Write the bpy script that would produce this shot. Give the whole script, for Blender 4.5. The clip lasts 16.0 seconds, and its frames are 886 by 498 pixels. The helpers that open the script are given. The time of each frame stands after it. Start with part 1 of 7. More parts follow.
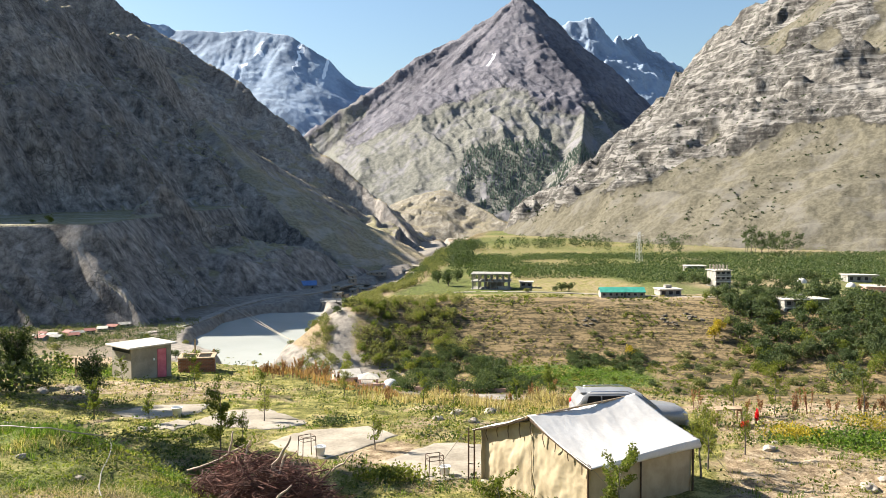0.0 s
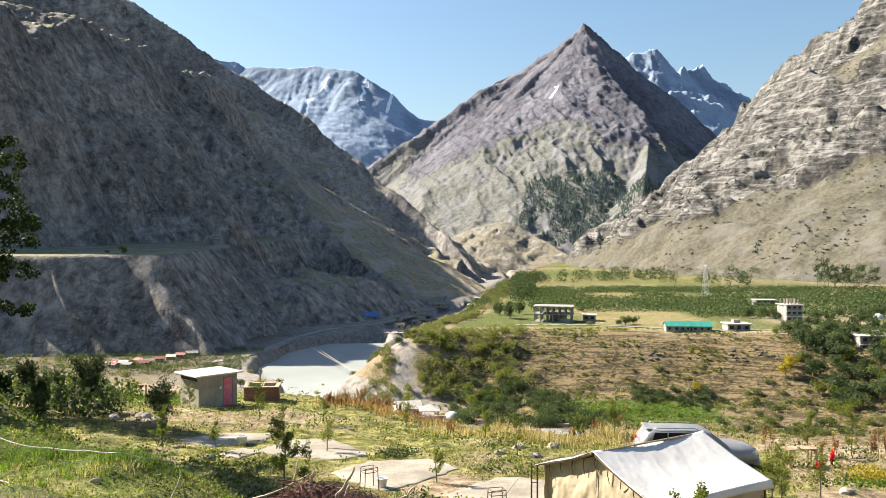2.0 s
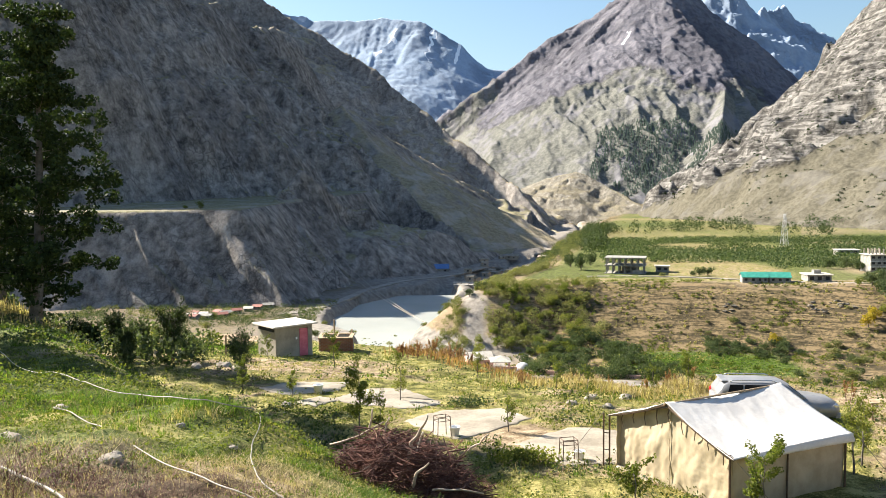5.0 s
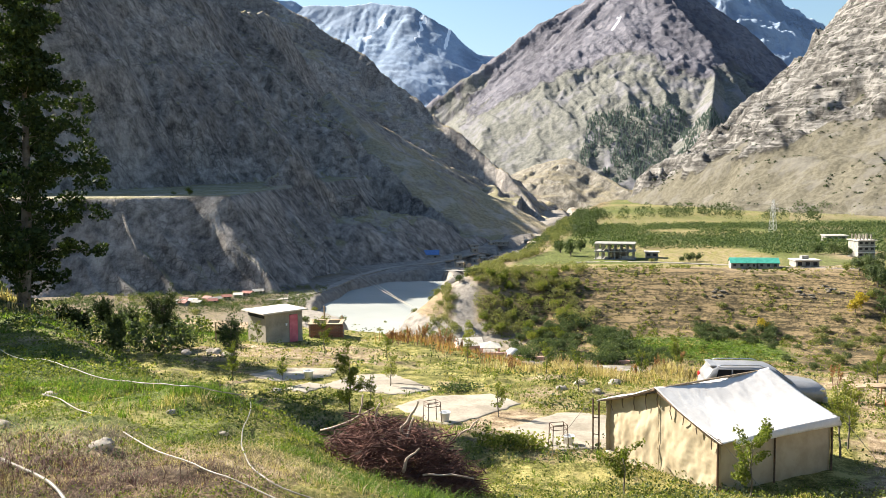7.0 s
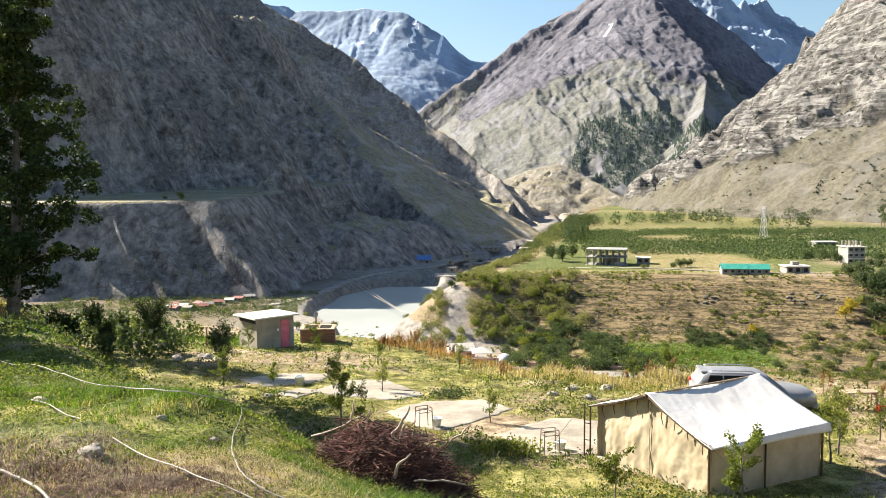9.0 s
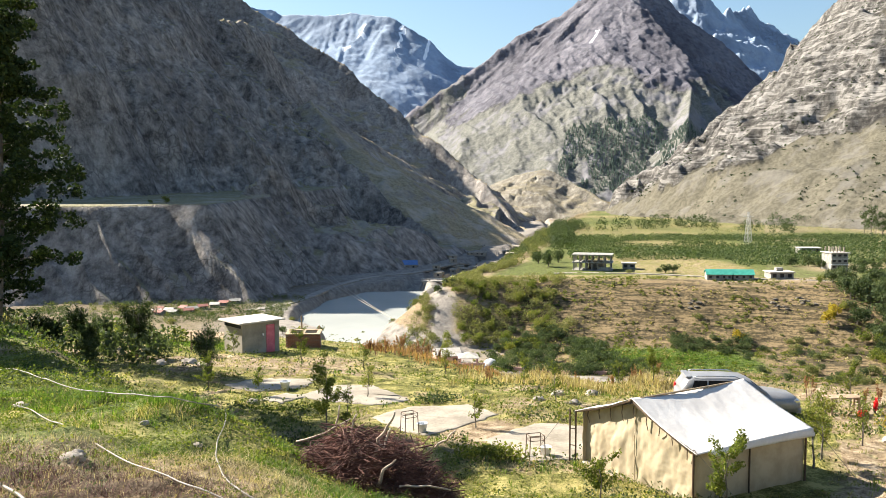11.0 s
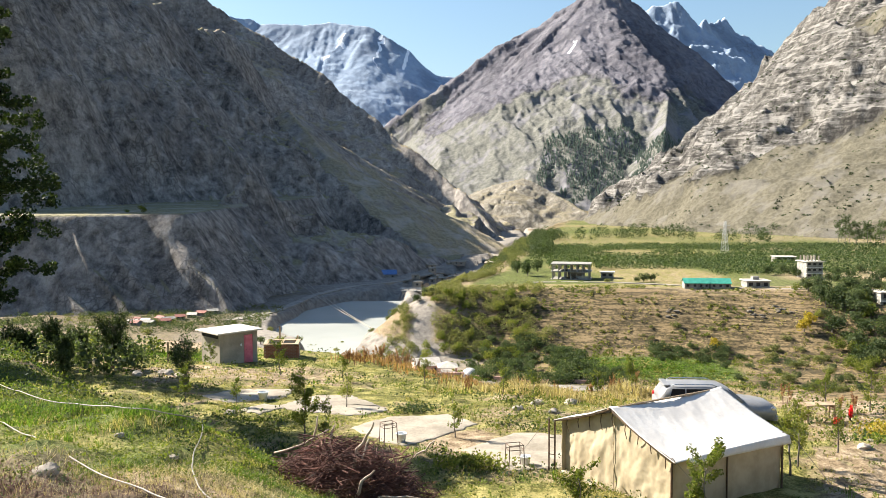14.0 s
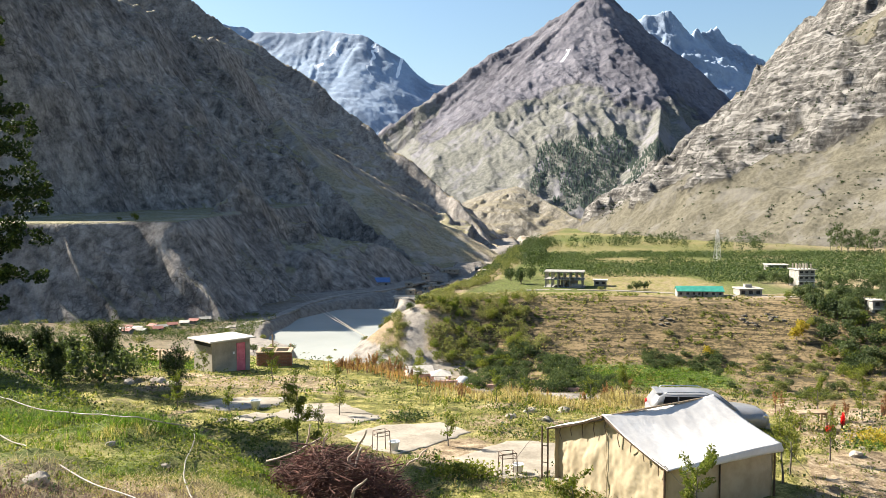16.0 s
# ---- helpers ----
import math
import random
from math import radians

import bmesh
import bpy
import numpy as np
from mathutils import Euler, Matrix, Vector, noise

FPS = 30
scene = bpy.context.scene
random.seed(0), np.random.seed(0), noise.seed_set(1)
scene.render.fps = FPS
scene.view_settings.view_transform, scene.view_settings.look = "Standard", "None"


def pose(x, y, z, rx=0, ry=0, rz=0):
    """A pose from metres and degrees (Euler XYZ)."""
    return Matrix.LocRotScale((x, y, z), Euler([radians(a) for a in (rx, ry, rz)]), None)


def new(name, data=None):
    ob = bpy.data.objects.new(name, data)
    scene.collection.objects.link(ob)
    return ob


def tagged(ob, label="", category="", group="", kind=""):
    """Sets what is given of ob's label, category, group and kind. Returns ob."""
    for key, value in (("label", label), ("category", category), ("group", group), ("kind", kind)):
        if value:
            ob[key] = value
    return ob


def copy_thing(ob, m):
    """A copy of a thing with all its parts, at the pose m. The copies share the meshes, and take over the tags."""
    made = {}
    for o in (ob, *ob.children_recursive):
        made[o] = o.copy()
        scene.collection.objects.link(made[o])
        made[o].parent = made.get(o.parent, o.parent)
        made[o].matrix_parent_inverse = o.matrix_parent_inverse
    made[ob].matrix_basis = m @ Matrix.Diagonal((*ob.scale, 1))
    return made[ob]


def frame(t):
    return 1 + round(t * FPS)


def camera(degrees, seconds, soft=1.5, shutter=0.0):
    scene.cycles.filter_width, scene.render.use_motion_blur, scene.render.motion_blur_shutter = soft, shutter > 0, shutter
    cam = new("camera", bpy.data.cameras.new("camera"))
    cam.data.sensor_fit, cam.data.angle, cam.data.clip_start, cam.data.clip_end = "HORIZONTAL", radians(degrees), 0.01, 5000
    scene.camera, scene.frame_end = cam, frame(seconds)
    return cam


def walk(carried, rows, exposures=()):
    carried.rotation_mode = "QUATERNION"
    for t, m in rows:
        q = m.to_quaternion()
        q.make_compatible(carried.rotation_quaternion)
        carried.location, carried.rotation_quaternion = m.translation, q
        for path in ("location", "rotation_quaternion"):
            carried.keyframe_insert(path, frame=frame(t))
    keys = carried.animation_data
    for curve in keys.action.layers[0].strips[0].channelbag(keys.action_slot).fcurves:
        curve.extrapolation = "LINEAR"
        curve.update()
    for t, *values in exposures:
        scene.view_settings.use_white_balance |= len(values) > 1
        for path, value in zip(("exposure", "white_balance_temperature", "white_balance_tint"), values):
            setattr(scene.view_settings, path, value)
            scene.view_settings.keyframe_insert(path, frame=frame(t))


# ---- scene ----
cam = camera(56.2, 16.0, soft=0.5)
PATH = [
    (0, 0, 0, 9, 87, -0, -0),
    (0.5, -0.01, -0.016, 9.001, 87.411, -0.028, 0.111),
    (1, -0.017, -0.011, 8.999, 88.191, -0.088, 0.833),
    (1.5, -0.024, -0.039, 9.006, 88.871, -0.172, 2.362),
    (2, -0.04, -0.039, 9.005, 89.197, -0.124, 4.267),
    (2.5, -0.042, -0.041, 8.999, 89.304, -0.081, 5.774),
    (3, -0.043, -0.07, 9.003, 88.836, 0.054, 7.644),
    (3.5, -0.042, -0.054, 9.002, 88.188, 0.251, 8.558),
    (4, -0.049, -0.042, 8.993, 87.392, 0.493, 9.198),
    (6.5, -0.065, -0.009, 8.983, 84.907, 0.596, 8.536),
    (7, -0.064, -0.019, 8.984, 84.95, 0.588, 8.363),
    (7.5, -0.064, -0.024, 8.985, 85.032, 0.52, 8.25),
    (8, -0.058, -0.027, 8.984, 85.135, 0.491, 8.105),
    (8.5, -0.065, -0.019, 8.986, 85.221, 0.433, 7.974),
    (9, -0.062, -0.012, 8.982, 85.318, 0.408, 7.824),
    (9.5, -0.055, -0.017, 8.989, 85.392, 0.339, 7.516),
    (12, -0.052, -0.016, 8.989, 85.837, 0.101, 6.684),
    (12.5, -0.052, -0.015, 8.985, 85.919, 0.076, 6.523),
    (13, -0.054, 0.001, 8.99, 85.988, 0.076, 6.152),
    (13.5, -0.041, -0.02, 8.995, 86.143, 0.128, 5.667),
    (14, -0.044, -0.003, 8.99, 86.291, 0.155, 5.468),
    (14.5, -0.044, -0.013, 8.992, 86.432, 0.098, 5.42),
    (15, -0.04, -0.01, 8.99, 86.569, 0.1, 5.322),
    (15.5, -0.041, 0.003, 8.99, 86.707, 0.087, 5.169),
    (16, -0.033, -0.017, 8.991, 86.833, 0.094, 5.012),
]
walk(cam, [(t, pose(x, y, z, rx, ry, rz)) for t, x, y, z, rx, ry, rz in PATH],
     [(0, 1.75), (2, 1.76), (4, 1.82), (7, 1.87), (9.5, 1.86), (13, 1.84), (16, 1.80)])

# ---- light: morning sun over the ridge, clear sky ----
SUN_SIDE, SUN_HEIGHT = -66.0, 35.0  # degrees clockwise from the way ahead; degrees above the level
world = bpy.data.worlds.new("sky")
scene.world = world
world.use_nodes = True
wn = world.node_tree.nodes
sky = wn.new("ShaderNodeTexSky")
sky.sky_type = "NISHITA"
sky.sun_disc = False
sky.sun_elevation, sky.sun_rotation = radians(SUN_HEIGHT), radians(SUN_SIDE)
sky.altitude, sky.air_density, sky.dust_density, sky.ozone_density = 1800, 1.7, 3.4, 4.5
wn["Background"].inputs["Strength"].default_value = 0.047
world.node_tree.links.new(sky.outputs[0], wn["Background"].inputs[0])
sun_data = bpy.data.lights.new("sun", "SUN")
sun_data.energy, sun_data.angle, sun_data.color = 5.0, radians(0.5), (1.0, 0.925, 0.81)
sun = new("sun", sun_data)
sun_way = Vector((math.sin(radians(SUN_SIDE)) * math.cos(radians(SUN_HEIGHT)), math.cos(radians(SUN_SIDE)) * math.cos(radians(SUN_HEIGHT)), math.sin(radians(SUN_HEIGHT))))
sun.matrix_world = Matrix.Translation((0, 0, 60)) @ sun_way.to_track_quat("Z", "Y").to_matrix().to_4x4()

# ---- materials ----
class Nodes:
    """A short way to write node materials."""
    def __init__(self, name, roughness=0.85, metallic=0.0, specular=0.3):
        self.mat = bpy.data.materials.new(name)
        self.mat.use_nodes = True
        self.t = self.mat.node_tree
        self.bsdf = self.t.nodes["Principled BSDF"]
        self.bsdf.inputs["Roughness"].default_value = roughness
        self.bsdf.inputs["Metallic"].default_value = metallic
        self.bsdf.inputs["Specular IOR Level"].default_value = specular
        self.pos = self.t.nodes.new("ShaderNodeTexCoord").outputs["Object"]
        self.geo = None

    def link(self, a, socket):
        if hasattr(a, "is_output"):
            self.t.links.new(a, socket)
        else:
            if isinstance(a, tuple) and len(a) == 3 and socket.type == "RGBA":
                a = (*a, 1)
            socket.default_value = a

    def scaled(self, k, vec=None):
        n = self.t.nodes.new("ShaderNodeVectorMath")
        n.operation = "MULTIPLY"
        self.link(vec or self.pos, n.inputs[0])
        n.inputs[1].default_value = k if isinstance(k, tuple) else (k, k, k)
        return n.outputs[0]

    def noise(self, scale, detail=4, rough=0.55, stretch=None, distort=0.0):
        n = self.t.nodes.new("ShaderNodeTexNoise")
        n.inputs["Scale"].default_value = scale
        n.inputs["Detail"].default_value = detail
        n.inputs["Roughness"].default_value = rough
        n.inputs["Distortion"].default_value = distort
        self.t.links.new(self.scaled(stretch) if stretch else self.pos, n.inputs["Vector"])
        return n.outputs["Fac"]

    def warped(self, amount, scale, stretch=(1, 1, 1)):
        """Places shifted about by noise, so that cells lose their even edges."""
        n = self.t.nodes.new("ShaderNodeTexNoise")
        n.inputs["Scale"].default_value, n.inputs["Detail"].default_value = scale, 5
        self.t.links.new(self.pos, n.inputs["Vector"])
        add = self.t.nodes.new("ShaderNodeVectorMath")
        add.operation = "ADD"
        self.t.links.new(self.scaled(stretch), add.inputs[0])
        self.t.links.new(self.scaled(amount, n.outputs["Color"]), add.inputs[1])
        return add.outputs[0]

    def cells(self, scale, stretch=None, feature="F1", vec=None):
        n = self.t.nodes.new("ShaderNodeTexVoronoi")
        n.feature = feature
        n.inputs["Scale"].default_value = scale
        self.t.links.new(vec or (self.scaled(stretch) if stretch else self.pos), n.inputs["Vector"])
        return n.outputs["Distance"]

    def steps(self, value, lo, hi, a=0.0, b=1.0):
        n = self.t.nodes.new("ShaderNodeMapRange")
        n.interpolation_type = "SMOOTHSTEP"
        self.link(value, n.inputs["Value"])
        for key, v in (("From Min", lo), ("From Max", hi), ("To Min", a), ("To Max", b)):
            n.inputs[key].default_value = v
        return n.outputs[0]

    def sum(self, op, a, b):
        n = self.t.nodes.new("ShaderNodeMath")
        n.operation = op
        self.link(a, n.inputs[0])
        self.link(b, n.inputs[1])
        return n.outputs[0]

    def mix(self, fac, a, b, how="MIX"):
        n = self.t.nodes.new("ShaderNodeMix")
        n.data_type, n.blend_type = "RGBA", how
        self.link(fac, n.inputs["Factor"])
        self.link(a, n.inputs[6])
        self.link(b, n.inputs[7])
        return n.outputs[2]

    def ramp(self, value, *stops):
        n = self.t.nodes.new("ShaderNodeValToRGB")
        while len(n.color_ramp.elements) < len(stops):
            n.color_ramp.elements.new(0.5)
        for e, (p, c) in zip(n.color_ramp.elements, stops):
            e.position, e.color = p, (*c, 1)
        self.link(value, n.inputs[0])
        return n.outputs[0]

    def slope(self):
        """How level the ground lies: 1 flat, 0 upright."""
        g = self.t.nodes.new("ShaderNodeNewGeometry")
        s = self.t.nodes.new("ShaderNodeSeparateXYZ")
        self.t.links.new(g.outputs["Normal"], s.inputs[0])
        return s.outputs[2]

    def height(self):
        s = self.t.nodes.new("ShaderNodeSeparateXYZ")
        self.t.links.new(self.pos, s.inputs[0])
        return s.outputs[2]

    def attr(self, name):
        n = self.t.nodes.new("ShaderNodeAttribute")
        n.attribute_name = name
        return n.outputs["Fac"]

    def each(self):
        return self.t.nodes.new("ShaderNodeObjectInfo").outputs["Random"]

    def island(self):
        return self.t.nodes.new("ShaderNodeNewGeometry").outputs["Random Per Island"]

    def done(self, colour, bump=None, strength=0.4, distance=0.05, rough=None):
        self.link(colour, self.bsdf.inputs["Base Color"])
        if rough is not None:
            self.link(rough, self.bsdf.inputs["Roughness"])
        if bump is not None:
            b = self.t.nodes.new("ShaderNodeBump")
            b.inputs["Strength"].default_value = strength
            b.inputs["Distance"].default_value = distance
            self.link(bump, b.inputs["Height"])
            self.t.links.new(b.outputs[0], self.bsdf.inputs["Normal"])
        return self.mat


def mountain_rock(name, dark, mid, light, scrub, size, flat=0.78, bare=False, snow=False, beds=None, relief=0.06):
    """Bare rock on steep faces, scree and dry scrub where it lies flatter. size: metres of the main grain."""
    n = Nodes(name, 0.95, specular=0.1)
    big, fine = n.noise(1 / size, 6, 0.62), n.noise(7 / size, 10, 0.74)
    ribs = n.noise(4.5 / size, 9, 0.72, stretch=(1, 1, 0.16))
    rock = n.ramp(n.sum("ADD", n.sum("MULTIPLY", fine, 0.5), n.sum("MULTIPLY", ribs, 0.5)), (0.40, dark), (0.5, mid), (0.60, light))
    crag = n.cells(9 / size, feature="DISTANCE_TO_EDGE", vec=n.warped(0.22 * size, 5 / size, (1, 1, 0.5)))
    rock = n.mix(n.sum("MULTIPLY", n.sum("MULTIPLY", n.steps(crag, 0.10, 0.0), n.steps(big, 0.42, 0.62)), 0.55), rock, tuple(0.5 * v for v in dark))
    broad = n.sum("MULTIPLY", n.steps(n.noise(0.5 / size, 7, 0.66, stretch=(1, 1, 0.45), distort=0.4), 0.44, 0.60), 0.6)
    rock = n.mix(broad, rock, n.mix(1.0, rock, (0.5, 0.5, 0.52), "MULTIPLY"))
    if beds:
        lay = n.noise(beds, 8, 0.7, stretch=(0.10, 0.10, 1.0), distort=0.5)
        rock = n.mix(n.sum("MULTIPLY", n.steps(lay, 0.52, 0.60), 0.8), rock, light)
        rock = n.mix(n.sum("MULTIPLY", n.steps(lay, 0.46, 0.38), 0.8), rock, dark)
    soil = n.mix(n.steps(n.noise(14 / size, 8, 0.75), 0.42, 0.58), scrub, tuple(0.66 * v for v in scrub))
    soil = n.mix(n.sum("MULTIPLY", n.steps(n.noise(2.0 / size, 6, 0.65, stretch=(1, 1, 0.25)), 0.48, 0.64), 0.55), soil, tuple(min(1, 1.3 * v) for v in mid))
    if bare:
        cover = n.steps(n.sum("ADD", n.attr("bare"), n.sum("MULTIPLY", n.sum("SUBTRACT", fine, 0.5), 0.9)), 0.62, 0.38)
    else:
        cover = n.steps(n.sum("ADD", n.slope(), n.sum("MULTIPLY", n.sum("SUBTRACT", big, 0.5), 0.5)), flat - 0.07, flat + 0.07)
    colour = n.mix(cover, rock, soil)
    if snow:
        colour = n.mix(n.steps(n.sum("ADD", n.attr("snow"), n.sum("MULTIPLY", n.sum("SUBTRACT", fine, 0.5), 0.5)), 0.5, 0.6), colour, (0.85, 0.87, 0.9))
    bump = n.sum("MULTIPLY", n.sum("ADD", fine, n.sum("MULTIPLY", ribs, 0.7)), n.sum("SUBTRACT", 1.0, n.sum("MULTIPLY", cover, 0.65)))
    return n.done(colour, bump, 1.0, size * relief)

# ---- the land ----
def lattice(ix, iy, seed):
    h = (ix * 374761393 + iy * 668265263 + seed * 1442695041) & 0xFFFFFFFF
    h = ((h ^ (h >> 13)) * 1274126177) & 0xFFFFFFFF
    return ((h ^ (h >> 16)) & 0xFFFF) / 65535.0


def grain(x, y, seed=0):
    """Smooth noise from 0 to 1 with cells of one metre."""
    x, y = np.asarray(x, float), np.asarray(y, float)
    ix, iy = np.floor(x).astype(np.int64), np.floor(y).astype(np.int64)
    u, v = x - ix, y - iy
    u, v = u * u * u * (u * (u * 6 - 15) + 10), v * v * v * (v * (v * 6 - 15) + 10)
    a, b = lattice(ix, iy, seed), lattice(ix + 1, iy, seed)
    c, d = lattice(ix, iy + 1, seed), lattice(ix + 1, iy + 1, seed)
    return (a * (1 - u) + b * u) * (1 - v) + (c * (1 - u) + d * u) * v


def rough(x, y, size, octaves=4, seed=0, gain=0.5):
    """Fractal noise about 0, from -0.5 to 0.5."""
    total, k = 0.0, 1.0
    for i in range(octaves):
        total = total + k * (grain(x / size, y / size, seed + i * 17) - 0.5)
        size, k = size * 0.47, k * gain
    return total


def crests(x, y, size, octaves=4, seed=0, gain=0.5):
    """Sharp-crested noise, from 0 to about 1."""
    total, k = 0.0, 1.0
    for i in range(octaves):
        total = total + k * (1 - np.abs(2 * grain(x / size, y / size, seed + i * 31) - 1)) ** 2
        size, k = size * 0.47, k * gain
    return total * 0.55


def smooth(a, b, v):
    t = np.clip((v - a) / (b - a), 0, 1)
    return t * t * (3 - 2 * t)


def ridge(x, y, line, fall, curve=1.0, gully=0.0, gsize=60.0, seed=0, other=None):
    """The height of slopes that fall away on both sides of a crest line, cut by gullies that run down them."""
    best = np.full(np.shape(x), -1e9)
    run = 0.0
    for (ax, ay, az), (bx, by, bz) in zip(line, line[1:]):
        dx, dy = bx - ax, by - ay
        length = math.hypot(dx, dy)
        t = np.clip(((x - ax) * dx + (y - ay) * dy) / (length * length), 0, 1)
        d = np.hypot(x - ax - t * dx, y - ay - t * dy)
        across = (x - ax) * dy - (y - ay) * dx
        s = run + t * length + 0.35 * np.where(t >= 1, across / length, 0) + 0.35 * np.where(t <= 0, across / length, 0)
        steep = fall if other is None else np.where(across > 0, fall, other)
        h = az + (bz - az) * t - steep * d ** curve * 100 ** (1 - curve)
        if gully:
            h = h - gully * np.minimum(d / (gsize * 1.2), 1) * (0.85 - crests(s + 0.3 * gsize * rough(s, d, gsize * 2, 3, seed + 3), d * 0.16, gsize, 5, seed, 0.55))
            h = h - 0.34 * gully * np.minimum(d / (gsize * 0.5), 1) * (0.85 - crests(s + 0.2 * gsize * rough(s, d, gsize * 0.8, 2, seed), d * 0.12, gsize * 0.34, 5, seed + 7, 0.6))
        best = np.maximum(best, h)
        run += length
    return best


def ledges(z, tilt, period, sharp=0.72):
    """Heights drawn together into rock ledges; tilt shifts the beds."""
    t = (z + tilt) / period
    k = np.floor(t)
    return (k + smooth(1 - sharp, sharp, t - k)) * period - tilt


def sheet(name, angles, ranges, height, material, floor=None, layers=()):
    """A piece of land as one mesh: rows by distance, columns by bearing (degrees) about the viewpoint."""
    a, r = np.meshgrid(np.radians(angles), ranges)
    x, y = r * np.sin(a), r * np.cos(a)
    z = height(x, y)
    rows, cols = z.shape
    k = np.arange(rows * cols).reshape(rows, cols)
    quads = np.stack([k[:-1, :-1], k[:-1, 1:], k[1:, 1:], k[1:, :-1]], -1).reshape(-1, 4)[:, ::-1]
    if floor is not None:
        top = z.ravel()[quads].max(1)
        quads = quads[top > floor]
        used = np.unique(quads)
        back = np.zeros(rows * cols, int)
        back[used] = np.arange(len(used))
        quads = back[quads]
    else:
        used = np.arange(rows * cols)
    co = np.stack([x.ravel()[used], y.ravel()[used], z.ravel()[used]], -1)
    me = bpy.data.meshes.new(name)
    me.vertices.add(len(co))
    me.vertices.foreach_set("co", co.astype(np.float32).ravel())
    me.loops.add(len(quads) * 4)
    me.loops.foreach_set("vertex_index", quads.astype(np.int32).ravel())
    me.polygons.add(len(quads))
    me.polygons.foreach_set("loop_start", (np.arange(len(quads)) * 4).astype(np.int32))
    me.polygons.foreach_set("use_smooth", np.ones(len(quads), bool))
    me.update(calc_edges=True)
    for key, mask in layers:
        me.attributes.new(key, "FLOAT", "POINT").data.foreach_set("value", np.clip(mask(co[:, 0], co[:, 1], co[:, 2]), 0, 1).astype(np.float32))
    me.materials.append(material)
    return new(name, me)


# the terrace with its bank, the river valley, and the orchard plateau beyond
RIVER_Z, PLATEAU_Z = -43.0, -22.0
RIVER = [(-150, 60), (-95, 120), (-62, 200), (-61, 258), (-70, 290), (-76, 325), (-77, 365), (-72, 394), (-64, 430), (-48, 520), (-15, 680), (8, 900), (-10, 1300)]
RIM = [(60, 1000), (14, 640), (2, 450), (-9, 340), (-27, 264), (-18, 269), (-8, 273), (2, 277), (9, 279), (41, 280), (85, 274), (112, 274), (150, 268), (260, 240), (400, 200)]

# the tent pitches: middle and radius
PITCHES = [(-0.2, 26.6, 2.3), (-3.9, 29.0, 2.6), (-7.7, 33.4, 2.6), (-12.2, 35.2, 2.0), (-10.4, 32.0, 0.9), (5.0, 24.2, 2.9), (6.9, 31.0, 1.7), (-17.5, 47.8, 1.8), (-15.3, 51.3, 1.5), (-2.75, 14.2, 1.2)]


def along(x, y, line):
    """Distance from a line."""
    best = np.full(np.shape(x), 1e9)
    for (ax, ay), (bx, by) in zip(line, line[1:]):
        dx, dy = bx - ax, by - ay
        t = np.clip(((x - ax) * dx + (y - ay) * dy) / (dx * dx + dy * dy), 0, 1)
        best = np.minimum(best, np.hypot(x - ax - t * dx, y - ay - t * dy))
    return best


def inside(x, y, line):
    """True where a point lies within the closed outline."""
    odd = np.zeros(np.shape(x), bool)
    for (ax, ay), (bx, by) in zip(line, line[1:] + line[:1]):
        if ay != by:
            odd ^= ((ay > y) != (by > y)) & (x < (bx - ax) * (y - ay) / (by - ay) + ax)
    return odd


def from_rim(x, y):
    """Metres inside the plateau's rim; minus outside."""
    return along(x, y, RIM) * np.where(inside(x, y, RIM + [(900, 200), (900, 1000)]), 1, -1)


def terrace_edge(x):
    return np.interp(x, [-60, -25, -12.8, -10, -7.2, -4.3, -2.4, -0.6, 2, 4, 8, 14, 40, 90], [66, 62, 54.5, 52, 47, 43.3, 41, 39, 38.3, 38.6, 40, 38, 36, 40])


def terrace(x, y):
    z = np.interp(y, [-80, -10, 0, 5, 8, 10, 12, 14.5, 18, 21, 26, 33, 48, 60, 200], [24, 10, 7.4, 5.9, 5.0, 4.5, 3.9, 3.2, 1.8, 1.0, 0.75, 0.4, -0.9, -2.2, -12])
    u = (x + 3.3) * -0.73 + (y - 12) * -0.68
    return z + np.clip(0.162 * (y - 3), 0, 3.2) * smooth(-4.0, 1.5, u) * smooth(0.0, 6.8, -x)


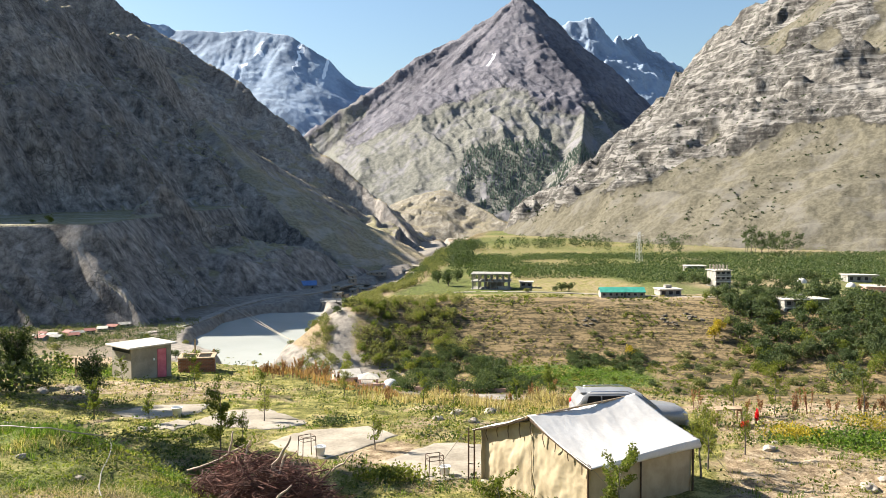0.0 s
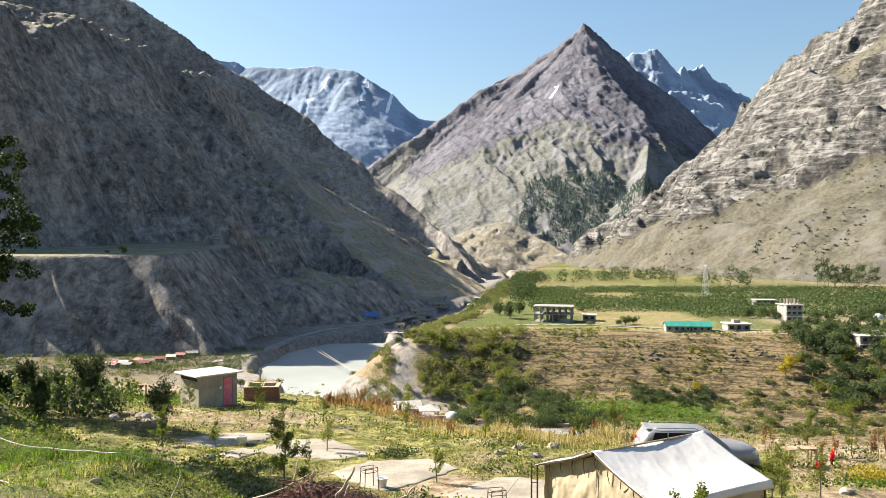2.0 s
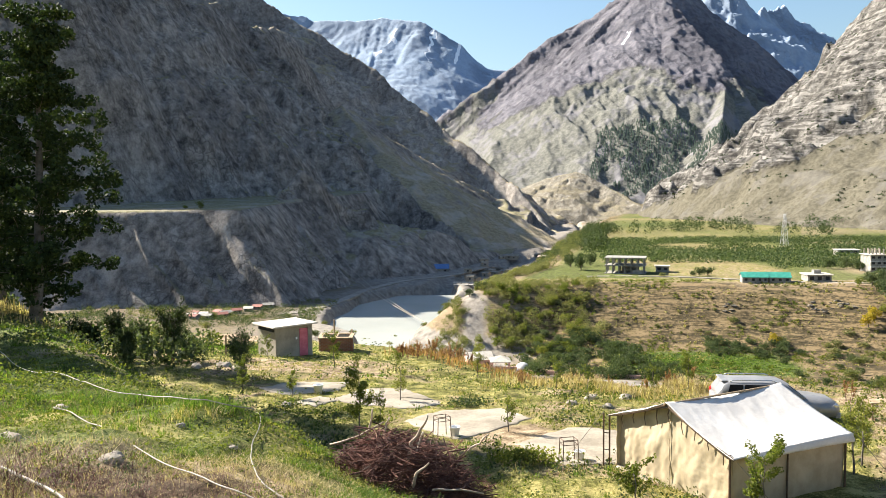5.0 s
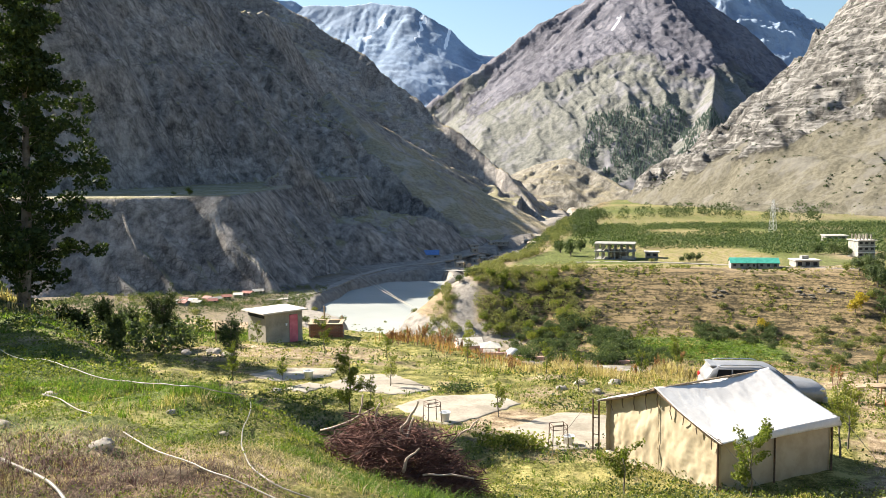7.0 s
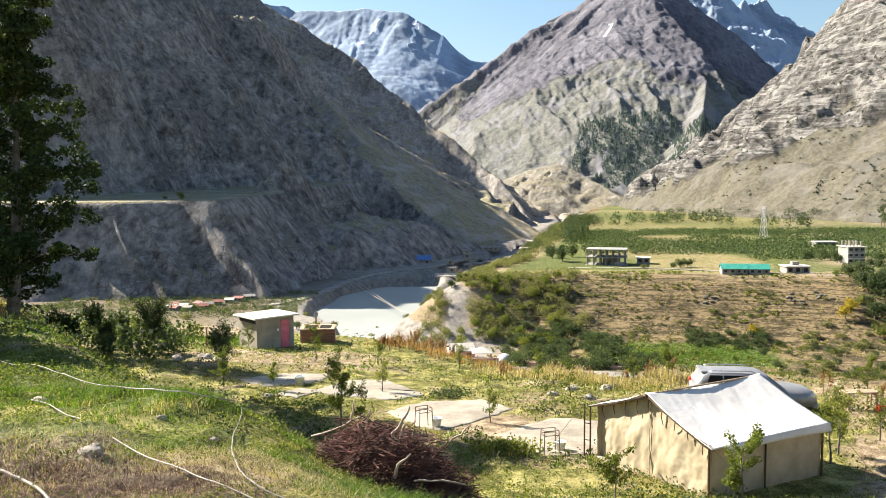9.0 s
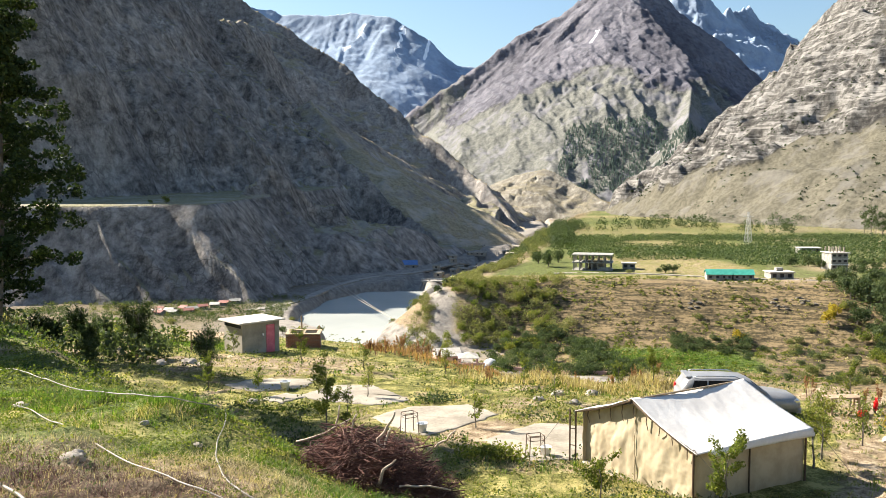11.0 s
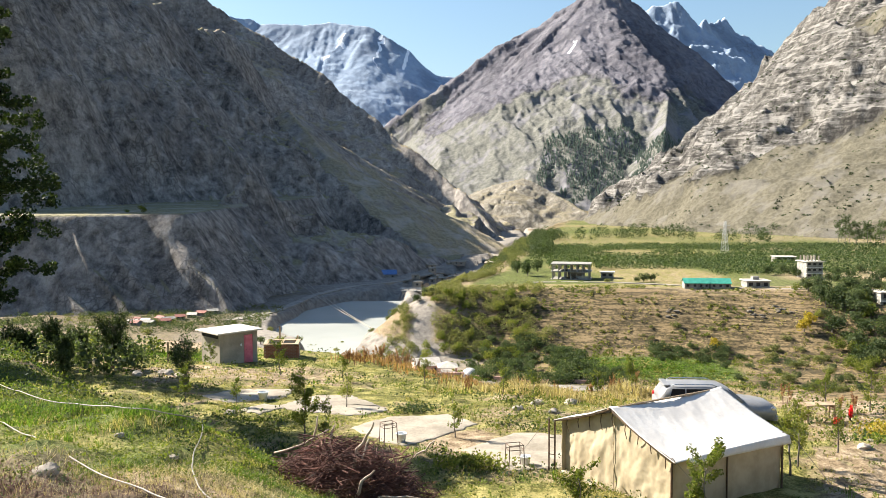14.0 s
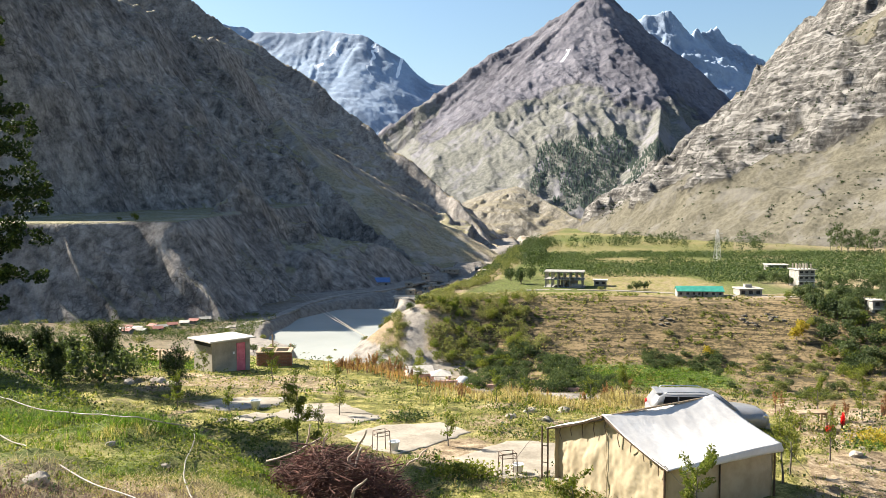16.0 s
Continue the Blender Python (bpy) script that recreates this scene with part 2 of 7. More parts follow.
def ground_height(x, y):
    x, y = np.asarray(x, float), np.asarray(y, float)
    r = np.hypot(x, y)
    edge = y - terrace_edge(x)
    low = np.interp(edge, [-1, 0, 12, 30, 60, 100, 160, 230], [0, 0, -5, -11, -19, -28, -36, -39.5])
    near = terrace(x, np.minimum(y, terrace_edge(x))) + low
    valley = np.interp(y, [0, 150, 400, 700, 1500], [-41, -41, -41.2, -37, -30])
    valley = valley + 5 * smooth(-24, 14, x) * smooth(330, 280, y)
    z = np.maximum(near, valley)
    rd = along(x, y, RIVER)
    wide = np.interp(y, [60, 255, 290, 320, 365, 395, 415, 700], [14, 6, 17, 20, 19, 14, 3, 2])
    z = np.where(z < -20, z - 6.5 * (1 - smooth(wide - 1, wide + 4, rd + 3 * rough(x, y, 18, 3, 8))), z)
    d = from_rim(x, y) + 5 * rough(x, y, 30, 3, 5)
    top = PLATEAU_Z + 0.4 * rough(x, y, 40, 2, 3)
    reach = np.interp(x, [-40, -15, 10, 90, 130], [34, 38, 46, 50, 88])
    z = z + (np.maximum(top, z) - z) * smooth(0, 1, (d + reach) / reach)
    bump = rough(x, y, 3.0, 4, 11) * 0.28 + rough(x, y, 18, 2, 12) * 0.5 + rough(x, y, 0.55, 2, 14) * 0.10 * (r < 45)
    for cx, cy, cr in PITCHES:
        bump = bump * (0.15 + 0.85 * smooth(0.8 * cr, 1.5 * cr, np.hypot(x - cx, y - cy)))
    return z + bump * np.clip(r / 8, 0.4, 1) * np.where(r > 900, 4, 1)


def slope_mask(x, y):
    """1 on the dry slope under the plateau's rim."""
    d = from_rim(x, y)
    return smooth(-60, -42, d) * (1 - smooth(-2, 3, d))


def on_ground(x, y, lift=0.0):
    return float(ground_height(x, y)) + lift

# bearings and distances of the ground sheet: fine ahead, coarse behind
AHEAD = np.arange(-44, 44.01, 0.16)
ROUND = np.concatenate([np.arange(-180, -44, 4.0), AHEAD, np.arange(48, 180.1, 4.0)])
FAR = np.concatenate([[0.0, 0.5, 1, 2, 3, 4, 5, 6, 7], np.geomspace(7.6, 420, 420), np.geomspace(424, 4900, 70)])

n = Nodes("meadow_ground", 0.95, specular=0.1)
speck = n.noise(13, 9, 0.8)
def mottled(scale, detail=5, share=0.5):
    return n.sum("ADD", n.sum("MULTIPLY", n.noise(scale, detail, 0.68), 1 - share), n.sum("MULTIPLY", speck, share))
green = n.ramp(mottled(1.3), (0.40, (0.04, 0.042, 0.011)), (0.5, (0.15, 0.145, 0.04)), (0.58, (0.36, 0.31, 0.12)))
soil = n.ramp(mottled(2.2), (0.39, (0.075, 0.05, 0.03)), (0.5, (0.26, 0.195, 0.12)), (0.6, (0.46, 0.375, 0.265)))
gravel = n.ramp(n.noise(0.4, 6, 0.7), (0.3, (0.12, 0.108, 0.094)), (0.7, (0.34, 0.305, 0.26)))
dry = n.ramp(n.sum("ADD", n.sum("MULTIPLY", n.noise(0.9, 6, 0.75), 0.45), n.sum("MULTIPLY", n.noise(0.7, 6, 0.7, stretch=(0.16, 0.16, 2.6), distort=0.6), 0.55)), (0.45, (0.022, 0.02, 0.009)), (0.495, (0.083, 0.062, 0.028)), (0.535, (0.195, 0.142, 0.074)))
col = n.mix(n.steps(n.sum("ADD", n.attr("green"), n.sum("MULTIPLY", n.sum("SUBTRACT", n.noise(0.55, 5, 0.7), 0.5), 1.3)), 0.35, 0.6), soil, green)
col = n.mix(n.attr("lush"), col, n.ramp(mottled(0.9), (0.41, (0.014, 0.024, 0.005)), (0.5, (0.055, 0.08, 0.016)), (0.59, (0.16, 0.19, 0.05))))
col = n.mix(n.attr("dry"), col, dry)
col = n.mix(n.attr("gravel"), col, gravel)
col = n.mix(n.attr("earth"), col, n.ramp(mottled(1.6), (0.42, (0.012, 0.007, 0.004)), (0.5, (0.055, 0.032, 0.019)), (0.58, (0.22, 0.15, 0.09))))
steps_of_turf = n.sum("MULTIPLY", n.sum("MULTIPLY", n.noise(0.35, 5, 0.7, stretch=(0.25, 0.25, 4)), 5.0), n.attr("dry"))
MEADOW = n.done(col, n.sum("ADD", n.noise(9, 6, 0.7), steps_of_turf), 0.8, 0.10)


FIELD = (31, 218)  # the clover field at the foot of the slope


def green_mask(x, y, z):
    g = 0.60 + 0.5 * rough(x, y, 9, 3, 77) + 0 * x
    g = np.where(y > 100, 0.5, g)
    g = np.where(x - 0.25 * y > 2.5, g - 0.22, g) - 0.25 * smooth(0.5, 2.0, x - 0.27 * y) * smooth(29, 26, y)
    g = g - 0.5 * smooth(11.5, 9.0, y + 0.25 * (x + 5)) * smooth(-2.5, -4.5, x) * (y > 5) * (y < 14)
    g = g - 0.3 * smooth(5, 2, np.hypot((x + 13) / 2.2, y - 42))
    return g - 0.33 * slope_mask(x, y) * (0.75 + rough(x, y, 14, 3, 78))


def clover(x, y):
    return (1 - smooth(21, 26, np.abs(x - FIELD[0]) + 4 * rough(x, y, 8, 2, 4))) * (1 - smooth(13, 17, np.abs(y - FIELD[1]) + 3 * rough(x, y, 8, 2, 5)))


def worn_patch(x, y):
    """1 on the trodden straw patch of the bank."""
    return smooth(1.5, 0.5, np.hypot((x + 4.4) / 1.1, y - 10.4) + 0.9 * rough(x, y, 0.8, 3, 81)) + 0.7 * smooth(1.2, 0.4, np.hypot((x + 7.6) / 1.6, y - 12.2) + 0.9 * rough(x, y, 0.8, 3, 82))


def lush_mask(x, y, z):
    field = clover(x, y)
    bank = smooth(-1, 2, (x + 3.3) * -0.73 + (y - 12) * -0.68) * (y < 40) * smooth(-0.3, 0.1, rough(x, y, 3.5, 3, 6) + 0.02)
    plateau = (z > -24) * (y > 290) * smooth(0, 5, from_rim(x, y)) * smooth(-0.35, -0.05, rough(x, y, 45, 2, 9)) * smooth(530, 480, y)
    far = (z > -24) * smooth(480, 520, y) * (0.45 + 0.8 * rough(x, y, 60, 3, 10))
    brow = 0.7 * smooth(9, 3, np.hypot((x - 17) / 1.6, (y - 271) * 0.9) + 5 * rough(x, y, 6, 3, 12))
    return np.clip(field + 0.9 * bank * smooth(8.5, 11.5, y) * (1 - 0.9 * np.clip(worn_patch(x, y), 0, 1)) + 0.8 * plateau + far + brow, 0, 1)


def dry_mask(x, y, z):
    # dry grass on every slope below the terrace and the plateau
    far = (y > terrace_edge(x) + 4) * smooth(2, -2, from_rim(x, y)) * (x > -260) * (1 - 0.6 * smooth(-5, -20, x) * smooth(300, 250, y))
    return np.clip(far * (1 - clover(x, y)) * (0.85 - 0.5 * smooth(0.05, 0.3, rough(x, y, 20, 3, 31)) * smooth(-12, 0, from_rim(x, y))), 0, 1)


def earth_mask(x, y, z):
    litter = smooth(1.1, 0.5, ((x + 5.6) / 2.4) ** 2 + ((y - 8.5) / 1.3) ** 2 + 1.6 * rough(x, y, 0.9, 3, 5))
    # second term: soil tone on the valley flats, darker to stand for shade
    return 0.8 * litter + 0.3 * (z < -14) * smooth(-52, -72, x + 0.1 * (y - 250)) * smooth(20, 40, along(x, y, RIVER)) * (y < 420)


TRACK = [(-30, 330), (-34, 300), (-36, 270), (-30, 245), (-24, 222), (-12, 200), (2, 190), (20, 182)]


def gravel_mask(x, y, z):
    d = along(x, y, RIVER)
    lane = 1 - smooth(2.5, 5.5, along(x, y, TRACK) + 3 * rough(x, y, 12, 3, 19))
    yard = 1 - smooth(5, 11, np.hypot(x + 18, y - 206) + 8 * rough(x, y, 12, 3, 20))
    return np.clip(river_gravel(x, y, z, d) + lane + yard, 0, 1)


def river_gravel(x, y, z, d):
    bed = (z < -34) * (y > 110) * (x < 10) * (1 - smooth(26, 60, d + 24 * rough(x, y, 30, 3, 15)))
    bed = np.maximum(bed, (x < -55) * (z < -25) * (y > 80) * 0.3)
    return np.clip(bed + (z < -30) * (y > 400) * smooth(-0.3, 0.1, rough(x, y, 40, 3, 16)), 0, 1)


ground = tagged(sheet("ground", ROUND, FAR, ground_height, MEADOW, layers=(("green", green_mask), ("lush", lush_mask), ("gravel", gravel_mask), ("dry", dry_mask), ("earth", earth_mask))), "grassy terrace, valley floor and orchard plateau", "ground", kind="structure")

# the near mountain on the far bank of the river
TOE = [(-210, 300), (-192, 319), (-161, 335), (-149, 351), (-136, 384), (-105, 427), (-75, 456), (-53, 539), (-45, 600)]
NEAR_CREST = [(-653, 820, 434), (-472, 760, 319), (-349, 720, 223), (-298, 700, 175), (-245, 680, 118), (-203, 660, 75), (-167, 640, 41), (-118, 610, 0), (-68, 570, -35)]


def near_mountain(x, y):
    z = ridge(x, y, NEAR_CREST, 0.98, 0.95, 34, 62, 3, 1.8)
    # a grassy shoulder that catches the sun, and an added rocky spur below it
    edge = x + 296 + 9 * rough(x, y, 50, 3, 18)
    brow = np.minimum(np.where(y > 490, 124 + 0.64 * (y - 490), 124 + 1.5 * (y - 490)), 160)
    z = np.maximum(z, brow - np.where(edge > 0, 1.25 * edge, 0.05 * edge) - 4 * crests(x, y, 30, 3, 20) - 10 * smooth(0, 40, edge) * crests(x + y, y * 0.2, 40, 4, 22))
    # mostly hidden spur, added to throw shade across the river
    z = np.maximum(z, ridge(x, y, [(-302, 502, 140), (-306, 462, 148), (-315, 440, 142)], 1.7, 1.0, 10, 40, 9))
    # spur outside the view, added to shade the valley flats
    z = np.maximum(z, ridge(x, y, [(-430, 350, 120), (-372, 330, 90), (-330, 310, 40), (-300, 290, 0)], 1.6, 1.0, 14, 30, 10))
    z = z + 14 * rough(x, y, 60, 6, 21, 0.58) + 5 * crests(x, y, 17, 4, 25, 0.6)
    out = np.maximum(np.maximum((345 + 0.18 * (x + 200) + 5 * rough(x, y, 40, 3, 4) - y) / 1.02, x + 151 + 4 * rough(x, y, 30, 3, 6)), 0)
    fall = np.where(out < 38, 1.08 * out, 41.0 + 0.2 * (out - 38))
    rib = (0.9 - crests(x + 1.7 * y + 7 * rough(x, y, 30, 3, 47), y * 0.12, 38, 4, 44, 0.55))
    shelf = 1.0 + 0.03 * (y - 352) - fall - 11 * np.minimum(out / 12, 1) * (0.1 + 0.9 * smooth(50, 34, out)) * rib
    d = along(x, y, TOE) * (x < np.interp(y, [p[1] for p in TOE], [p[0] for p in TOE])) * (1 + 0.5 * rough(x, y, 40, 4, 45))
    tall = np.interp(y, [300, 400, 450, 500, 560, 600], [120, 120, 70, 32, 16, 8]) * np.interp(x / y, [-0.44, -0.39, -0.34], [0.0, 0.35, 1.0])
    apron = -46 + np.minimum(1.05 * d, tall + 0.1 * d) - np.minimum(9, 0.2 * np.maximum(d, 0)) * crests(x, y * 0.4, 26, 4, 46)
    return np.maximum(np.maximum(z, shelf), apron)


ROCK_NEAR = mountain_rock("grey_brown_rock", (0.09, 0.083, 0.077), (0.255, 0.232, 0.21), (0.44, 0.40, 0.36), (0.26, 0.235, 0.14), 36, 0.84)
ROCK_MID = mountain_rock("brown_ridge_rock", (0.15, 0.135, 0.125), (0.31, 0.28, 0.25), (0.46, 0.42, 0.37), (0.33, 0.28, 0.18), 36, 0.80)
tagged(sheet("near_mountain", np.arange(-62, 3, 0.13), np.linspace(300, 900, 380), near_mountain, ROCK_NEAR, -46), "steep grey rock mountainside mostly in shade above the river", "mountain", kind="structure")

MID_CREST = [(-752, 1150, 515), (-485, 1100, 308), (-368, 1080, 237), (-323, 1070, 210), (-259, 1050, 165), (-219, 1030, 130), (-180, 1010, 100), (-139, 980, 65), (-93, 950, 31), (-51, 900, -4), (-26, 860, -27), (1, 800, -48)]


def mid_mountain(x, y):
    z = ridge(x, y, MID_CREST, 0.85, 0.92, 30, 50, 5) + 12 * rough(x, y, 50, 5, 23, 0.55)
    shoulder = ridge(x, y, [(-225, 790, 92), (-173, 730, 45), (-128, 720, 10), (-90, 715, -17), (-42, 700, -42)], 0.5, 1.0, 6, 30, 15) + 4 * rough(x, y, 30, 4, 24)
    return np.maximum(z, shoulder)


tagged(sheet("mid_mountain", np.arange(-45, 4, 0.13), np.linspace(500, 1300, 270), mid_mountain, ROCK_MID, -46), "brown rock ridge running down to the river", "mountain", kind="structure")

PEAK = (296, 3200, 811)


def peak_mountain(x, y):
    z = ridge(x, y, [PEAK, (212, 3285, 724), (112, 3265, 641), (34, 3230, 622), (-31, 3175, 594), (-104, 3130, 540), (-196, 3090, 414), (-338, 3040, 264), (-438, 3020, 176), (-579, 3000, 78)], 0.90, 1.0, 34, 80, 2)
    z = np.maximum(z, ridge(x, y, [PEAK, (321, 3100, 704), (320, 2950, 533), (373, 2750, 406), (416, 2450, 272), (352, 2150, 140), (290, 1850, 20), (250, 1650, -60)], 0.70, 0.98, 40, 80, 12, 1.2))
    z = np.maximum(z, ridge(x, y, [PEAK, (390, 3300, 770), (494, 3400, 715), (564, 3400, 590), (715, 3350, 402), (903, 3200, 148)], 1.25, 1.0, 50, 110, 32, 0.85))
    high = smooth(60, 330, z)
    return z + (10 + 8 * high) * rough(x, y, 120, 7, 27, 0.58) + 7 * high * crests(x, y, 26, 3, 28, 0.6) + 9 * high


def peak_bare(x, y, z):
    return smooth(150, 420, z + 220 * rough(x, y, 170, 4, 66))


def peak_snow(x, y, z):
    return smooth(6, 2, np.abs(x - 163 - 0.45 * (z - 505) + 14 * rough(x, y, 40, 3, 68))) * smooth(470, 485, z) * smooth(545, 530, z) * (y < 3100)


# purple-grey rock, with haze put into its colours as extra blue
ROCK_PEAK = mountain_rock("purple_grey_rock", (0.105, 0.102, 0.12), (0.162, 0.156, 0.178), (0.222, 0.214, 0.23), (0.17, 0.169, 0.148), 130, bare=True, snow=True, relief=0.05)
tagged(sheet("peak_mountain", np.arange(-14, 22, 0.10), np.linspace(1500, 3700, 420), peak_mountain, ROCK_PEAK, -60, (("bare", peak_bare), ("snow", peak_snow))), "pointed rocky peak with grassy lower slopes", "mountain", kind="structure")


def back_peaks(x, y):
    z = ridge(x, y, [(462, 3900, 805), (566, 3900, 836), (697, 3900, 849), (780, 3850, 757), (880, 4100, 819), (972, 4200, 853), (1035, 4200, 783), (1192, 4200, 688), (1350, 4200, 558)], 0.9, 1.0, 55, 90, 41)
    return z + 36 * rough(x, y, 100, 6, 29, 0.55) + 14 * crests(x, y, 40, 3, 30) + 6


def back_snow(x, y, z):
    return smooth(832, 862, z + 30 * rough(x, y, 60, 3, 12)) * (x > 840)


# distance haze is put into the rock colours as pale, even blue
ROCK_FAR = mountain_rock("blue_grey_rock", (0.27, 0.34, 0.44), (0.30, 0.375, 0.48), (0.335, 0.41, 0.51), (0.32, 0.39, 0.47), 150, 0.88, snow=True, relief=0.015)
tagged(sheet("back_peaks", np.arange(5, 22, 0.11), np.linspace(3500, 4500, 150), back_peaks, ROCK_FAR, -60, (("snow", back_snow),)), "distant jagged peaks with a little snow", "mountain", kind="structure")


def far_range(x, y):
    z = ridge(x, y, [(-2002, 4500, 1226), (-1614, 4500, 1047), (-1418, 4450, 941), (-1166, 4400, 907), (-988, 4400, 922), (-802, 4350, 883), (-692, 4300, 815), (-591, 4300, 758), (-456, 4250, 622), (-244, 4300, 586), (46, 4300, 514)], 0.85, 1.0, 20, 75, 51)
    return z + 15 * rough(x, y, 120, 6, 33, 0.55) + 3 * crests(x, y, 40, 3, 34) + 2


def far_snow(x, y, z):
    w = 90 * rough(x, y, 70, 3, 13)
    a = smooth(30, 6, np.abs(x + 905 + w + 0.25 * (880 - z))) * smooth(700, 740, z + w) * (z < 850)
    b = smooth(30, 4, np.abs(x + 690 + w + 0.25 * (830 - z))) * smooth(640, 690, z - w)
    c = smooth(14, 5, np.abs(x + 590)) * smooth(600, 650, z)
    return a + b + 0.8 * c


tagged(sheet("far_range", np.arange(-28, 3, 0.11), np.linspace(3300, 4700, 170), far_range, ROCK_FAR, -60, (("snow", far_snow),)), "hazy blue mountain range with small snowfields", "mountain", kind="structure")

EAST_CREST = [(780, 880, 500), (611, 980, 425), (539, 1020, 359), (482, 1080, 328), (439, 1150, 294), (399, 1230, 257), (378, 1290, 223), (364, 1350, 195), (312, 1450, 126), (284, 1500, 85), (247, 1540, 3), (229, 1560, -29)]


def east_bare(x, y, z):
    line = np.interp(x, [131, 175, 220, 263, 300, 343], [-8, 28, 52, 70, 80, 66])
    meadow = smooth(-12, 12, z - np.interp(x, [300, 337, 360, 393, 600], [420, 200, 185, 160, 160]) + 40 * rough(x, y, 60, 3, 63)) * smooth(1060, 980, y) * smooth(0, 0.25, rough(x, y, 90, 3, 64) + 0.2)
    return smooth(-14, 14, z - line + 50 * rough(x, y, 70, 4, 62)) * (1 - 0.85 * meadow)


def east_mountain(x, y):
    z = ridge(x, y, EAST_CREST, 1.12, 0.81, 18, 50, 61, 1.12) + 9 * rough(x, y, 60, 5, 37)
    m = east_bare(x, y, z)
    bent = 0.12 * y + 60 * rough(x, y, 170, 4, 65, 0.6)
    broad, thin = ledges(z, bent, 52, 0.86), ledges(z, bent * 1.15, 16, 0.8)
    some = smooth(-0.3, 0.1, rough(x, y, 80, 3, 67))
    return z + m * (0.95 * some * (broad - z) + 0.7 * some * (thin - z) + 8 * crests(x, y, 30, 5, 38, 0.6)) - (1 - m) * 5 * crests(x + 0.6 * y, (y - 0.6 * x) * 0.12, 40, 4, 69)


ROCK_EAST = mountain_rock("pale_layered_rock", (0.04, 0.037, 0.034), (0.12, 0.112, 0.10), (0.27, 0.257, 0.237), (0.132, 0.12, 0.088), 45, bare=True, beds=0.2)
tagged(sheet("east_mountain", np.arange(2, 50, 0.11), np.linspace(480, 1680, 480), east_mountain, ROCK_EAST, -30, (("bare", east_bare),)), "sunlit mountainside of pale layered rock over scrubby scree", "mountain", kind="structure")


def eroded_hill(x, y):
    return ridge(x, y, [(-80, 1250, 8), (-45, 1230, 25), (1, 1200, 34), (37, 1170, 16), (66, 1120, -3), (89, 1080, -16)], 0.5, 1.0, 16, 22, 71) + 4 * rough(x, y, 40, 4, 39)


HILL_EARTH = mountain_rock("tan_hill_earth", (0.13, 0.118, 0.098), (0.215, 0.195, 0.155), (0.33, 0.305, 0.26), (0.21, 0.185, 0.13), 40, 0.86)
tagged(sheet("eroded_hill", np.arange(-8, 10, 0.12), np.linspace(1000, 1380, 110), eroded_hill, HILL_EARTH, -46), "tan eroded hill with gullied cliffs", "hill", kind="structure")

n = Nodes("river_water", 0.12, specular=0.5)
WATER = n.done(n.mix(n.noise(0.05, 3), (0.38, 0.40, 0.37), (0.50, 0.515, 0.475)), n.noise(0.8, 5, 0.6, stretch=(1, 0.4, 1)), 0.25, 0.1)
tagged(sheet("river", np.arange(-60, 20, 4.0), np.linspace(40, 408, 60), lambda x, y: RIVER_Z + 0 * x, WATER), "milky grey glacial river", "river", kind="structure")

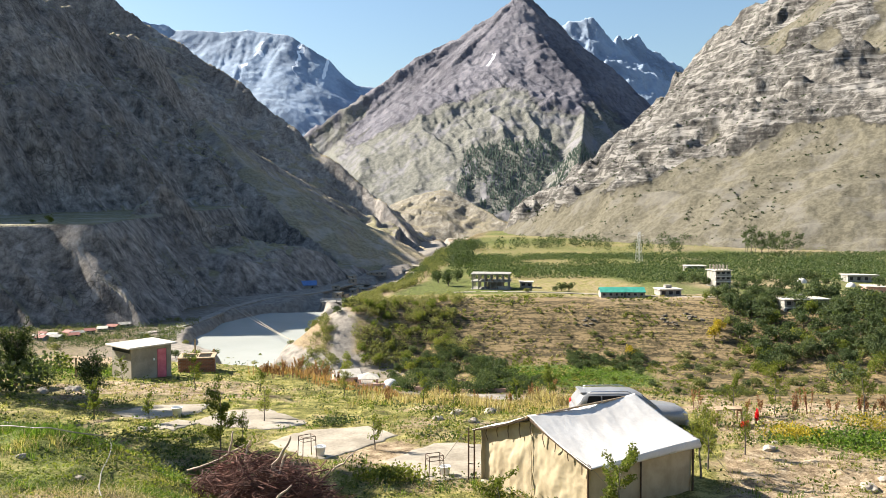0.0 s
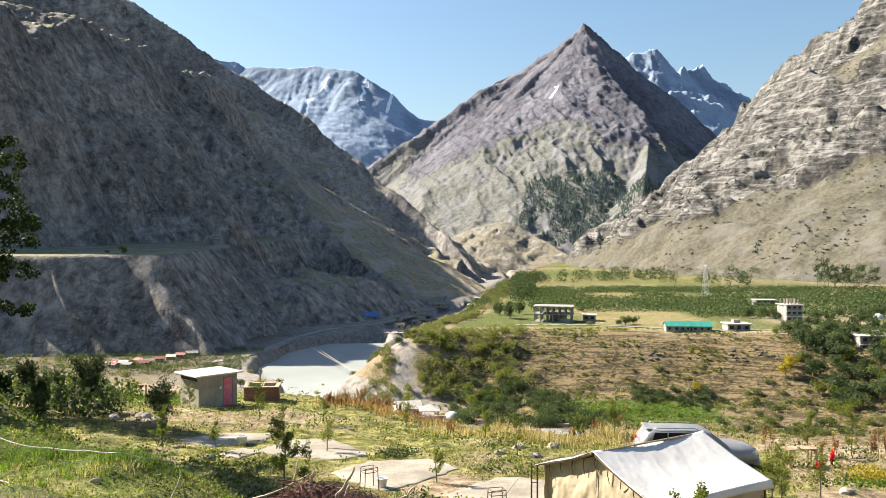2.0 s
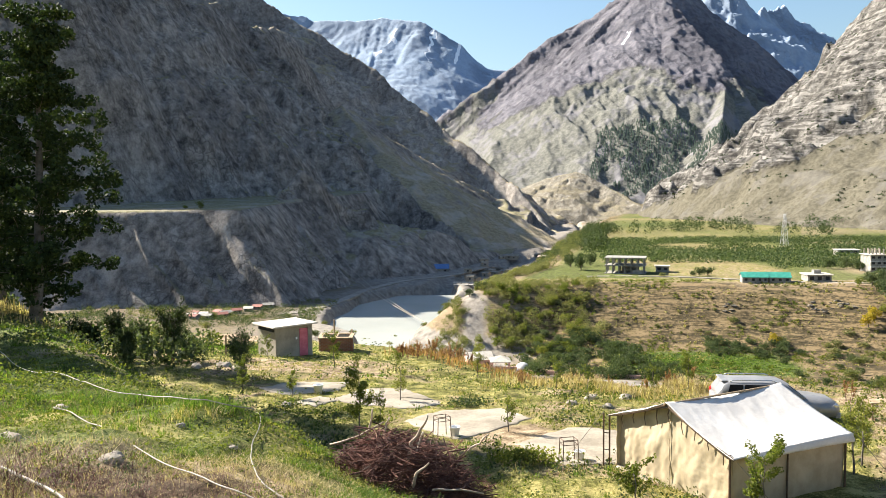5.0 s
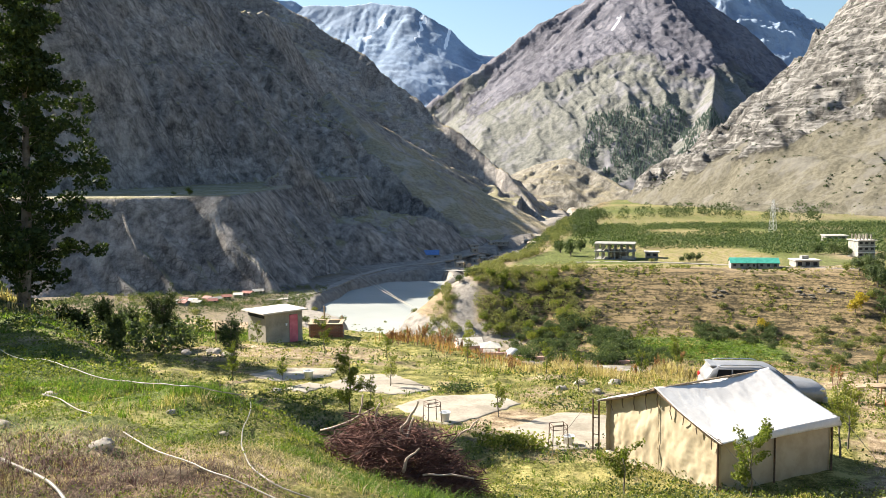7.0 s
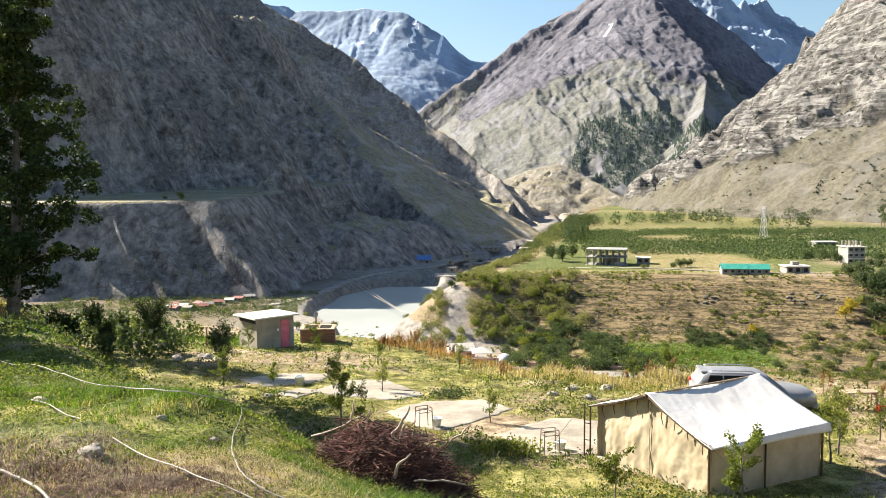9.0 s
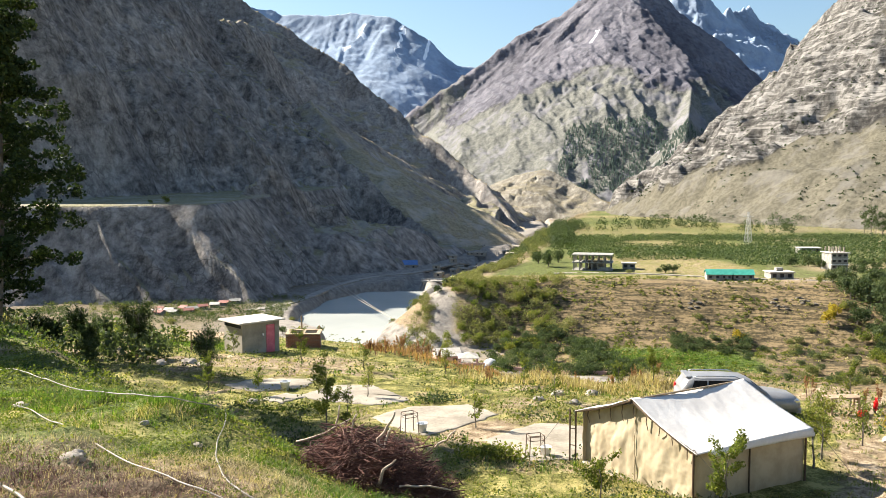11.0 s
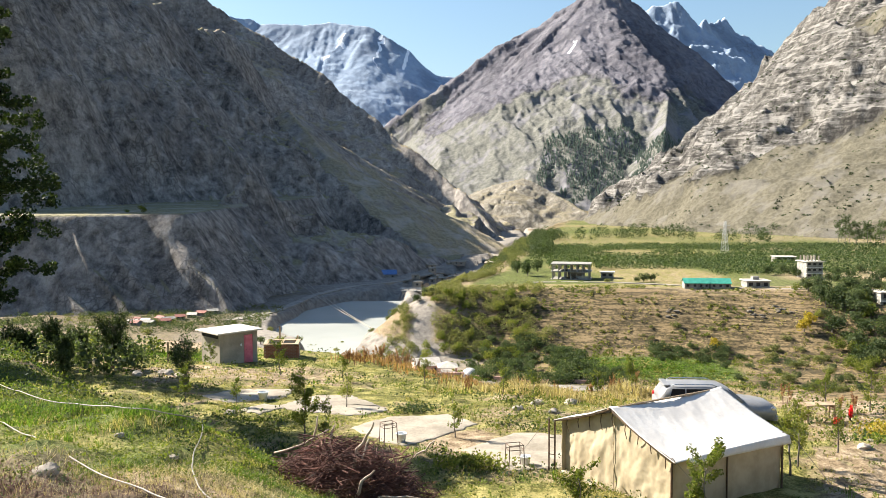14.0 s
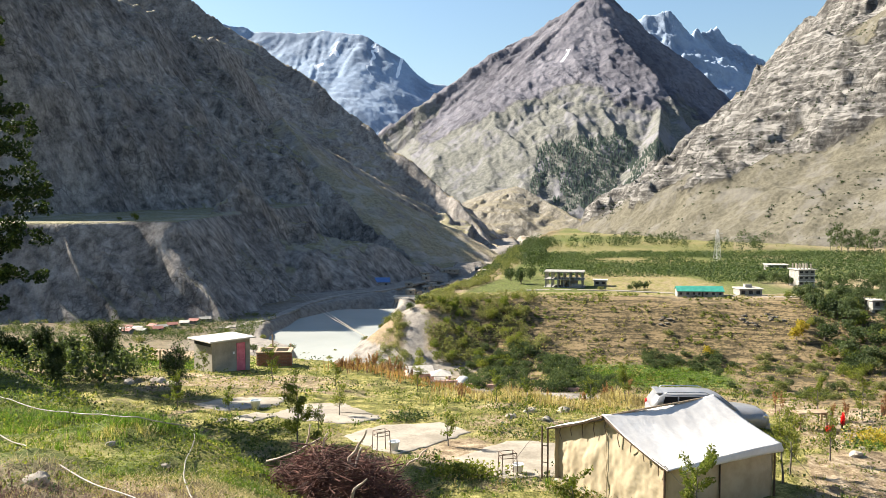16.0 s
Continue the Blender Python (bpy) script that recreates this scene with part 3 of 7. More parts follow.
# ---- building helpers ----
class Build:
    """Gathers faces for one mesh."""
    def __init__(self):
        self.v, self.f = [], []

    def add(self, verts, faces, m=None):
        k = len(self.v)
        self.v += [tuple(m @ Vector(p)) if m else tuple(p) for p in verts]
        self.f += [tuple(k + i for i in f) for f in faces]
        return self

    def box(self, x0, x1, y0, y1, z0, z1, m=None, chamfer=0.0):
        c = min(chamfer, abs(x1 - x0) / 3, abs(y1 - y0) / 3)
        if c <= 0:
            v = [(x0, y0, z0), (x1, y0, z0), (x1, y1, z0), (x0, y1, z0), (x0, y0, z1), (x1, y0, z1), (x1, y1, z1), (x0, y1, z1)]
            return self.add(v, [(3, 2, 1, 0), (4, 5, 6, 7), (0, 1, 5, 4), (1, 2, 6, 5), (2, 3, 7, 6), (3, 0, 4, 7)], m)
        ring = [(x0 + c, y0), (x1 - c, y0), (x1, y0 + c), (x1, y1 - c), (x1 - c, y1), (x0 + c, y1), (x0, y1 - c), (x0, y0 + c)]
        cx, cy, e = (x0 + x1) / 2, (y0 + y1) / 2, min(c, (z1 - z0) / 3)
        kx, ky = 1 - 2 * e / abs(x1 - x0), 1 - 2 * e / abs(y1 - y0)
        top = [(cx + (x - cx) * kx, cy + (y - cy) * ky) for x, y in ring]
        v = [(*p, z0) for p in ring] + [(*p, z1 - e) for p in ring] + [(*p, z1) for p in top]
        f = [tuple(range(7, -1, -1)), tuple(range(16, 24))]
        for i in range(8):
            j = (i + 1) % 8
            f += [(i, j, 8 + j, 8 + i), (8 + i, 8 + j, 16 + j, 16 + i)]
        return self.add(v, f, m)

    def tube(self, points, r0, r1=None, sides=6, m=None, caps=True):
        """A round bar along points; its radius goes from r0 to r1."""
        points = [Vector(p) for p in points]
        r1 = r0 if r1 is None else r1
        v, f, n = [], [], len(points)
        side = None
        for i, p in enumerate(points):
            way = (points[min(i + 1, n - 1)] - points[max(i - 1, 0)]).normalized()
            if side is None:
                side = way.orthogonal().normalized()
            side = (side - way * side.dot(way)).normalized()
            up = way.cross(side)
            r = r0 + (r1 - r0) * i / max(n - 1, 1)
            for k in range(sides):
                a = 2 * math.pi * k / sides
                v.append(p + (side * math.cos(a) + up * math.sin(a)) * r)
        for i in range(n - 1):
            for k in range(sides):
                j = (k + 1) % sides
                f.append((i * sides + k, i * sides + j, (i + 1) * sides + j, (i + 1) * sides + k))
        if caps:
            f += [tuple(range(sides - 1, -1, -1)), tuple(range((n - 1) * sides, n * sides))]
        return self.add(v, f, m)

    def lathe(self, profile, sides=16, m=None):
        """Turned about z: profile of (radius, z)."""
        v, f = [], []
        for r, z in profile:
            v += [(r * math.cos(2 * math.pi * k / sides), r * math.sin(2 * math.pi * k / sides), z) for k in range(sides)]
        for i in range(len(profile) - 1):
            for k in range(sides):
                j = (k + 1) % sides
                f.append((i * sides + k, i * sides + j, (i + 1) * sides + j, (i + 1) * sides + k))
        return self.add(v, f, m)

    def loft(self, rings, m=None, caps=True, closed=True):
        """Skin over rings of points, all of one length."""
        n = len(rings[0])
        v = [p for ring in rings for p in ring]
        f = []
        for i in range(len(rings) - 1):
            for k in range(n if closed else n - 1):
                j = (k + 1) % n
                f.append((i * n + k, i * n + j, (i + 1) * n + j, (i + 1) * n + k))
        if caps:
            f += [tuple(range(n - 1, -1, -1)), tuple(range((len(rings) - 1) * n, len(rings) * n))]
        return self.add(v, f, m)

    def mesh(self, name, material, soft=False):
        me = bpy.data.meshes.new(name)
        me.from_pydata(self.v, [], self.f)
        me.materials.append(material)
        bm = bmesh.new()
        bm.from_mesh(me)
        bmesh.ops.recalc_face_normals(bm, faces=bm.faces)
        bm.to_mesh(me)
        bm.free()
        if soft:
            me.polygons.foreach_set("use_smooth", np.ones(len(me.polygons), bool))
        return me


def part(name, build, material, parent, label="", soft=False):
    """One mesh under a thing or a part; its points are in the parent's own axes."""
    ob = new(name, build.mesh(name, material, soft) if isinstance(build, Build) else build)
    ob.parent = parent
    return tagged(ob, label)


def thing(name, m, label, category, group="", kind=""):
    """An empty at a thing's base, to hold its parts."""
    ob = new(name)
    ob.matrix_basis = m
    return tagged(ob, label, category, group, kind)


def single(name, build, material, m, label, category, group="", kind="", soft=False):
    """A thing of one mesh."""
    ob = new(name, build.mesh(name, material, soft) if isinstance(build, Build) else build)
    ob.matrix_basis = m
    return tagged(ob, label, category, group, kind)


def raw_mesh(name, co, faces_n, material, soft=False):
    """A mesh from arrays: co (n, k, 3) holds n faces of k corners each."""
    n, k = faces_n
    me = bpy.data.meshes.new(name)
    me.vertices.add(n * k)
    me.vertices.foreach_set("co", co.astype(np.float32).ravel())
    me.loops.add(n * k)
    me.loops.foreach_set("vertex_index", np.arange(n * k, dtype=np.int32))
    me.polygons.add(n)
    me.polygons.foreach_set("loop_start", (np.arange(n) * k).astype(np.int32))
    me.update(calc_edges=True)
    me.materials.append(material)
    return me


def leaf_quads(points, size, rng, droop=0.3, narrow=0.5):
    """Leaf blades, one at each point, turned every way."""
    points = np.asarray(points)
    n = len(points)
    a = rng.normal(size=(n, 3))
    a[:, 2] -= droop
    a /= np.linalg.norm(a, axis=1)[:, None]
    b = np.cross(a, rng.normal(size=(n, 3)))
    b /= np.linalg.norm(b, axis=1)[:, None] + 1e-9
    s = (np.asarray(size) * rng.uniform(0.65, 1.35, n))[:, None]
    return np.stack([points - a * s * 0.5, points + b * s * 0.5 * narrow, points + a * s * 0.5, points - b * s * 0.5 * narrow], 1)


def cluster(rng, centre, spread, n):
    """Points in a lumpy ball, denser towards its outside."""
    d = rng.normal(size=(n, 3))
    d /= np.linalg.norm(d, axis=1)[:, None]
    return np.asarray(centre) + d * np.asarray(spread) * (rng.uniform(0.25, 1.0, n) ** 0.45)[:, None]


def foliage(name, stops, each=True, shine=0.12, through_light=0.3):
    """Leaves: a colour for every leaf out of a range, and light that comes through."""
    n = Nodes(name, 0.75, specular=shine)
    colour = n.ramp(n.island(), *stops)
    if each:
        colour = n.mix(0.35, colour, n.ramp(n.each(), *stops))
    mat = n.done(colour)
    out = n.t.nodes["Material Output"]
    glow = n.t.nodes.new("ShaderNodeBsdfTranslucent")
    blend = n.t.nodes.new("ShaderNodeMixShader")
    blend.inputs[0].default_value = through_light
    n.t.links.new(n.mix(1.0, colour, (1.5, 1.6, 0.7), "MULTIPLY"), glow.inputs[0])
    n.t.links.new(n.bsdf.outputs[0], blend.inputs[1])
    n.t.links.new(glow.outputs[0], blend.inputs[2])
    n.t.links.new(blend.outputs[0], out.inputs["Surface"])
    return mat


def worn(name, a, b, scale=3.0, roughness=0.8, metallic=0.0, bump=0.3, distance=0.01, specular=0.3, fine=12.0):
    """A plain surface with stains between two colours and a fine grain."""
    n = Nodes(name, roughness, metallic, specular)
    mixed = n.sum("ADD", n.sum("MULTIPLY", n.noise(scale, 4, 0.6), 0.65), n.sum("MULTIPLY", n.noise(scale * fine, 4, 0.7), 0.35))
    return n.done(n.mix(n.steps(mixed, 0.36, 0.64), a, b), n.noise(scale * fine, 4, 0.7), bump, distance)


LEAF_POPLAR = foliage("poplar_leaves", ((0.0, (0.010, 0.019, 0.008)), (0.7, (0.025, 0.042, 0.014)), (1.0, (0.08, 0.105, 0.032))), through_light=0.13)
LEAF_SAPLING = foliage("sapling_leaves", ((0.0, (0.05, 0.07, 0.012)), (0.6, (0.11, 0.135, 0.028)), (1.0, (0.24, 0.23, 0.065))), through_light=0.4)
LEAF_DARK = foliage("thicket_leaves", ((0.0, (0.028, 0.044, 0.021)), (0.6, (0.06, 0.082, 0.037)), (1.0, (0.12, 0.14, 0.07))))
LEAF_LIGHT = foliage("shrub_leaves", ((0.0, (0.055, 0.07, 0.025)), (0.6, (0.13, 0.14, 0.055)), (1.0, (0.25, 0.235, 0.105))), through_light=0.3)
LEAF_YELLOW = foliage("yellow_leaves", ((0.0, (0.16, 0.13, 0.02)), (0.6, (0.32, 0.24, 0.03)), (1.0, (0.45, 0.34, 0.05))))
LEAF_ORCHARD = foliage("orchard_leaves", ((0.0, (0.03, 0.05, 0.024)), (0.6, (0.062, 0.088, 0.038)), (1.0, (0.12, 0.145, 0.065))), each=False)
LEAF_RED = foliage("amaranth_spikes", ((0.0, (0.12, 0.05, 0.03)), (0.6, (0.24, 0.12, 0.065)), (1.0, (0.36, 0.23, 0.13))))
LEAF_SCARLET = foliage("scarlet_petals", ((0.0, (0.45, 0.01, 0.015)), (1.0, (0.75, 0.03, 0.04))))
GRASS_LUSH = foliage("lush_grass", ((0.0, (0.028, 0.055, 0.008)), (0.5, (0.075, 0.13, 0.02)), (1.0, (0.15, 0.2, 0.05))), each=False, through_light=0.45)
GRASS_DRY = foliage("dry_grass", ((0.0, (0.11, 0.11, 0.035)), (0.5, (0.23, 0.205, 0.08)), (1.0, (0.42, 0.355, 0.2))), each=False, through_light=0.35)
GRASS_STRAW = foliage("straw_grass", ((0.0, (0.22, 0.17, 0.09)), (0.6, (0.38, 0.30, 0.17)), (1.0, (0.54, 0.45, 0.29))), each=False)
# needle greens lightened and blued, so the distance haze sits in the colour
CONIFER = foliage("conifer_needles", ((0.0, (0.075, 0.105, 0.085)), (1.0, (0.13, 0.17, 0.135))), each=False, through_light=0.1)
BARK = worn("grey_bark", (0.09, 0.075, 0.06), (0.20, 0.175, 0.15), 4, 0.9, bump=0.6, distance=0.03)
TWIG = worn("dark_red_twigs", (0.045, 0.018, 0.013), (0.17, 0.075, 0.052), 2.5, 0.75)
BRANCH = worn("bleached_branch", (0.30, 0.22, 0.16), (0.55, 0.44, 0.34), 5, 0.85)
def lit_through(mat, colour, share):
    """Lets part of the light come through a thin cloth."""
    t = mat.node_tree
    glow, blend = t.nodes.new("ShaderNodeBsdfTranslucent"), t.nodes.new("ShaderNodeMixShader")
    glow.inputs[0].default_value, blend.inputs[0].default_value = (*colour, 1), share
    t.links.new(t.nodes["Principled BSDF"].outputs[0], blend.inputs[1])
    t.links.new(glow.outputs[0], blend.inputs[2])
    t.links.new(blend.outputs[0], t.nodes["Material Output"].inputs["Surface"])
    return mat


n = Nodes("tan_canvas", 0.9, specular=0.2)
CANVAS = n.done(n.mix(n.steps(n.noise(1.2, 5, 0.65), 0.36, 0.64), (0.35, 0.285, 0.185), (0.45, 0.375, 0.255)), n.sum("ADD", n.noise(2.2, 5, 0.6, stretch=(1, 1, 0.35), distort=1.5), n.sum("MULTIPLY", n.noise(9, 4, 0.6, stretch=(1, 1, 0.5)), 0.15)), 0.25, 0.03)
FLY = worn("white_tarpaulin", (0.56, 0.535, 0.50), (0.69, 0.665, 0.625), 0.9, 0.55, bump=0.3, distance=0.02)
lit_through(CANVAS, (0.42, 0.33, 0.21), 0.06)
lit_through(FLY, (0.85, 0.84, 0.80), 0.08)
STRAP = worn("brown_strap", (0.06, 0.04, 0.025), (0.12, 0.08, 0.05), 6)
POLE = worn("rusty_pole", (0.07, 0.05, 0.04), (0.16, 0.10, 0.07), 8, 0.6, 0.4)
CONCRETE = worn("grey_concrete", (0.19, 0.182, 0.162), (0.33, 0.315, 0.285), 1.0, 0.9)
PLASTER = worn("hut_plaster", (0.24, 0.21, 0.165), (0.36, 0.32, 0.26), 1.2, 0.9)
SLAB = worn("pale_mud_slab", (0.20, 0.172, 0.13), (0.34, 0.30, 0.238), 0.7, 0.95, bump=0.5, distance=0.02)
SAND = worn("gravelly_sand", (0.27, 0.22, 0.16), (0.52, 0.45, 0.36), 2.5, 0.95, bump=0.9, distance=0.05)
SHEET_ROOF = worn("pale_sheet_roof", (0.42, 0.38, 0.32), (0.57, 0.52, 0.44), 1.5, 0.6)
PINK = worn("pink_painted_door", (0.55, 0.12, 0.16), (0.68, 0.20, 0.24), 3, 0.6)
BRICK = worn("red_brick", (0.24, 0.10, 0.06), (0.38, 0.18, 0.12), 3, 0.9)
MORTAR = worn("grey_mortar", (0.30, 0.27, 0.23), (0.40, 0.37, 0.32), 3, 0.95)
TIMBER = worn("weathered_timber", (0.26, 0.18, 0.11), (0.45, 0.34, 0.22), 3, 0.85)
ROCK_GREY = worn("grey_weathered_rock", (0.06, 0.051, 0.04), (0.19, 0.163, 0.126), 1.5, 0.95, bump=0.8, distance=0.1)
STONE = worn("pale_stone", (0.24, 0.205, 0.165), (0.42, 0.37, 0.30), 4, 0.9, bump=0.6, distance=0.03)
HOSE = worn("white_plastic_pipe", (0.16, 0.143, 0.115), (0.29, 0.262, 0.215), 4, 0.5)
PAINT = worn("silver_car_paint", (0.19, 0.19, 0.192), (0.25, 0.25, 0.252), 1.0, 0.35, 0.1, bump=0.02, specular=0.5)
TINTED = worn("tinted_glass", (0.012, 0.013, 0.015), (0.02, 0.02, 0.024), 1, 0.25, specular=0.08, bump=0.0)
RUBBER = worn("black_rubber", (0.015, 0.015, 0.015), (0.03, 0.03, 0.03), 6, 0.85)
CHROME = worn("bright_metal", (0.55, 0.55, 0.56), (0.68, 0.68, 0.7), 2, 0.25, 0.9, bump=0.02)
LAMP_RED = worn("red_lamp_plastic", (0.35, 0.02, 0.02), (0.45, 0.03, 0.03), 2, 0.25)
WHITE = worn("white_paint", (0.52, 0.50, 0.47), (0.68, 0.66, 0.62), 1.4, 0.6)
PLASTIC = worn("white_plastic", (0.70, 0.70, 0.68), (0.82, 0.82, 0.80), 3, 0.4)
# near-black panels that stand in for the unlit inside of openings
DARK = worn("dark_opening", (0.02, 0.02, 0.02), (0.04, 0.04, 0.04), 2, 0.8)
GREEN_ROOF = worn("green_sheet_roof", (0.03, 0.2, 0.15), (0.06, 0.29, 0.22), 1.0, 0.5)
BLUE_ROOF = worn("blue_sheet_roof", (0.06, 0.14, 0.32), (0.1, 0.2, 0.42), 1.0, 0.5)
RED_ROOF = worn("red_sheet_roof", (0.20, 0.07, 0.055), (0.30, 0.12, 0.09), 1.0, 0.7)
PINK_WALL = worn("pink_plaster", (0.46, 0.27, 0.21), (0.60, 0.38, 0.31), 1.0, 0.9)
STEEL = worn("galvanised_steel", (0.40, 0.41, 0.42), (0.55, 0.56, 0.57), 1.0, 0.5, 0.6)

# ---- the camp on the terrace ----
def bearing(deg):
    """A turn about z, as degrees to the left of +x."""
    return Matrix.Rotation(radians(deg), 4, "Z")


def set_down(x, y, turn=0.0, lift=0.0):
    return Matrix.Translation((x, y, on_ground(x, y) + lift)) @ bearing(turn)


def sag(a, b, n, depth):
    """Points from a to b along a hanging line."""
    a, b = Vector(a), Vector(b)
    return [a.lerp(b, i / n) - Vector((0, 0, 4 * depth * (i / n) * (1 - i / n))) for i in range(n + 1)]


def cloth(rng, u_n, v_n, spot, thick=0.012, ripple=0.02, seed=0):
    """A cloth sheet with folds: spot(u, v) gives its place for u, v from 0 to 1."""
    pts = [[Vector(spot(i / u_n, j / v_n)) for j in range(v_n + 1)] for i in range(u_n + 1)]
    b = Build()
    rows = []
    for side in (0, 1):
        for i in range(u_n + 1):
            for j in range(v_n + 1):
                du = pts[min(i + 1, u_n)][j] - pts[max(i - 1, 0)][j]
                dv = pts[i][min(j + 1, v_n)] - pts[i][max(j - 1, 0)]
                nrm = du.cross(dv).normalized()
                f = (noise.fractal(Vector((i / u_n * 9 + 1.5 * j / v_n, j / v_n * 2.2, seed * 3.1)), 0.7, 2.1, 5) * 0.75 + 0.3 * noise.noise(Vector((i / u_n * 26, j / v_n * 5, seed))))
                rows.append(pts[i][j] + nrm * (ripple * f - side * thick))
    w, k = v_n + 1, (u_n + 1) * (v_n + 1)
    faces = []
    for i in range(u_n):
        for j in range(v_n):
            q = (i * w + j, i * w + j + 1, (i + 1) * w + j + 1, (i + 1) * w + j)
            faces += [q, tuple(k + t for t in reversed(q))]
    edge = [i * w for i in range(u_n + 1)] + [u_n * w + j for j in range(1, w)] + [i * w + v_n for i in range(u_n - 1, -1, -1)] + [j for j in range(v_n - 1, 0, -1)]
    for p, q in zip(edge, edge[1:] + edge[:1]):
        faces.append((p, q, k + q, k + p))
    return b.add(rows, faces)


def canvas_tent():
    # own axes: x along the ridge, y across it, from the near corner
    L, W, wall, top = 4.25, 4.3, 1.42, 2.2
    base = thing("canvas_tent", Matrix.Translation((3.68, 20.72, 1.03)) @ bearing(37), "tan canvas ridge tent under a white tarpaulin fly", "tent")
    rng = np.random.default_rng(5)

    def gable(x):
        def spot(u, v):
            y = W * u
            h = wall + (top - wall - 0.06) * (1 - abs(2 * u - 1))
            bulge = 0.05 * math.sin(math.pi * u) * math.sin(math.pi * v)
            return (x + (-bulge if x < 1 else bulge), y, -0.25 + (h + 0.2) * v)
        return spot
    part("end_wall", cloth(rng, 84, 44, gable(0.14), 0.012, 0.05, 1), CANVAS, base, soft=True)
    part("end_wall", cloth(rng, 20, 12, gable(L), 0.012, 0.04, 2), CANVAS, base, soft=True)
    part("side_wall", cloth(rng, 36, 16, lambda u, v: (L * u, 0.05 - 0.05 * math.sin(math.pi * v), -0.25 + (wall + 0.2) * v), 0.012, 0.04, 3), CANVAS, base, soft=True)
    part("side_wall", cloth(rng, 20, 10, lambda u, v: (L * u, W - 0.05, -0.25 + (wall + 0.2) * v), 0.012, 0.05, 4), CANVAS, base, soft=True)

    def roof(side):
        def spot(u, v):  # v: ridge to eave
            x = -0.12 + (L + 0.2) * u
            half = W / 2 + 0.22
            y = W / 2 + side * half * v
            z = top + 0.05 - (top - wall + 0.12) * v - 0.10 * math.sin(math.pi * v) * (0.6 + 0.4 * math.sin(math.pi * u))
            z -= 0.11 * math.sin(math.pi * u) * (1 - v) - 0.03 * v * math.sin(math.pi * u)
            return (x, y, z)
        return spot
    part("fly_sheet", cloth(rng, 64, 40, roof(-1), 0.008, 0.016, 6), FLY, base, "sunlit white tarpaulin with creases", soft=True)
    part("fly_sheet", cloth(rng, 30, 20, roof(1), 0.008, 0.03, 7), FLY, base, soft=True)
    hem = cloth(rng, 40, 3, lambda u, v: (0.35 + (L - 0.3) * u, -0.23 - 0.05 * v, wall - 0.03 + 0.03 * math.sin(math.pi * u) - (0.15 + 0.08 * u) * v), 0.006, 0.035, 8)
    part("fly_hem", hem, FLY, base, "white hanging hem of the fly", soft=True)
    for y, x in ((W + 0.35, -0.15), (W + 0.2, -0.05)):
        part("side_pole", Build().tube([(x, y, -0.25), (x, y, wall - 0.05)], 0.025, 0.025, 8), POLE, base)
    for z in (0.3, 0.8):
        part("pole_rung", Build().tube([(-0.15, W + 0.35, z), (-0.05, W + 0.2, z)], 0.015), POLE, base)
    part("corner_pole", Build().tube([(-0.03, -0.03, -0.2), (-0.03, -0.03, wall)], 0.03, 0.03, 8), POLE, base)
    part("corner_pole", Build().tube([(L + 0.03, -0.03, -0.2), (L + 0.03, -0.03, wall)], 0.03, 0.03, 8), POLE, base)
    part("ridge_pole", Build().tube([(-0.16, W / 2, top), (L + 0.1, W / 2, top)], 0.03, 0.03, 8), TIMBER, base)
    for side in (-1, 1):
        a, b = (-0.08, W / 2, top - 0.02), (-0.08, W / 2 + side * (W / 2 + 0.2), wall - 0.08)
        part("gable_band", Build().tube(sag(a, b, 8, 0.05), 0.035, 0.035, 6), STRAP, base, "dark edging under the fly")
    for k in range(9):
        u = 0.06 + 0.11 * k
        y, h = W * u, wall + (top - wall - 0.12) * (1 - abs(2 * u - 1))
        drop = 0.28 + 0.18 * rng.random()
        part("tie_strap", Build().tube([(0.05, y, h), (0.02, y + rng.normal() * 0.02, h - drop / 2), (0.04, y + rng.normal() * 0.04, h - drop)], 0.016, 0.012, 5), STRAP, base)
    part("gable_seam", Build().tube([(0.085 - 0.03 * math.sin(math.pi * k / 12), W * 0.5 + 0.015 * math.sin(k * 2.1), -0.2 + k * 0.19) for k in range(13)], 0.011, 0.011, 5), CANVAS, base, "raised seam down the end wall")
    part("wall_seam", Build().box(2.0, 2.03, -0.055, -0.02, -0.2, wall - 0.1), STRAP, base, "dark seam of the closed flap")
    for a, b in (((-0.15, W + 0.35, wall), (-0.6, W + 1.5, -0.2)), ((L + 0.1, -0.2, wall), (L + 1.0, -1.2, -0.25)), ((-0.05, -0.1, wall), (0.9, -1.1, -0.15))):
        part("guy_rope", Build().tube([a, b], 0.008, 0.008, 5), HOSE, base)
    skirt = cloth(rng, 30, 2, lambda u, v: (0.11 - 0.22 * v, W * (0.02 + 0.96 * u), -0.12 - 0.06 * v + 0.03 * u), 0.01, 0.04, 9)
    part("mud_skirt", skirt, SLAB, base, "pale ground flap along the end wall", soft=True)
    return base


canvas_tent()


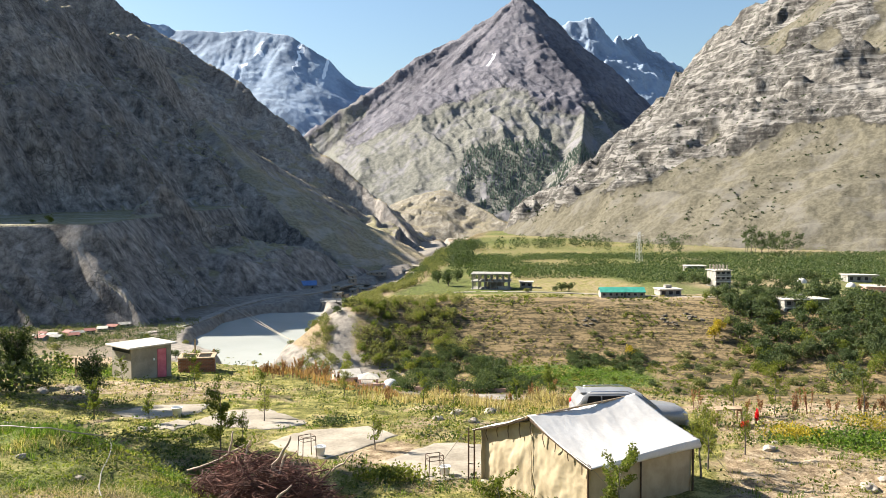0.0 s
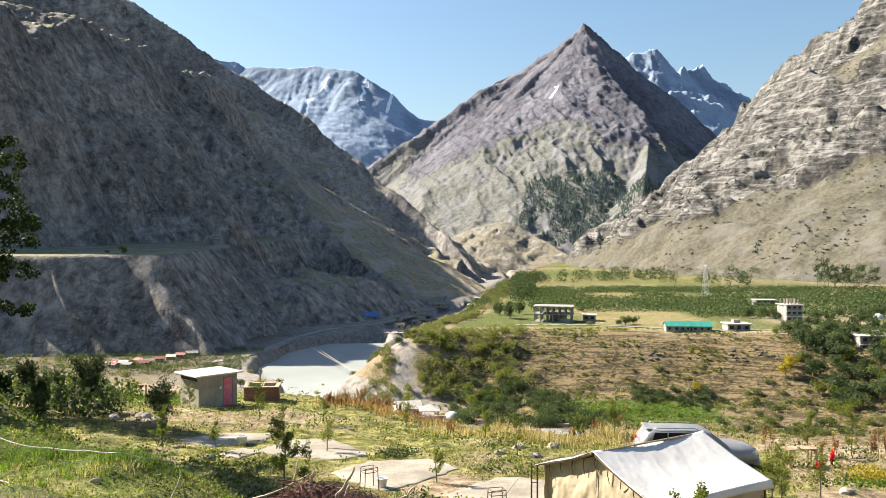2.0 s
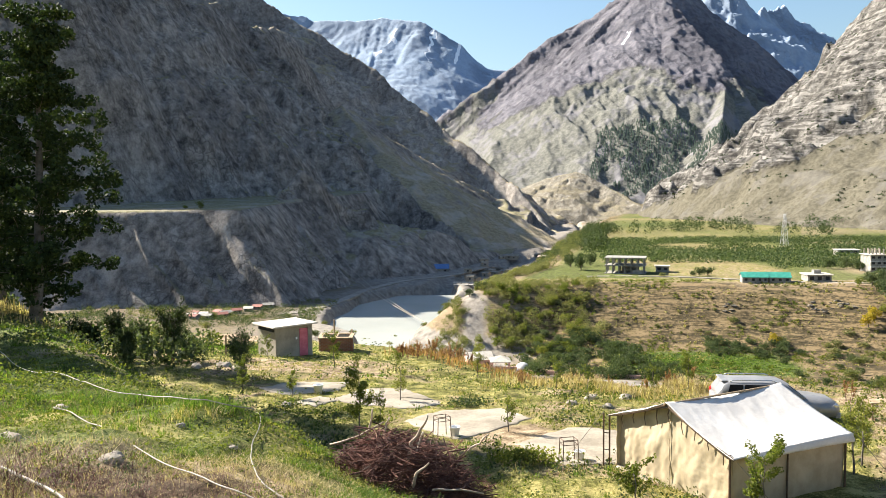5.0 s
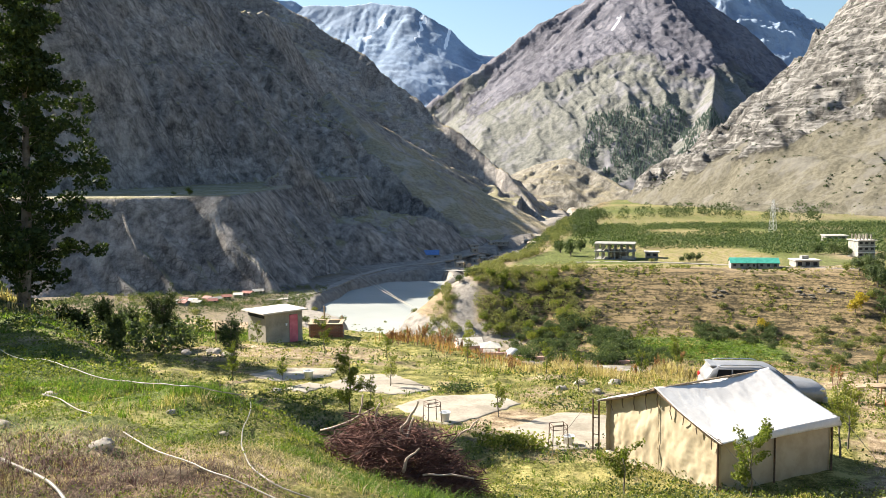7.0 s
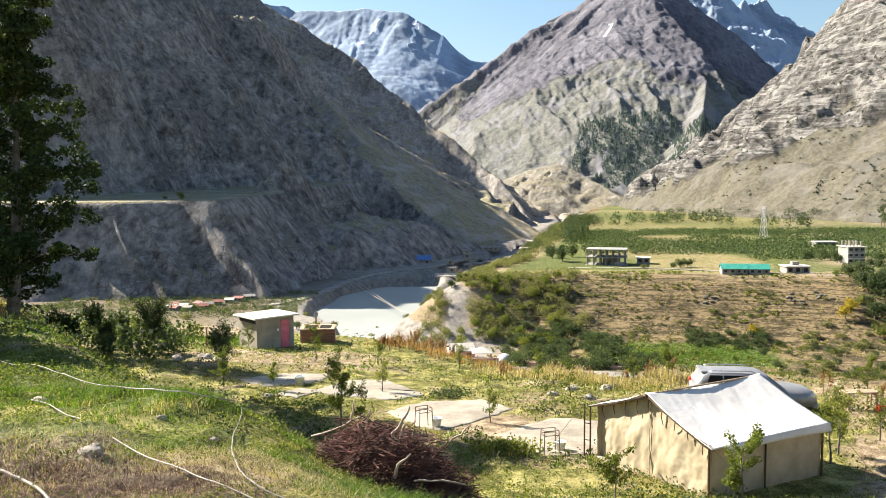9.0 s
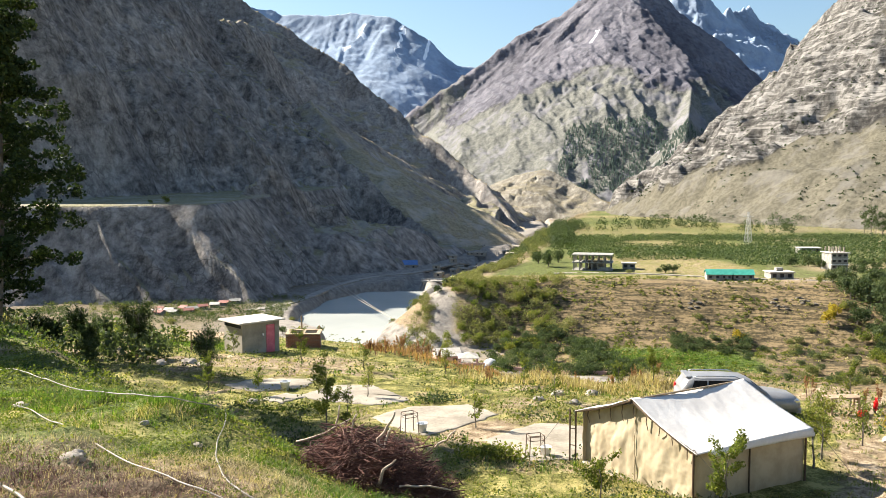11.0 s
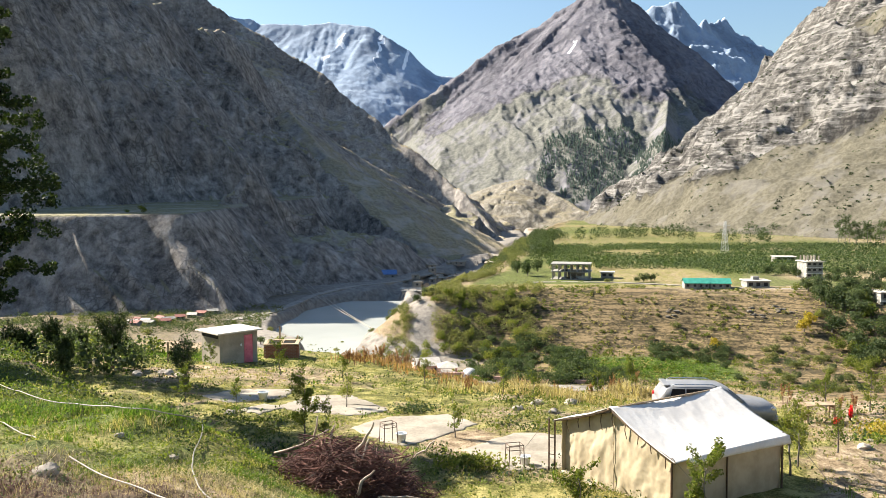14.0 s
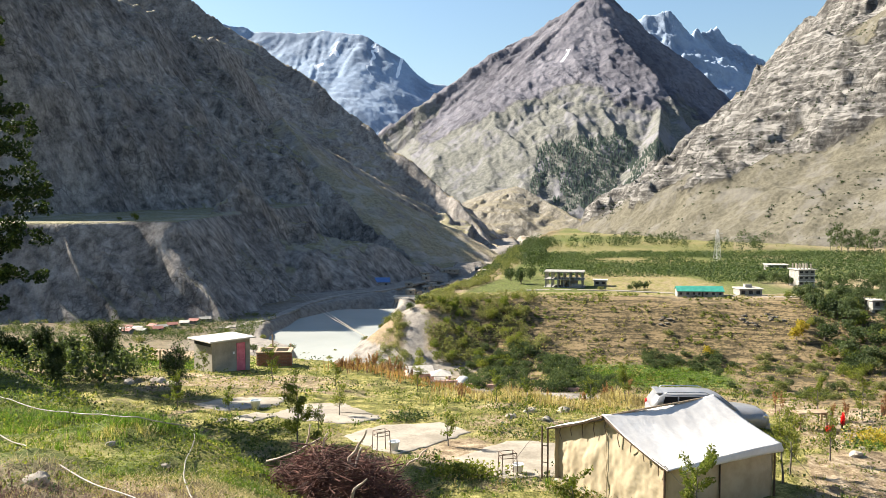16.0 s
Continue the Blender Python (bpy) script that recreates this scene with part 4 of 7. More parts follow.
def suv():
    # own axes: x forward, y to its left, z up, from the middle of the ground under it
    base = thing("parked_car", set_down(7.05, 31.35, 1), "silver seven-seat off-road car with tinted windows, parked behind the tent", "car")
    base.scale = (0.9, 0.9, 0.86)

    def ring(x, pts):
        left = [(x, y, z) for y, z in pts]
        return left + [(x, -y, z) for y, z in reversed(pts)]
    low = [ring(-2.36, [(0.0, 0.55), (0.70, 0.55), (0.76, 0.85), (0.70, 1.02), (0.0, 1.02)]),
           ring(-2.26, [(0.0, 0.42), (0.86, 0.42), (0.92, 0.80), (0.86, 1.10), (0.0, 1.12)]),
           ring(-1.4, [(0.0, 0.34), (0.90, 0.34), (0.95, 0.80), (0.88, 1.13), (0.0, 1.15)]),
           ring(0.0, [(0.0, 0.32), (0.90, 0.32), (0.94, 0.78), (0.87, 1.10), (0.0, 1.12)]),
           ring(0.85, [(0.0, 0.32), (0.90, 0.32), (0.95, 0.80), (0.86, 1.10), (0.0, 1.13)]),
           ring(1.6, [(0.0, 0.36), (0.90, 0.36), (0.95, 0.78), (0.80, 1.05), (0.0, 1.10)]),
           ring(2.15, [(0.0, 0.42), (0.84, 0.42), (0.90, 0.74), (0.72, 0.97), (0.0, 1.02)]),
           ring(2.38, [(0.0, 0.48), (0.62, 0.48), (0.70, 0.70), (0.58, 0.86), (0.0, 0.88)])]
    part("body", Build().loft(low), PAINT, base, soft=True)
    cab = [ring(-2.28, [(0.0, 1.06), (0.80, 1.06), (0.77, 1.24), (0.74, 1.28), (0.0, 1.30)]),
           ring(-2.05, [(0.0, 1.06), (0.84, 1.06), (0.76, 1.58), (0.60, 1.65), (0.0, 1.69)]),
           ring(-1.85, [(0.0, 1.06), (0.85, 1.06), (0.75, 1.68), (0.56, 1.75), (0.0, 1.79)]),
           ring(-0.6, [(0.0, 1.06), (0.85, 1.06), (0.745, 1.70), (0.55, 1.77), (0.0, 1.81)]),
           ring(0.2, [(0.0, 1.06), (0.84, 1.06), (0.74, 1.66), (0.55, 1.73), (0.0, 1.77)]),
           ring(0.55, [(0.0, 1.06), (0.83, 1.06), (0.75, 1.48), (0.66, 1.55), (0.0, 1.60)]),
           ring(1.12, [(0.0, 1.04), (0.80, 1.04), (0.79, 1.07), (0.78, 1.10), (0.0, 1.12)])]
    part("cabin", Build().loft(cab), PAINT, base, soft=True)
    for s in (-1, 1):
        for name, x0, x1, t0, t1 in (("quarter_window", -1.95, -1.30, -1.80, -1.30), ("rear_door_window", -1.24, -0.34, -1.24, -0.36), ("front_door_window", -0.26, 0.74, -0.28, 0.30)):
            z0, z1, y0, y1 = 1.13, 1.65, 0.850, 0.768
            b = Build().loft([[(x0, s * y0, z0), (x1, s * y0, z0), (t1, s * y1, z1), (t0, s * y1, z1)], [(x0, s * (y0 - 0.05), z0), (x1, s * (y0 - 0.05), z0), (t1, s * (y1 - 0.05), z1), (t0, s * (y1 - 0.05), z1)]])
            part(name, b, TINTED, base, "dark tinted glass")
        part("roof_rail", Build().tube([(-1.8, s * 0.64, 1.75), (-1.65, s * 0.64, 1.81), (-0.2, s * 0.62, 1.82), (0.0, s * 0.61, 1.74)], 0.022, 0.022, 8), CHROME, base, "bright roof rail", soft=True)
        part("wing_mirror", Build().box(0.55, 0.75, s * 0.88, s * 1.10, 1.10, 1.27, chamfer=0.05), RUBBER, base, "dark wing mirror")
        part("tail_lamp", Build().box(-2.345, -2.15, s * 0.68, s * 0.90, 0.96, 1.20, chamfer=0.04), LAMP_RED, base, "red tail lamp")
        part("headlamp", Build().box(2.10, 2.30, s * 0.52, s * 0.82, 0.80, 0.93, chamfer=0.04), CHROME, base, "clear headlamp")
        part("running_board", Build().box(-0.9, 0.9, s * 0.86, s * 1.00, 0.34, 0.40, chamfer=0.02), RUBBER, base)
        part("door_handle", Build().tube([(-0.98, s * 0.935, 0.98), (-0.78, s * 0.935, 0.98)], 0.018), CHROME, base)
        part("door_handle", Build().tube([(-0.02, s * 0.925, 0.97), (0.18, s * 0.925, 0.97)], 0.018), CHROME, base)
        for x in (-1.42, 1.38):
            w = Matrix.Translation((x, s * 0.80, 0.36)) @ Matrix.Rotation(radians(90), 4, "X")
            wheel = part("wheel", Build().lathe([(0.10, -0.11), (0.30, -0.12), (0.36, -0.09), (0.37, 0), (0.36, 0.09), (0.30, 0.12), (0.10, 0.11)], 24, w), RUBBER, base, "black tyre", soft=True)
            part("rim", Build().lathe([(0.0, 0.13 * -s), (0.10, 0.13 * -s), (0.13, 0.10 * -s), (0.23, 0.125 * -s), (0.245, 0.10 * -s)], 12, w), CHROME, wheel, "alloy rim")
    part("rear_window", Build().loft([[(-2.27, -0.66, 1.20), (-2.27, 0.66, 1.20), (-2.06, 0.62, 1.62), (-2.06, -0.62, 1.62)], [(-2.22, -0.66, 1.20), (-2.22, 0.66, 1.20), (-2.01, 0.62, 1.62), (-2.01, -0.62, 1.62)]]), TINTED, base, "dark tinted glass")
    part("windscreen", Build().loft([[(1.10, -0.70, 1.12), (1.10, 0.70, 1.12), (0.52, 0.62, 1.60), (0.52, -0.62, 1.60)], [(1.04, -0.70, 1.10), (1.04, 0.70, 1.10), (0.46, 0.62, 1.58), (0.46, -0.62, 1.58)]]), TINTED, base)
    part("spoiler", Build().box(-2.12, -1.86, -0.60, 0.60, 1.72, 1.78, chamfer=0.03), PAINT, base, "roof spoiler")
    part("rear_bumper", Build().box(-2.46, -2.2, -0.84, 0.84, 0.40, 0.62, chamfer=0.06), PAINT, base)
    part("front_bumper", Build().box(2.15, 2.46, -0.74, 0.74, 0.34, 0.58, chamfer=0.08), PAINT, base)
    part("grille", Build().box(2.34, 2.42, -0.42, 0.42, 0.62, 0.80, chamfer=0.02), RUBBER, base, "black grille")
    return base


suv()


def block_hut():
    # own axes: x along the front with the door, y into the hut, z up
    base = thing("block_hut", Matrix.Translation((-17.4, 45.9, on_ground(-17, 47.5) - 0.1)) @ bearing(50), "small grey cement hut with a flat roof and a pink door", "hut")
    w, d, h = 2.5, 2.1, 1.98
    part("front_wall", Build().box(0, 1.6, 0, 0.12, 0, h).box(2.2, w, 0, 0.12, 0, h).box(1.6, 2.2, 0, 0.12, 1.78, h), PLASTER, base, "shaded grey plaster")
    part("side_wall", Build().box(0, 0.12, 0.12, d, 0, h - 0.3), PLASTER, base, "sunlit grey plaster")
    part("side_wall", Build().box(w - 0.12, w, 0.12, d, 0, h), PLASTER, base)
    part("back_wall", Build().box(0.12, w - 0.12, d - 0.12, d, 0, h), PLASTER, base)
    part("side_vent", Build().box(0.02, 0.1, 0.13, d - 0.01, h - 0.295, h - 0.005), DARK, base, "near-black panel for the darkness in the gap under the roof")
    part("roof", Build().box(-0.28, w + 0.25, -0.3, d + 0.25, h + 0.005, h + 0.09, chamfer=0.02), SHEET_ROOF, base, "pale flat roof slab")
    door = part("door", Build().box(1.62, 2.18, -0.01, 0.04, 0.05, 1.76, chamfer=0.01), PINK, base, "pink painted metal door")
    part("door_panel", Build().box(1.70, 2.10, -0.022, -0.005, 0.15, 0.8), PINK, door)
    part("door_panel", Build().box(1.70, 2.10, -0.022, -0.005, 0.95, 1.66), PINK, door)
    part("door_handle", Build().tube([(1.68, -0.03, 0.88), (1.78, -0.03, 0.88)], 0.012), CHROME, door)
    part("wall_switch", Build().box(1.35, 1.45, -0.03, -0.002, 1.15, 1.28), PLASTIC, base, "white box on the wall")
    return base


block_hut()


def brick_tank():
    base = thing("brick_tank", set_down(-15.3, 51.3, 10), "open rectangular tank of red brick beside the hut", "tank")
    w, d, h = 2.1, 1.7, 0.92
    part("core", Build().box(-w / 2 + 0.02, w / 2 - 0.02, -d / 2 + 0.02, -d / 2 + 0.2, -0.3, h - 0.02).box(-w / 2 + 0.02, w / 2 - 0.02, d / 2 - 0.2, d / 2 - 0.02, -0.3, h - 0.02)
         .box(-w / 2 + 0.02, -w / 2 + 0.2, -d / 2 + 0.2, d / 2 - 0.2, -0.3, h - 0.02).box(w / 2 - 0.2, w / 2 - 0.02, -d / 2 + 0.2, d / 2 - 0.2, -0.3, h - 0.02), MORTAR, base, "mortar bed")
    one = Build().box(-0.112, 0.112, -0.04, 0.04, 0, 0.075, chamfer=0.006).mesh("brick", BRICK)
    for course in range(10):
        z = course * 0.09 + 0.01
        for k in range(9):
            ob = part("brick", one, BRICK, base)
            ob.location = (-w / 2 + 0.12 + k * 0.245 + (0.12 if course % 2 else 0) * (k < 8), -d / 2 + 0.02, z)
        for k in range(7):
            ob = part("brick", one, BRICK, base)
            ob.location, ob.rotation_euler = (-w / 2 + 0.02, -d / 2 + 0.2 + k * 0.245, z), (0, 0, radians(90))
    part("coping", Build().box(-w / 2 - 0.05, w / 2 + 0.05, -d / 2 - 0.05, -d / 2 + 0.2, h, h + 0.06).box(-w / 2 - 0.05, w / 2 + 0.05, d / 2 - 0.2, d / 2 + 0.05, h, h + 0.06)
         .box(-w / 2 - 0.05, -w / 2 + 0.2, -d / 2 + 0.2, d / 2 - 0.2, h, h + 0.06).box(w / 2 - 0.2, w / 2 + 0.05, -d / 2 + 0.2, d / 2 - 0.2, h, h + 0.06).box(-0.1, 0.1, -d / 2 + 0.2, d / 2 - 0.2, h, h + 0.06), TIMBER, base, "earth-brown coping")
    return base


brick_tank()
for x, y, h in ((-16.1, 53.4, 1.9), (-14.6, 52.4, 1.3), (-20.9, 46.8, 1.2)):
    single("wooden_post", Build().tube([(0, 0, -0.3), (0.03, 0, h * 0.5), (0.01, 0.02, h)], 0.07, 0.055, 8), TIMBER, set_down(x, y), "rough wooden post in the ground by the hut", "post", "posts by the hut")


def platform(corners, seed):
    """A levelled tent pitch: a low slab with a worn, uneven edge."""
    rng = random.Random(seed)
    ring = []
    for (ax, ay), (bx, by) in zip(corners, corners[1:] + corners[:1]):
        n = max(3, int(math.hypot(bx - ax, by - ay) / 0.25))
        for i in range(n):
            t = i / n
            ring.append((ax + (bx - ax) * t + rng.gauss(0, 0.05), ay + (by - ay) * t + rng.gauss(0, 0.07)))
    cx, cy = sum(p[0] for p in ring) / len(ring), sum(p[1] for p in ring) / len(ring)
    b = Build()
    rings = []
    for k, (shrink, lift) in enumerate(((1.01, -0.15), (1.0, 0.015), (0.985, 0.03), (0.86, 0.035), (0.72, 0.035), (0.58, 0.035), (0.44, 0.035), (0.3, 0.035), (0.15, 0.035), (0.02, 0.035))):
        rings.append([(cx + (x - cx) * shrink, cy + (y - cy) * shrink, on_ground(cx + (x - cx) * shrink, cy + (y - cy) * shrink) + lift + (rng.gauss(0, 0.003) if k > 1 else 0)) for x, y in ring])
    return single("tent_platform", b.loft(rings), SLAB, Matrix(), "bare pale mud platform for a tent, level with the grass", "platform", "tent platforms", soft=True)


platform([(-1.99, 26.2), (-0.35, 28.9), (1.3, 29.05), (2.1, 26.2), (1.2, 24.5), (-0.25, 24.2)], 1)
platform([(-6.3, 29.0), (-5.25, 30.9), (-2.9, 31.6), (-1.6, 30.15), (-3.75, 26.6), (-4.6, 27.0)], 2)
platform([(-10.0, 32.2), (-9.1, 35.6), (-7.55, 35.7), (-5.3, 32.2), (-6.6, 31.1), (-8.2, 31.5)], 3)
platform([(-14.0, 34.6), (-13.3, 36.4), (-10.6, 37.3), (-10.2, 34.2), (-12.4, 32.9)], 4)
platform([(-11.4, 31.6), (-10.6, 32.9), (-9.6, 32.3), (-10.3, 31.0)], 5)


def wash_stand(x, y, turn):
    base = thing("wash_stand", set_down(x, y, turn), "rusty iron wash stand with an open top, on the grass", "stand", "wash stands")
    w, d, h = 0.22, 0.17, 0.72
    for sx in (-1, 1):
        for sy in (-1, 1):
            part("leg", Build().tube([(sx * w * 1.15, sy * d * 1.15, -0.1), (sx * w, sy * d, h)], 0.014, 0.014, 6), POLE, base)
    for z, k in ((h, 1.0), (h - 0.14, 1.02)):
        for a, b in (((-1, -1), (1, -1)), ((1, -1), (1, 1)), ((1, 1), (-1, 1)), ((-1, 1), (-1, -1))):
            part("rail", Build().tube([(a[0] * w * k, a[1] * d * k, z), (b[0] * w * k, b[1] * d * k, z)], 0.012, 0.012, 6), POLE, base)
    part("brace", Build().tube([(-w * 1.1, -d * 1.1, 0.2), (-w - 0.35, -d - 0.1, -0.05)], 0.01, 0.01, 5), POLE, base)
    return base


wash_stand(-0.25, 24.5, 20)
wash_stand(-4.45, 26.8, 35)


def bucket(x, y, s=1.0):
    b = Build().lathe([(0.0, 0.0), (0.11 * s, 0.0), (0.16 * s, 0.30 * s), (0.175 * s, 0.31 * s), (0.165 * s, 0.325 * s), (0.15 * s, 0.30 * s), (0.10 * s, 0.02), (0.0, 0.02)], 20)
    base = thing("bucket", set_down(x, y, 0, -0.02), "white plastic bucket standing by a wash stand", "bucket", "buckets")
    part("pail", b, PLASTIC, base, soft=True)
    part("bail", Build().tube([(-0.165 * s, 0, 0.30 * s), (-0.12 * s, 0.10, 0.22 * s), (0.0, 0.165, 0.18 * s), (0.12 * s, 0.10, 0.22 * s), (0.165 * s, 0, 0.30 * s)], 0.005, 0.005, 5), STEEL, base, "wire handle")


bucket(0.07, 24.75)
bucket(-4.05, 27.0, 1.1)
bucket(-10.9, 33.6, 1.3)


def plank_table(x, y, turn, w=1.25, d=0.5, h=0.62):
    base = thing("plank_table", set_down(x, y, turn), "weathered plank table at the edge of the terrace", "table", "plank tables")
    for k in range(3):
        part("plank", Build().box(-w / 2, w / 2, -d / 2 + k * d / 3 + 0.005, -d / 2 + (k + 1) * d / 3 - 0.005, h, h + 0.045, chamfer=0.008), TIMBER, base)
    for sx in (-1, 1):
        for sy in (-1, 1):
            part("leg", Build().box(sx * (w / 2 - 0.08) - 0.035, sx * (w / 2 - 0.08) + 0.035, sy * (d / 2 - 0.06) - 0.035, sy * (d / 2 - 0.06) + 0.035, -0.15, h), TIMBER, base)
        part("end_rail", Build().box(sx * (w / 2 - 0.08) - 0.02, sx * (w / 2 - 0.08) + 0.02, -d / 2 + 0.09, d / 2 - 0.09, h - 0.12, h - 0.03), TIMBER, base)


plank_table(11.15, 32.2, 12)
plank_table(3.0, 29.6, 4, 1.9, 0.4, 0.5)


def pipe(name, points, radius, label, lift=0.02):
    """A loose pipe lying on the ground along a few bends."""
    pts = []
    for (ax, ay), (bx, by) in zip(points, points[1:]):
        n = max(3, int(math.hypot(bx - ax, by - ay) / 0.12))
        pts += [(ax + (bx - ax) * i / n, ay + (by - ay) * i / n) for i in range(n)]
    pts.append(points[-1])
    xy = np.array(pts)
    for _ in range(6):
        xy[1:-1] = (xy[:-2] + 2 * xy[1:-1] + xy[2:]) / 4
    z = ground_height(xy[:, 0], xy[:, 1]) + lift
    for _ in range(60):
        z[1:-1] = np.maximum((z[:-2] + 2 * z[1:-1] + z[2:]) / 4, z[1:-1])
    single(name, Build().tube(list(zip(xy[:, 0], xy[:, 1], z)), radius, radius, 8), HOSE, Matrix(), label, "pipe", "water pipes", soft=True)


pipe("water_pipe", [(-18.5, 23.4), (-16.2, 21.45), (-12.1, 18.1), (-8.95, 15.4), (-6.65, 13.5), (-6.05, 13.75), (-5.88, 14.2)], 0.011, "thin grey-white water pipe lying across the grass bank", 0.16)
pipe("water_pipe", [(-6.0, 14.6), (-5.74, 14.2), (-5.4, 13.25), (-5.15, 12.3), (-4.5, 10.66), (-3.98, 9.64), (-3.6, 9.15), (-3.2, 9.0), (-2.4, 8.9)], 0.010, "grey-white water pipe curling down the bank", 0.06)
pipe("water_pipe", [(-6.26, 10.7), (-5.72, 10.25), (-5.08, 9.7), (-4.2, 8.95), (-3.6, 8.7), (-2.6, 8.2)], 0.010, "pale water pipe half hidden in grass", 0.07)
pipe("water_pipe", [(-9.7, 13.9), (-8.9, 13.2), (-8.2, 12.5), (-7.1, 11.3)], 0.010, "short pale pipe in the grass", 0.07)
pipe("water_pipe", [(-7.6, 9.4), (-6.9, 8.96), (-6.1, 8.45), (-5.45, 7.95), (-4.6, 7.0)], 0.020, "thick white water pipe on bare soil", 0.04)


def stone(x, y, s, seed, flat=0.55):
    rng = random.Random(seed)
    bm = bmesh.new()
    bmesh.ops.create_icosphere(bm, subdivisions=3, radius=1.0)
    k = Vector((rng.uniform(0, 50), rng.uniform(0, 50), 0))
    for v in bm.verts:
        d = 1 + 0.35 * noise.noise(v.co * 1.1 + k) + 0.12 * noise.noise(v.co * 3 + k)
        v.co = Vector((v.co.x * d, v.co.y * d * 0.8, v.co.z * d * flat)) * s
    me = bpy.data.meshes.new("stone")
    bm.to_mesh(me)
    bm.free()
    me.materials.append(STONE)
    ob = single("stone", me, STONE, set_down(x, y, rng.uniform(0, 360), s * flat * 0.25), "pale weathered stone lying in the grass", "stone", "loose stones")


for i, (x, y, s) in enumerate(((-8.6, 18.2, 0.24), (-10.2, 19.1, 0.2), (-6.05, 9.8, 0.17), (-9.6, 14.0, 0.15), (-8.6, 11.2, 0.2), (-4.6, 14.9, 0.10), (-5.25, 11.8, 0.07), (-6.4, 12.4, 0.09), (-11.5, 31.2, 0.22),
                               (-0.2, 33.0, 0.25), (0.6, 34.2, 0.3), (1.2, 32.4, 0.22), (2.0, 34.8, 0.28), (11.0, 27.6, 0.26), (11.6, 28.6, 0.15), (-3.9, 14.0, 0.09), (-7.7, 12.0, 0.08), (-17.8, 39.5, 0.4), (-19.0, 39.0, 0.32), (-16.6, 38.4, 0.3), (12.5, 24.0, 0.3), (13.3, 24.6, 0.2))):
    stone(x, y, s, i)


def outcrop(x, y, n, seed):
    """Weathered rock breaking through the turf of the slope."""
    rng = random.Random(seed)
    base = thing("rock_outcrop", set_down(x, y), "grey rocks breaking through the dry turf of the slope", "rock", "slope rocks")
    for k in range(n):
        bm = bmesh.new()
        bmesh.ops.create_icosphere(bm, subdivisions=2, radius=1.0)
        s, c = rng.uniform(0.25, 1.1), Vector((rng.gauss(0, 1.9), rng.gauss(0, 0.9), 0))
        lift = on_ground(x + c.x, y + c.y) - on_ground(x, y)
        for v in bm.verts:
            d = v.co * s * (1 + 0.6 * noise.noise(v.co * 1.4 + Vector((k * 7.1, seed, 0))))
            v.co = Vector((d.x, d.y * 0.8, d.z * 0.45)) + c + Vector((0, 0, lift * 0.9))
        me = bpy.data.meshes.new("rock")
        bm.to_mesh(me)
        bm.free()
        me.materials.append(ROCK_GREY)
        part("rock", me, ROCK_GREY, base)


for i, (x, y, k) in enumerate(((44.0, 257, 6), (46.5, 259, 3), (72, 256, 7), (76, 259, 7), (69, 260, 4), (79, 256, 5), (58, 265, 2))):
    outcrop(x, y, k, i + 1)


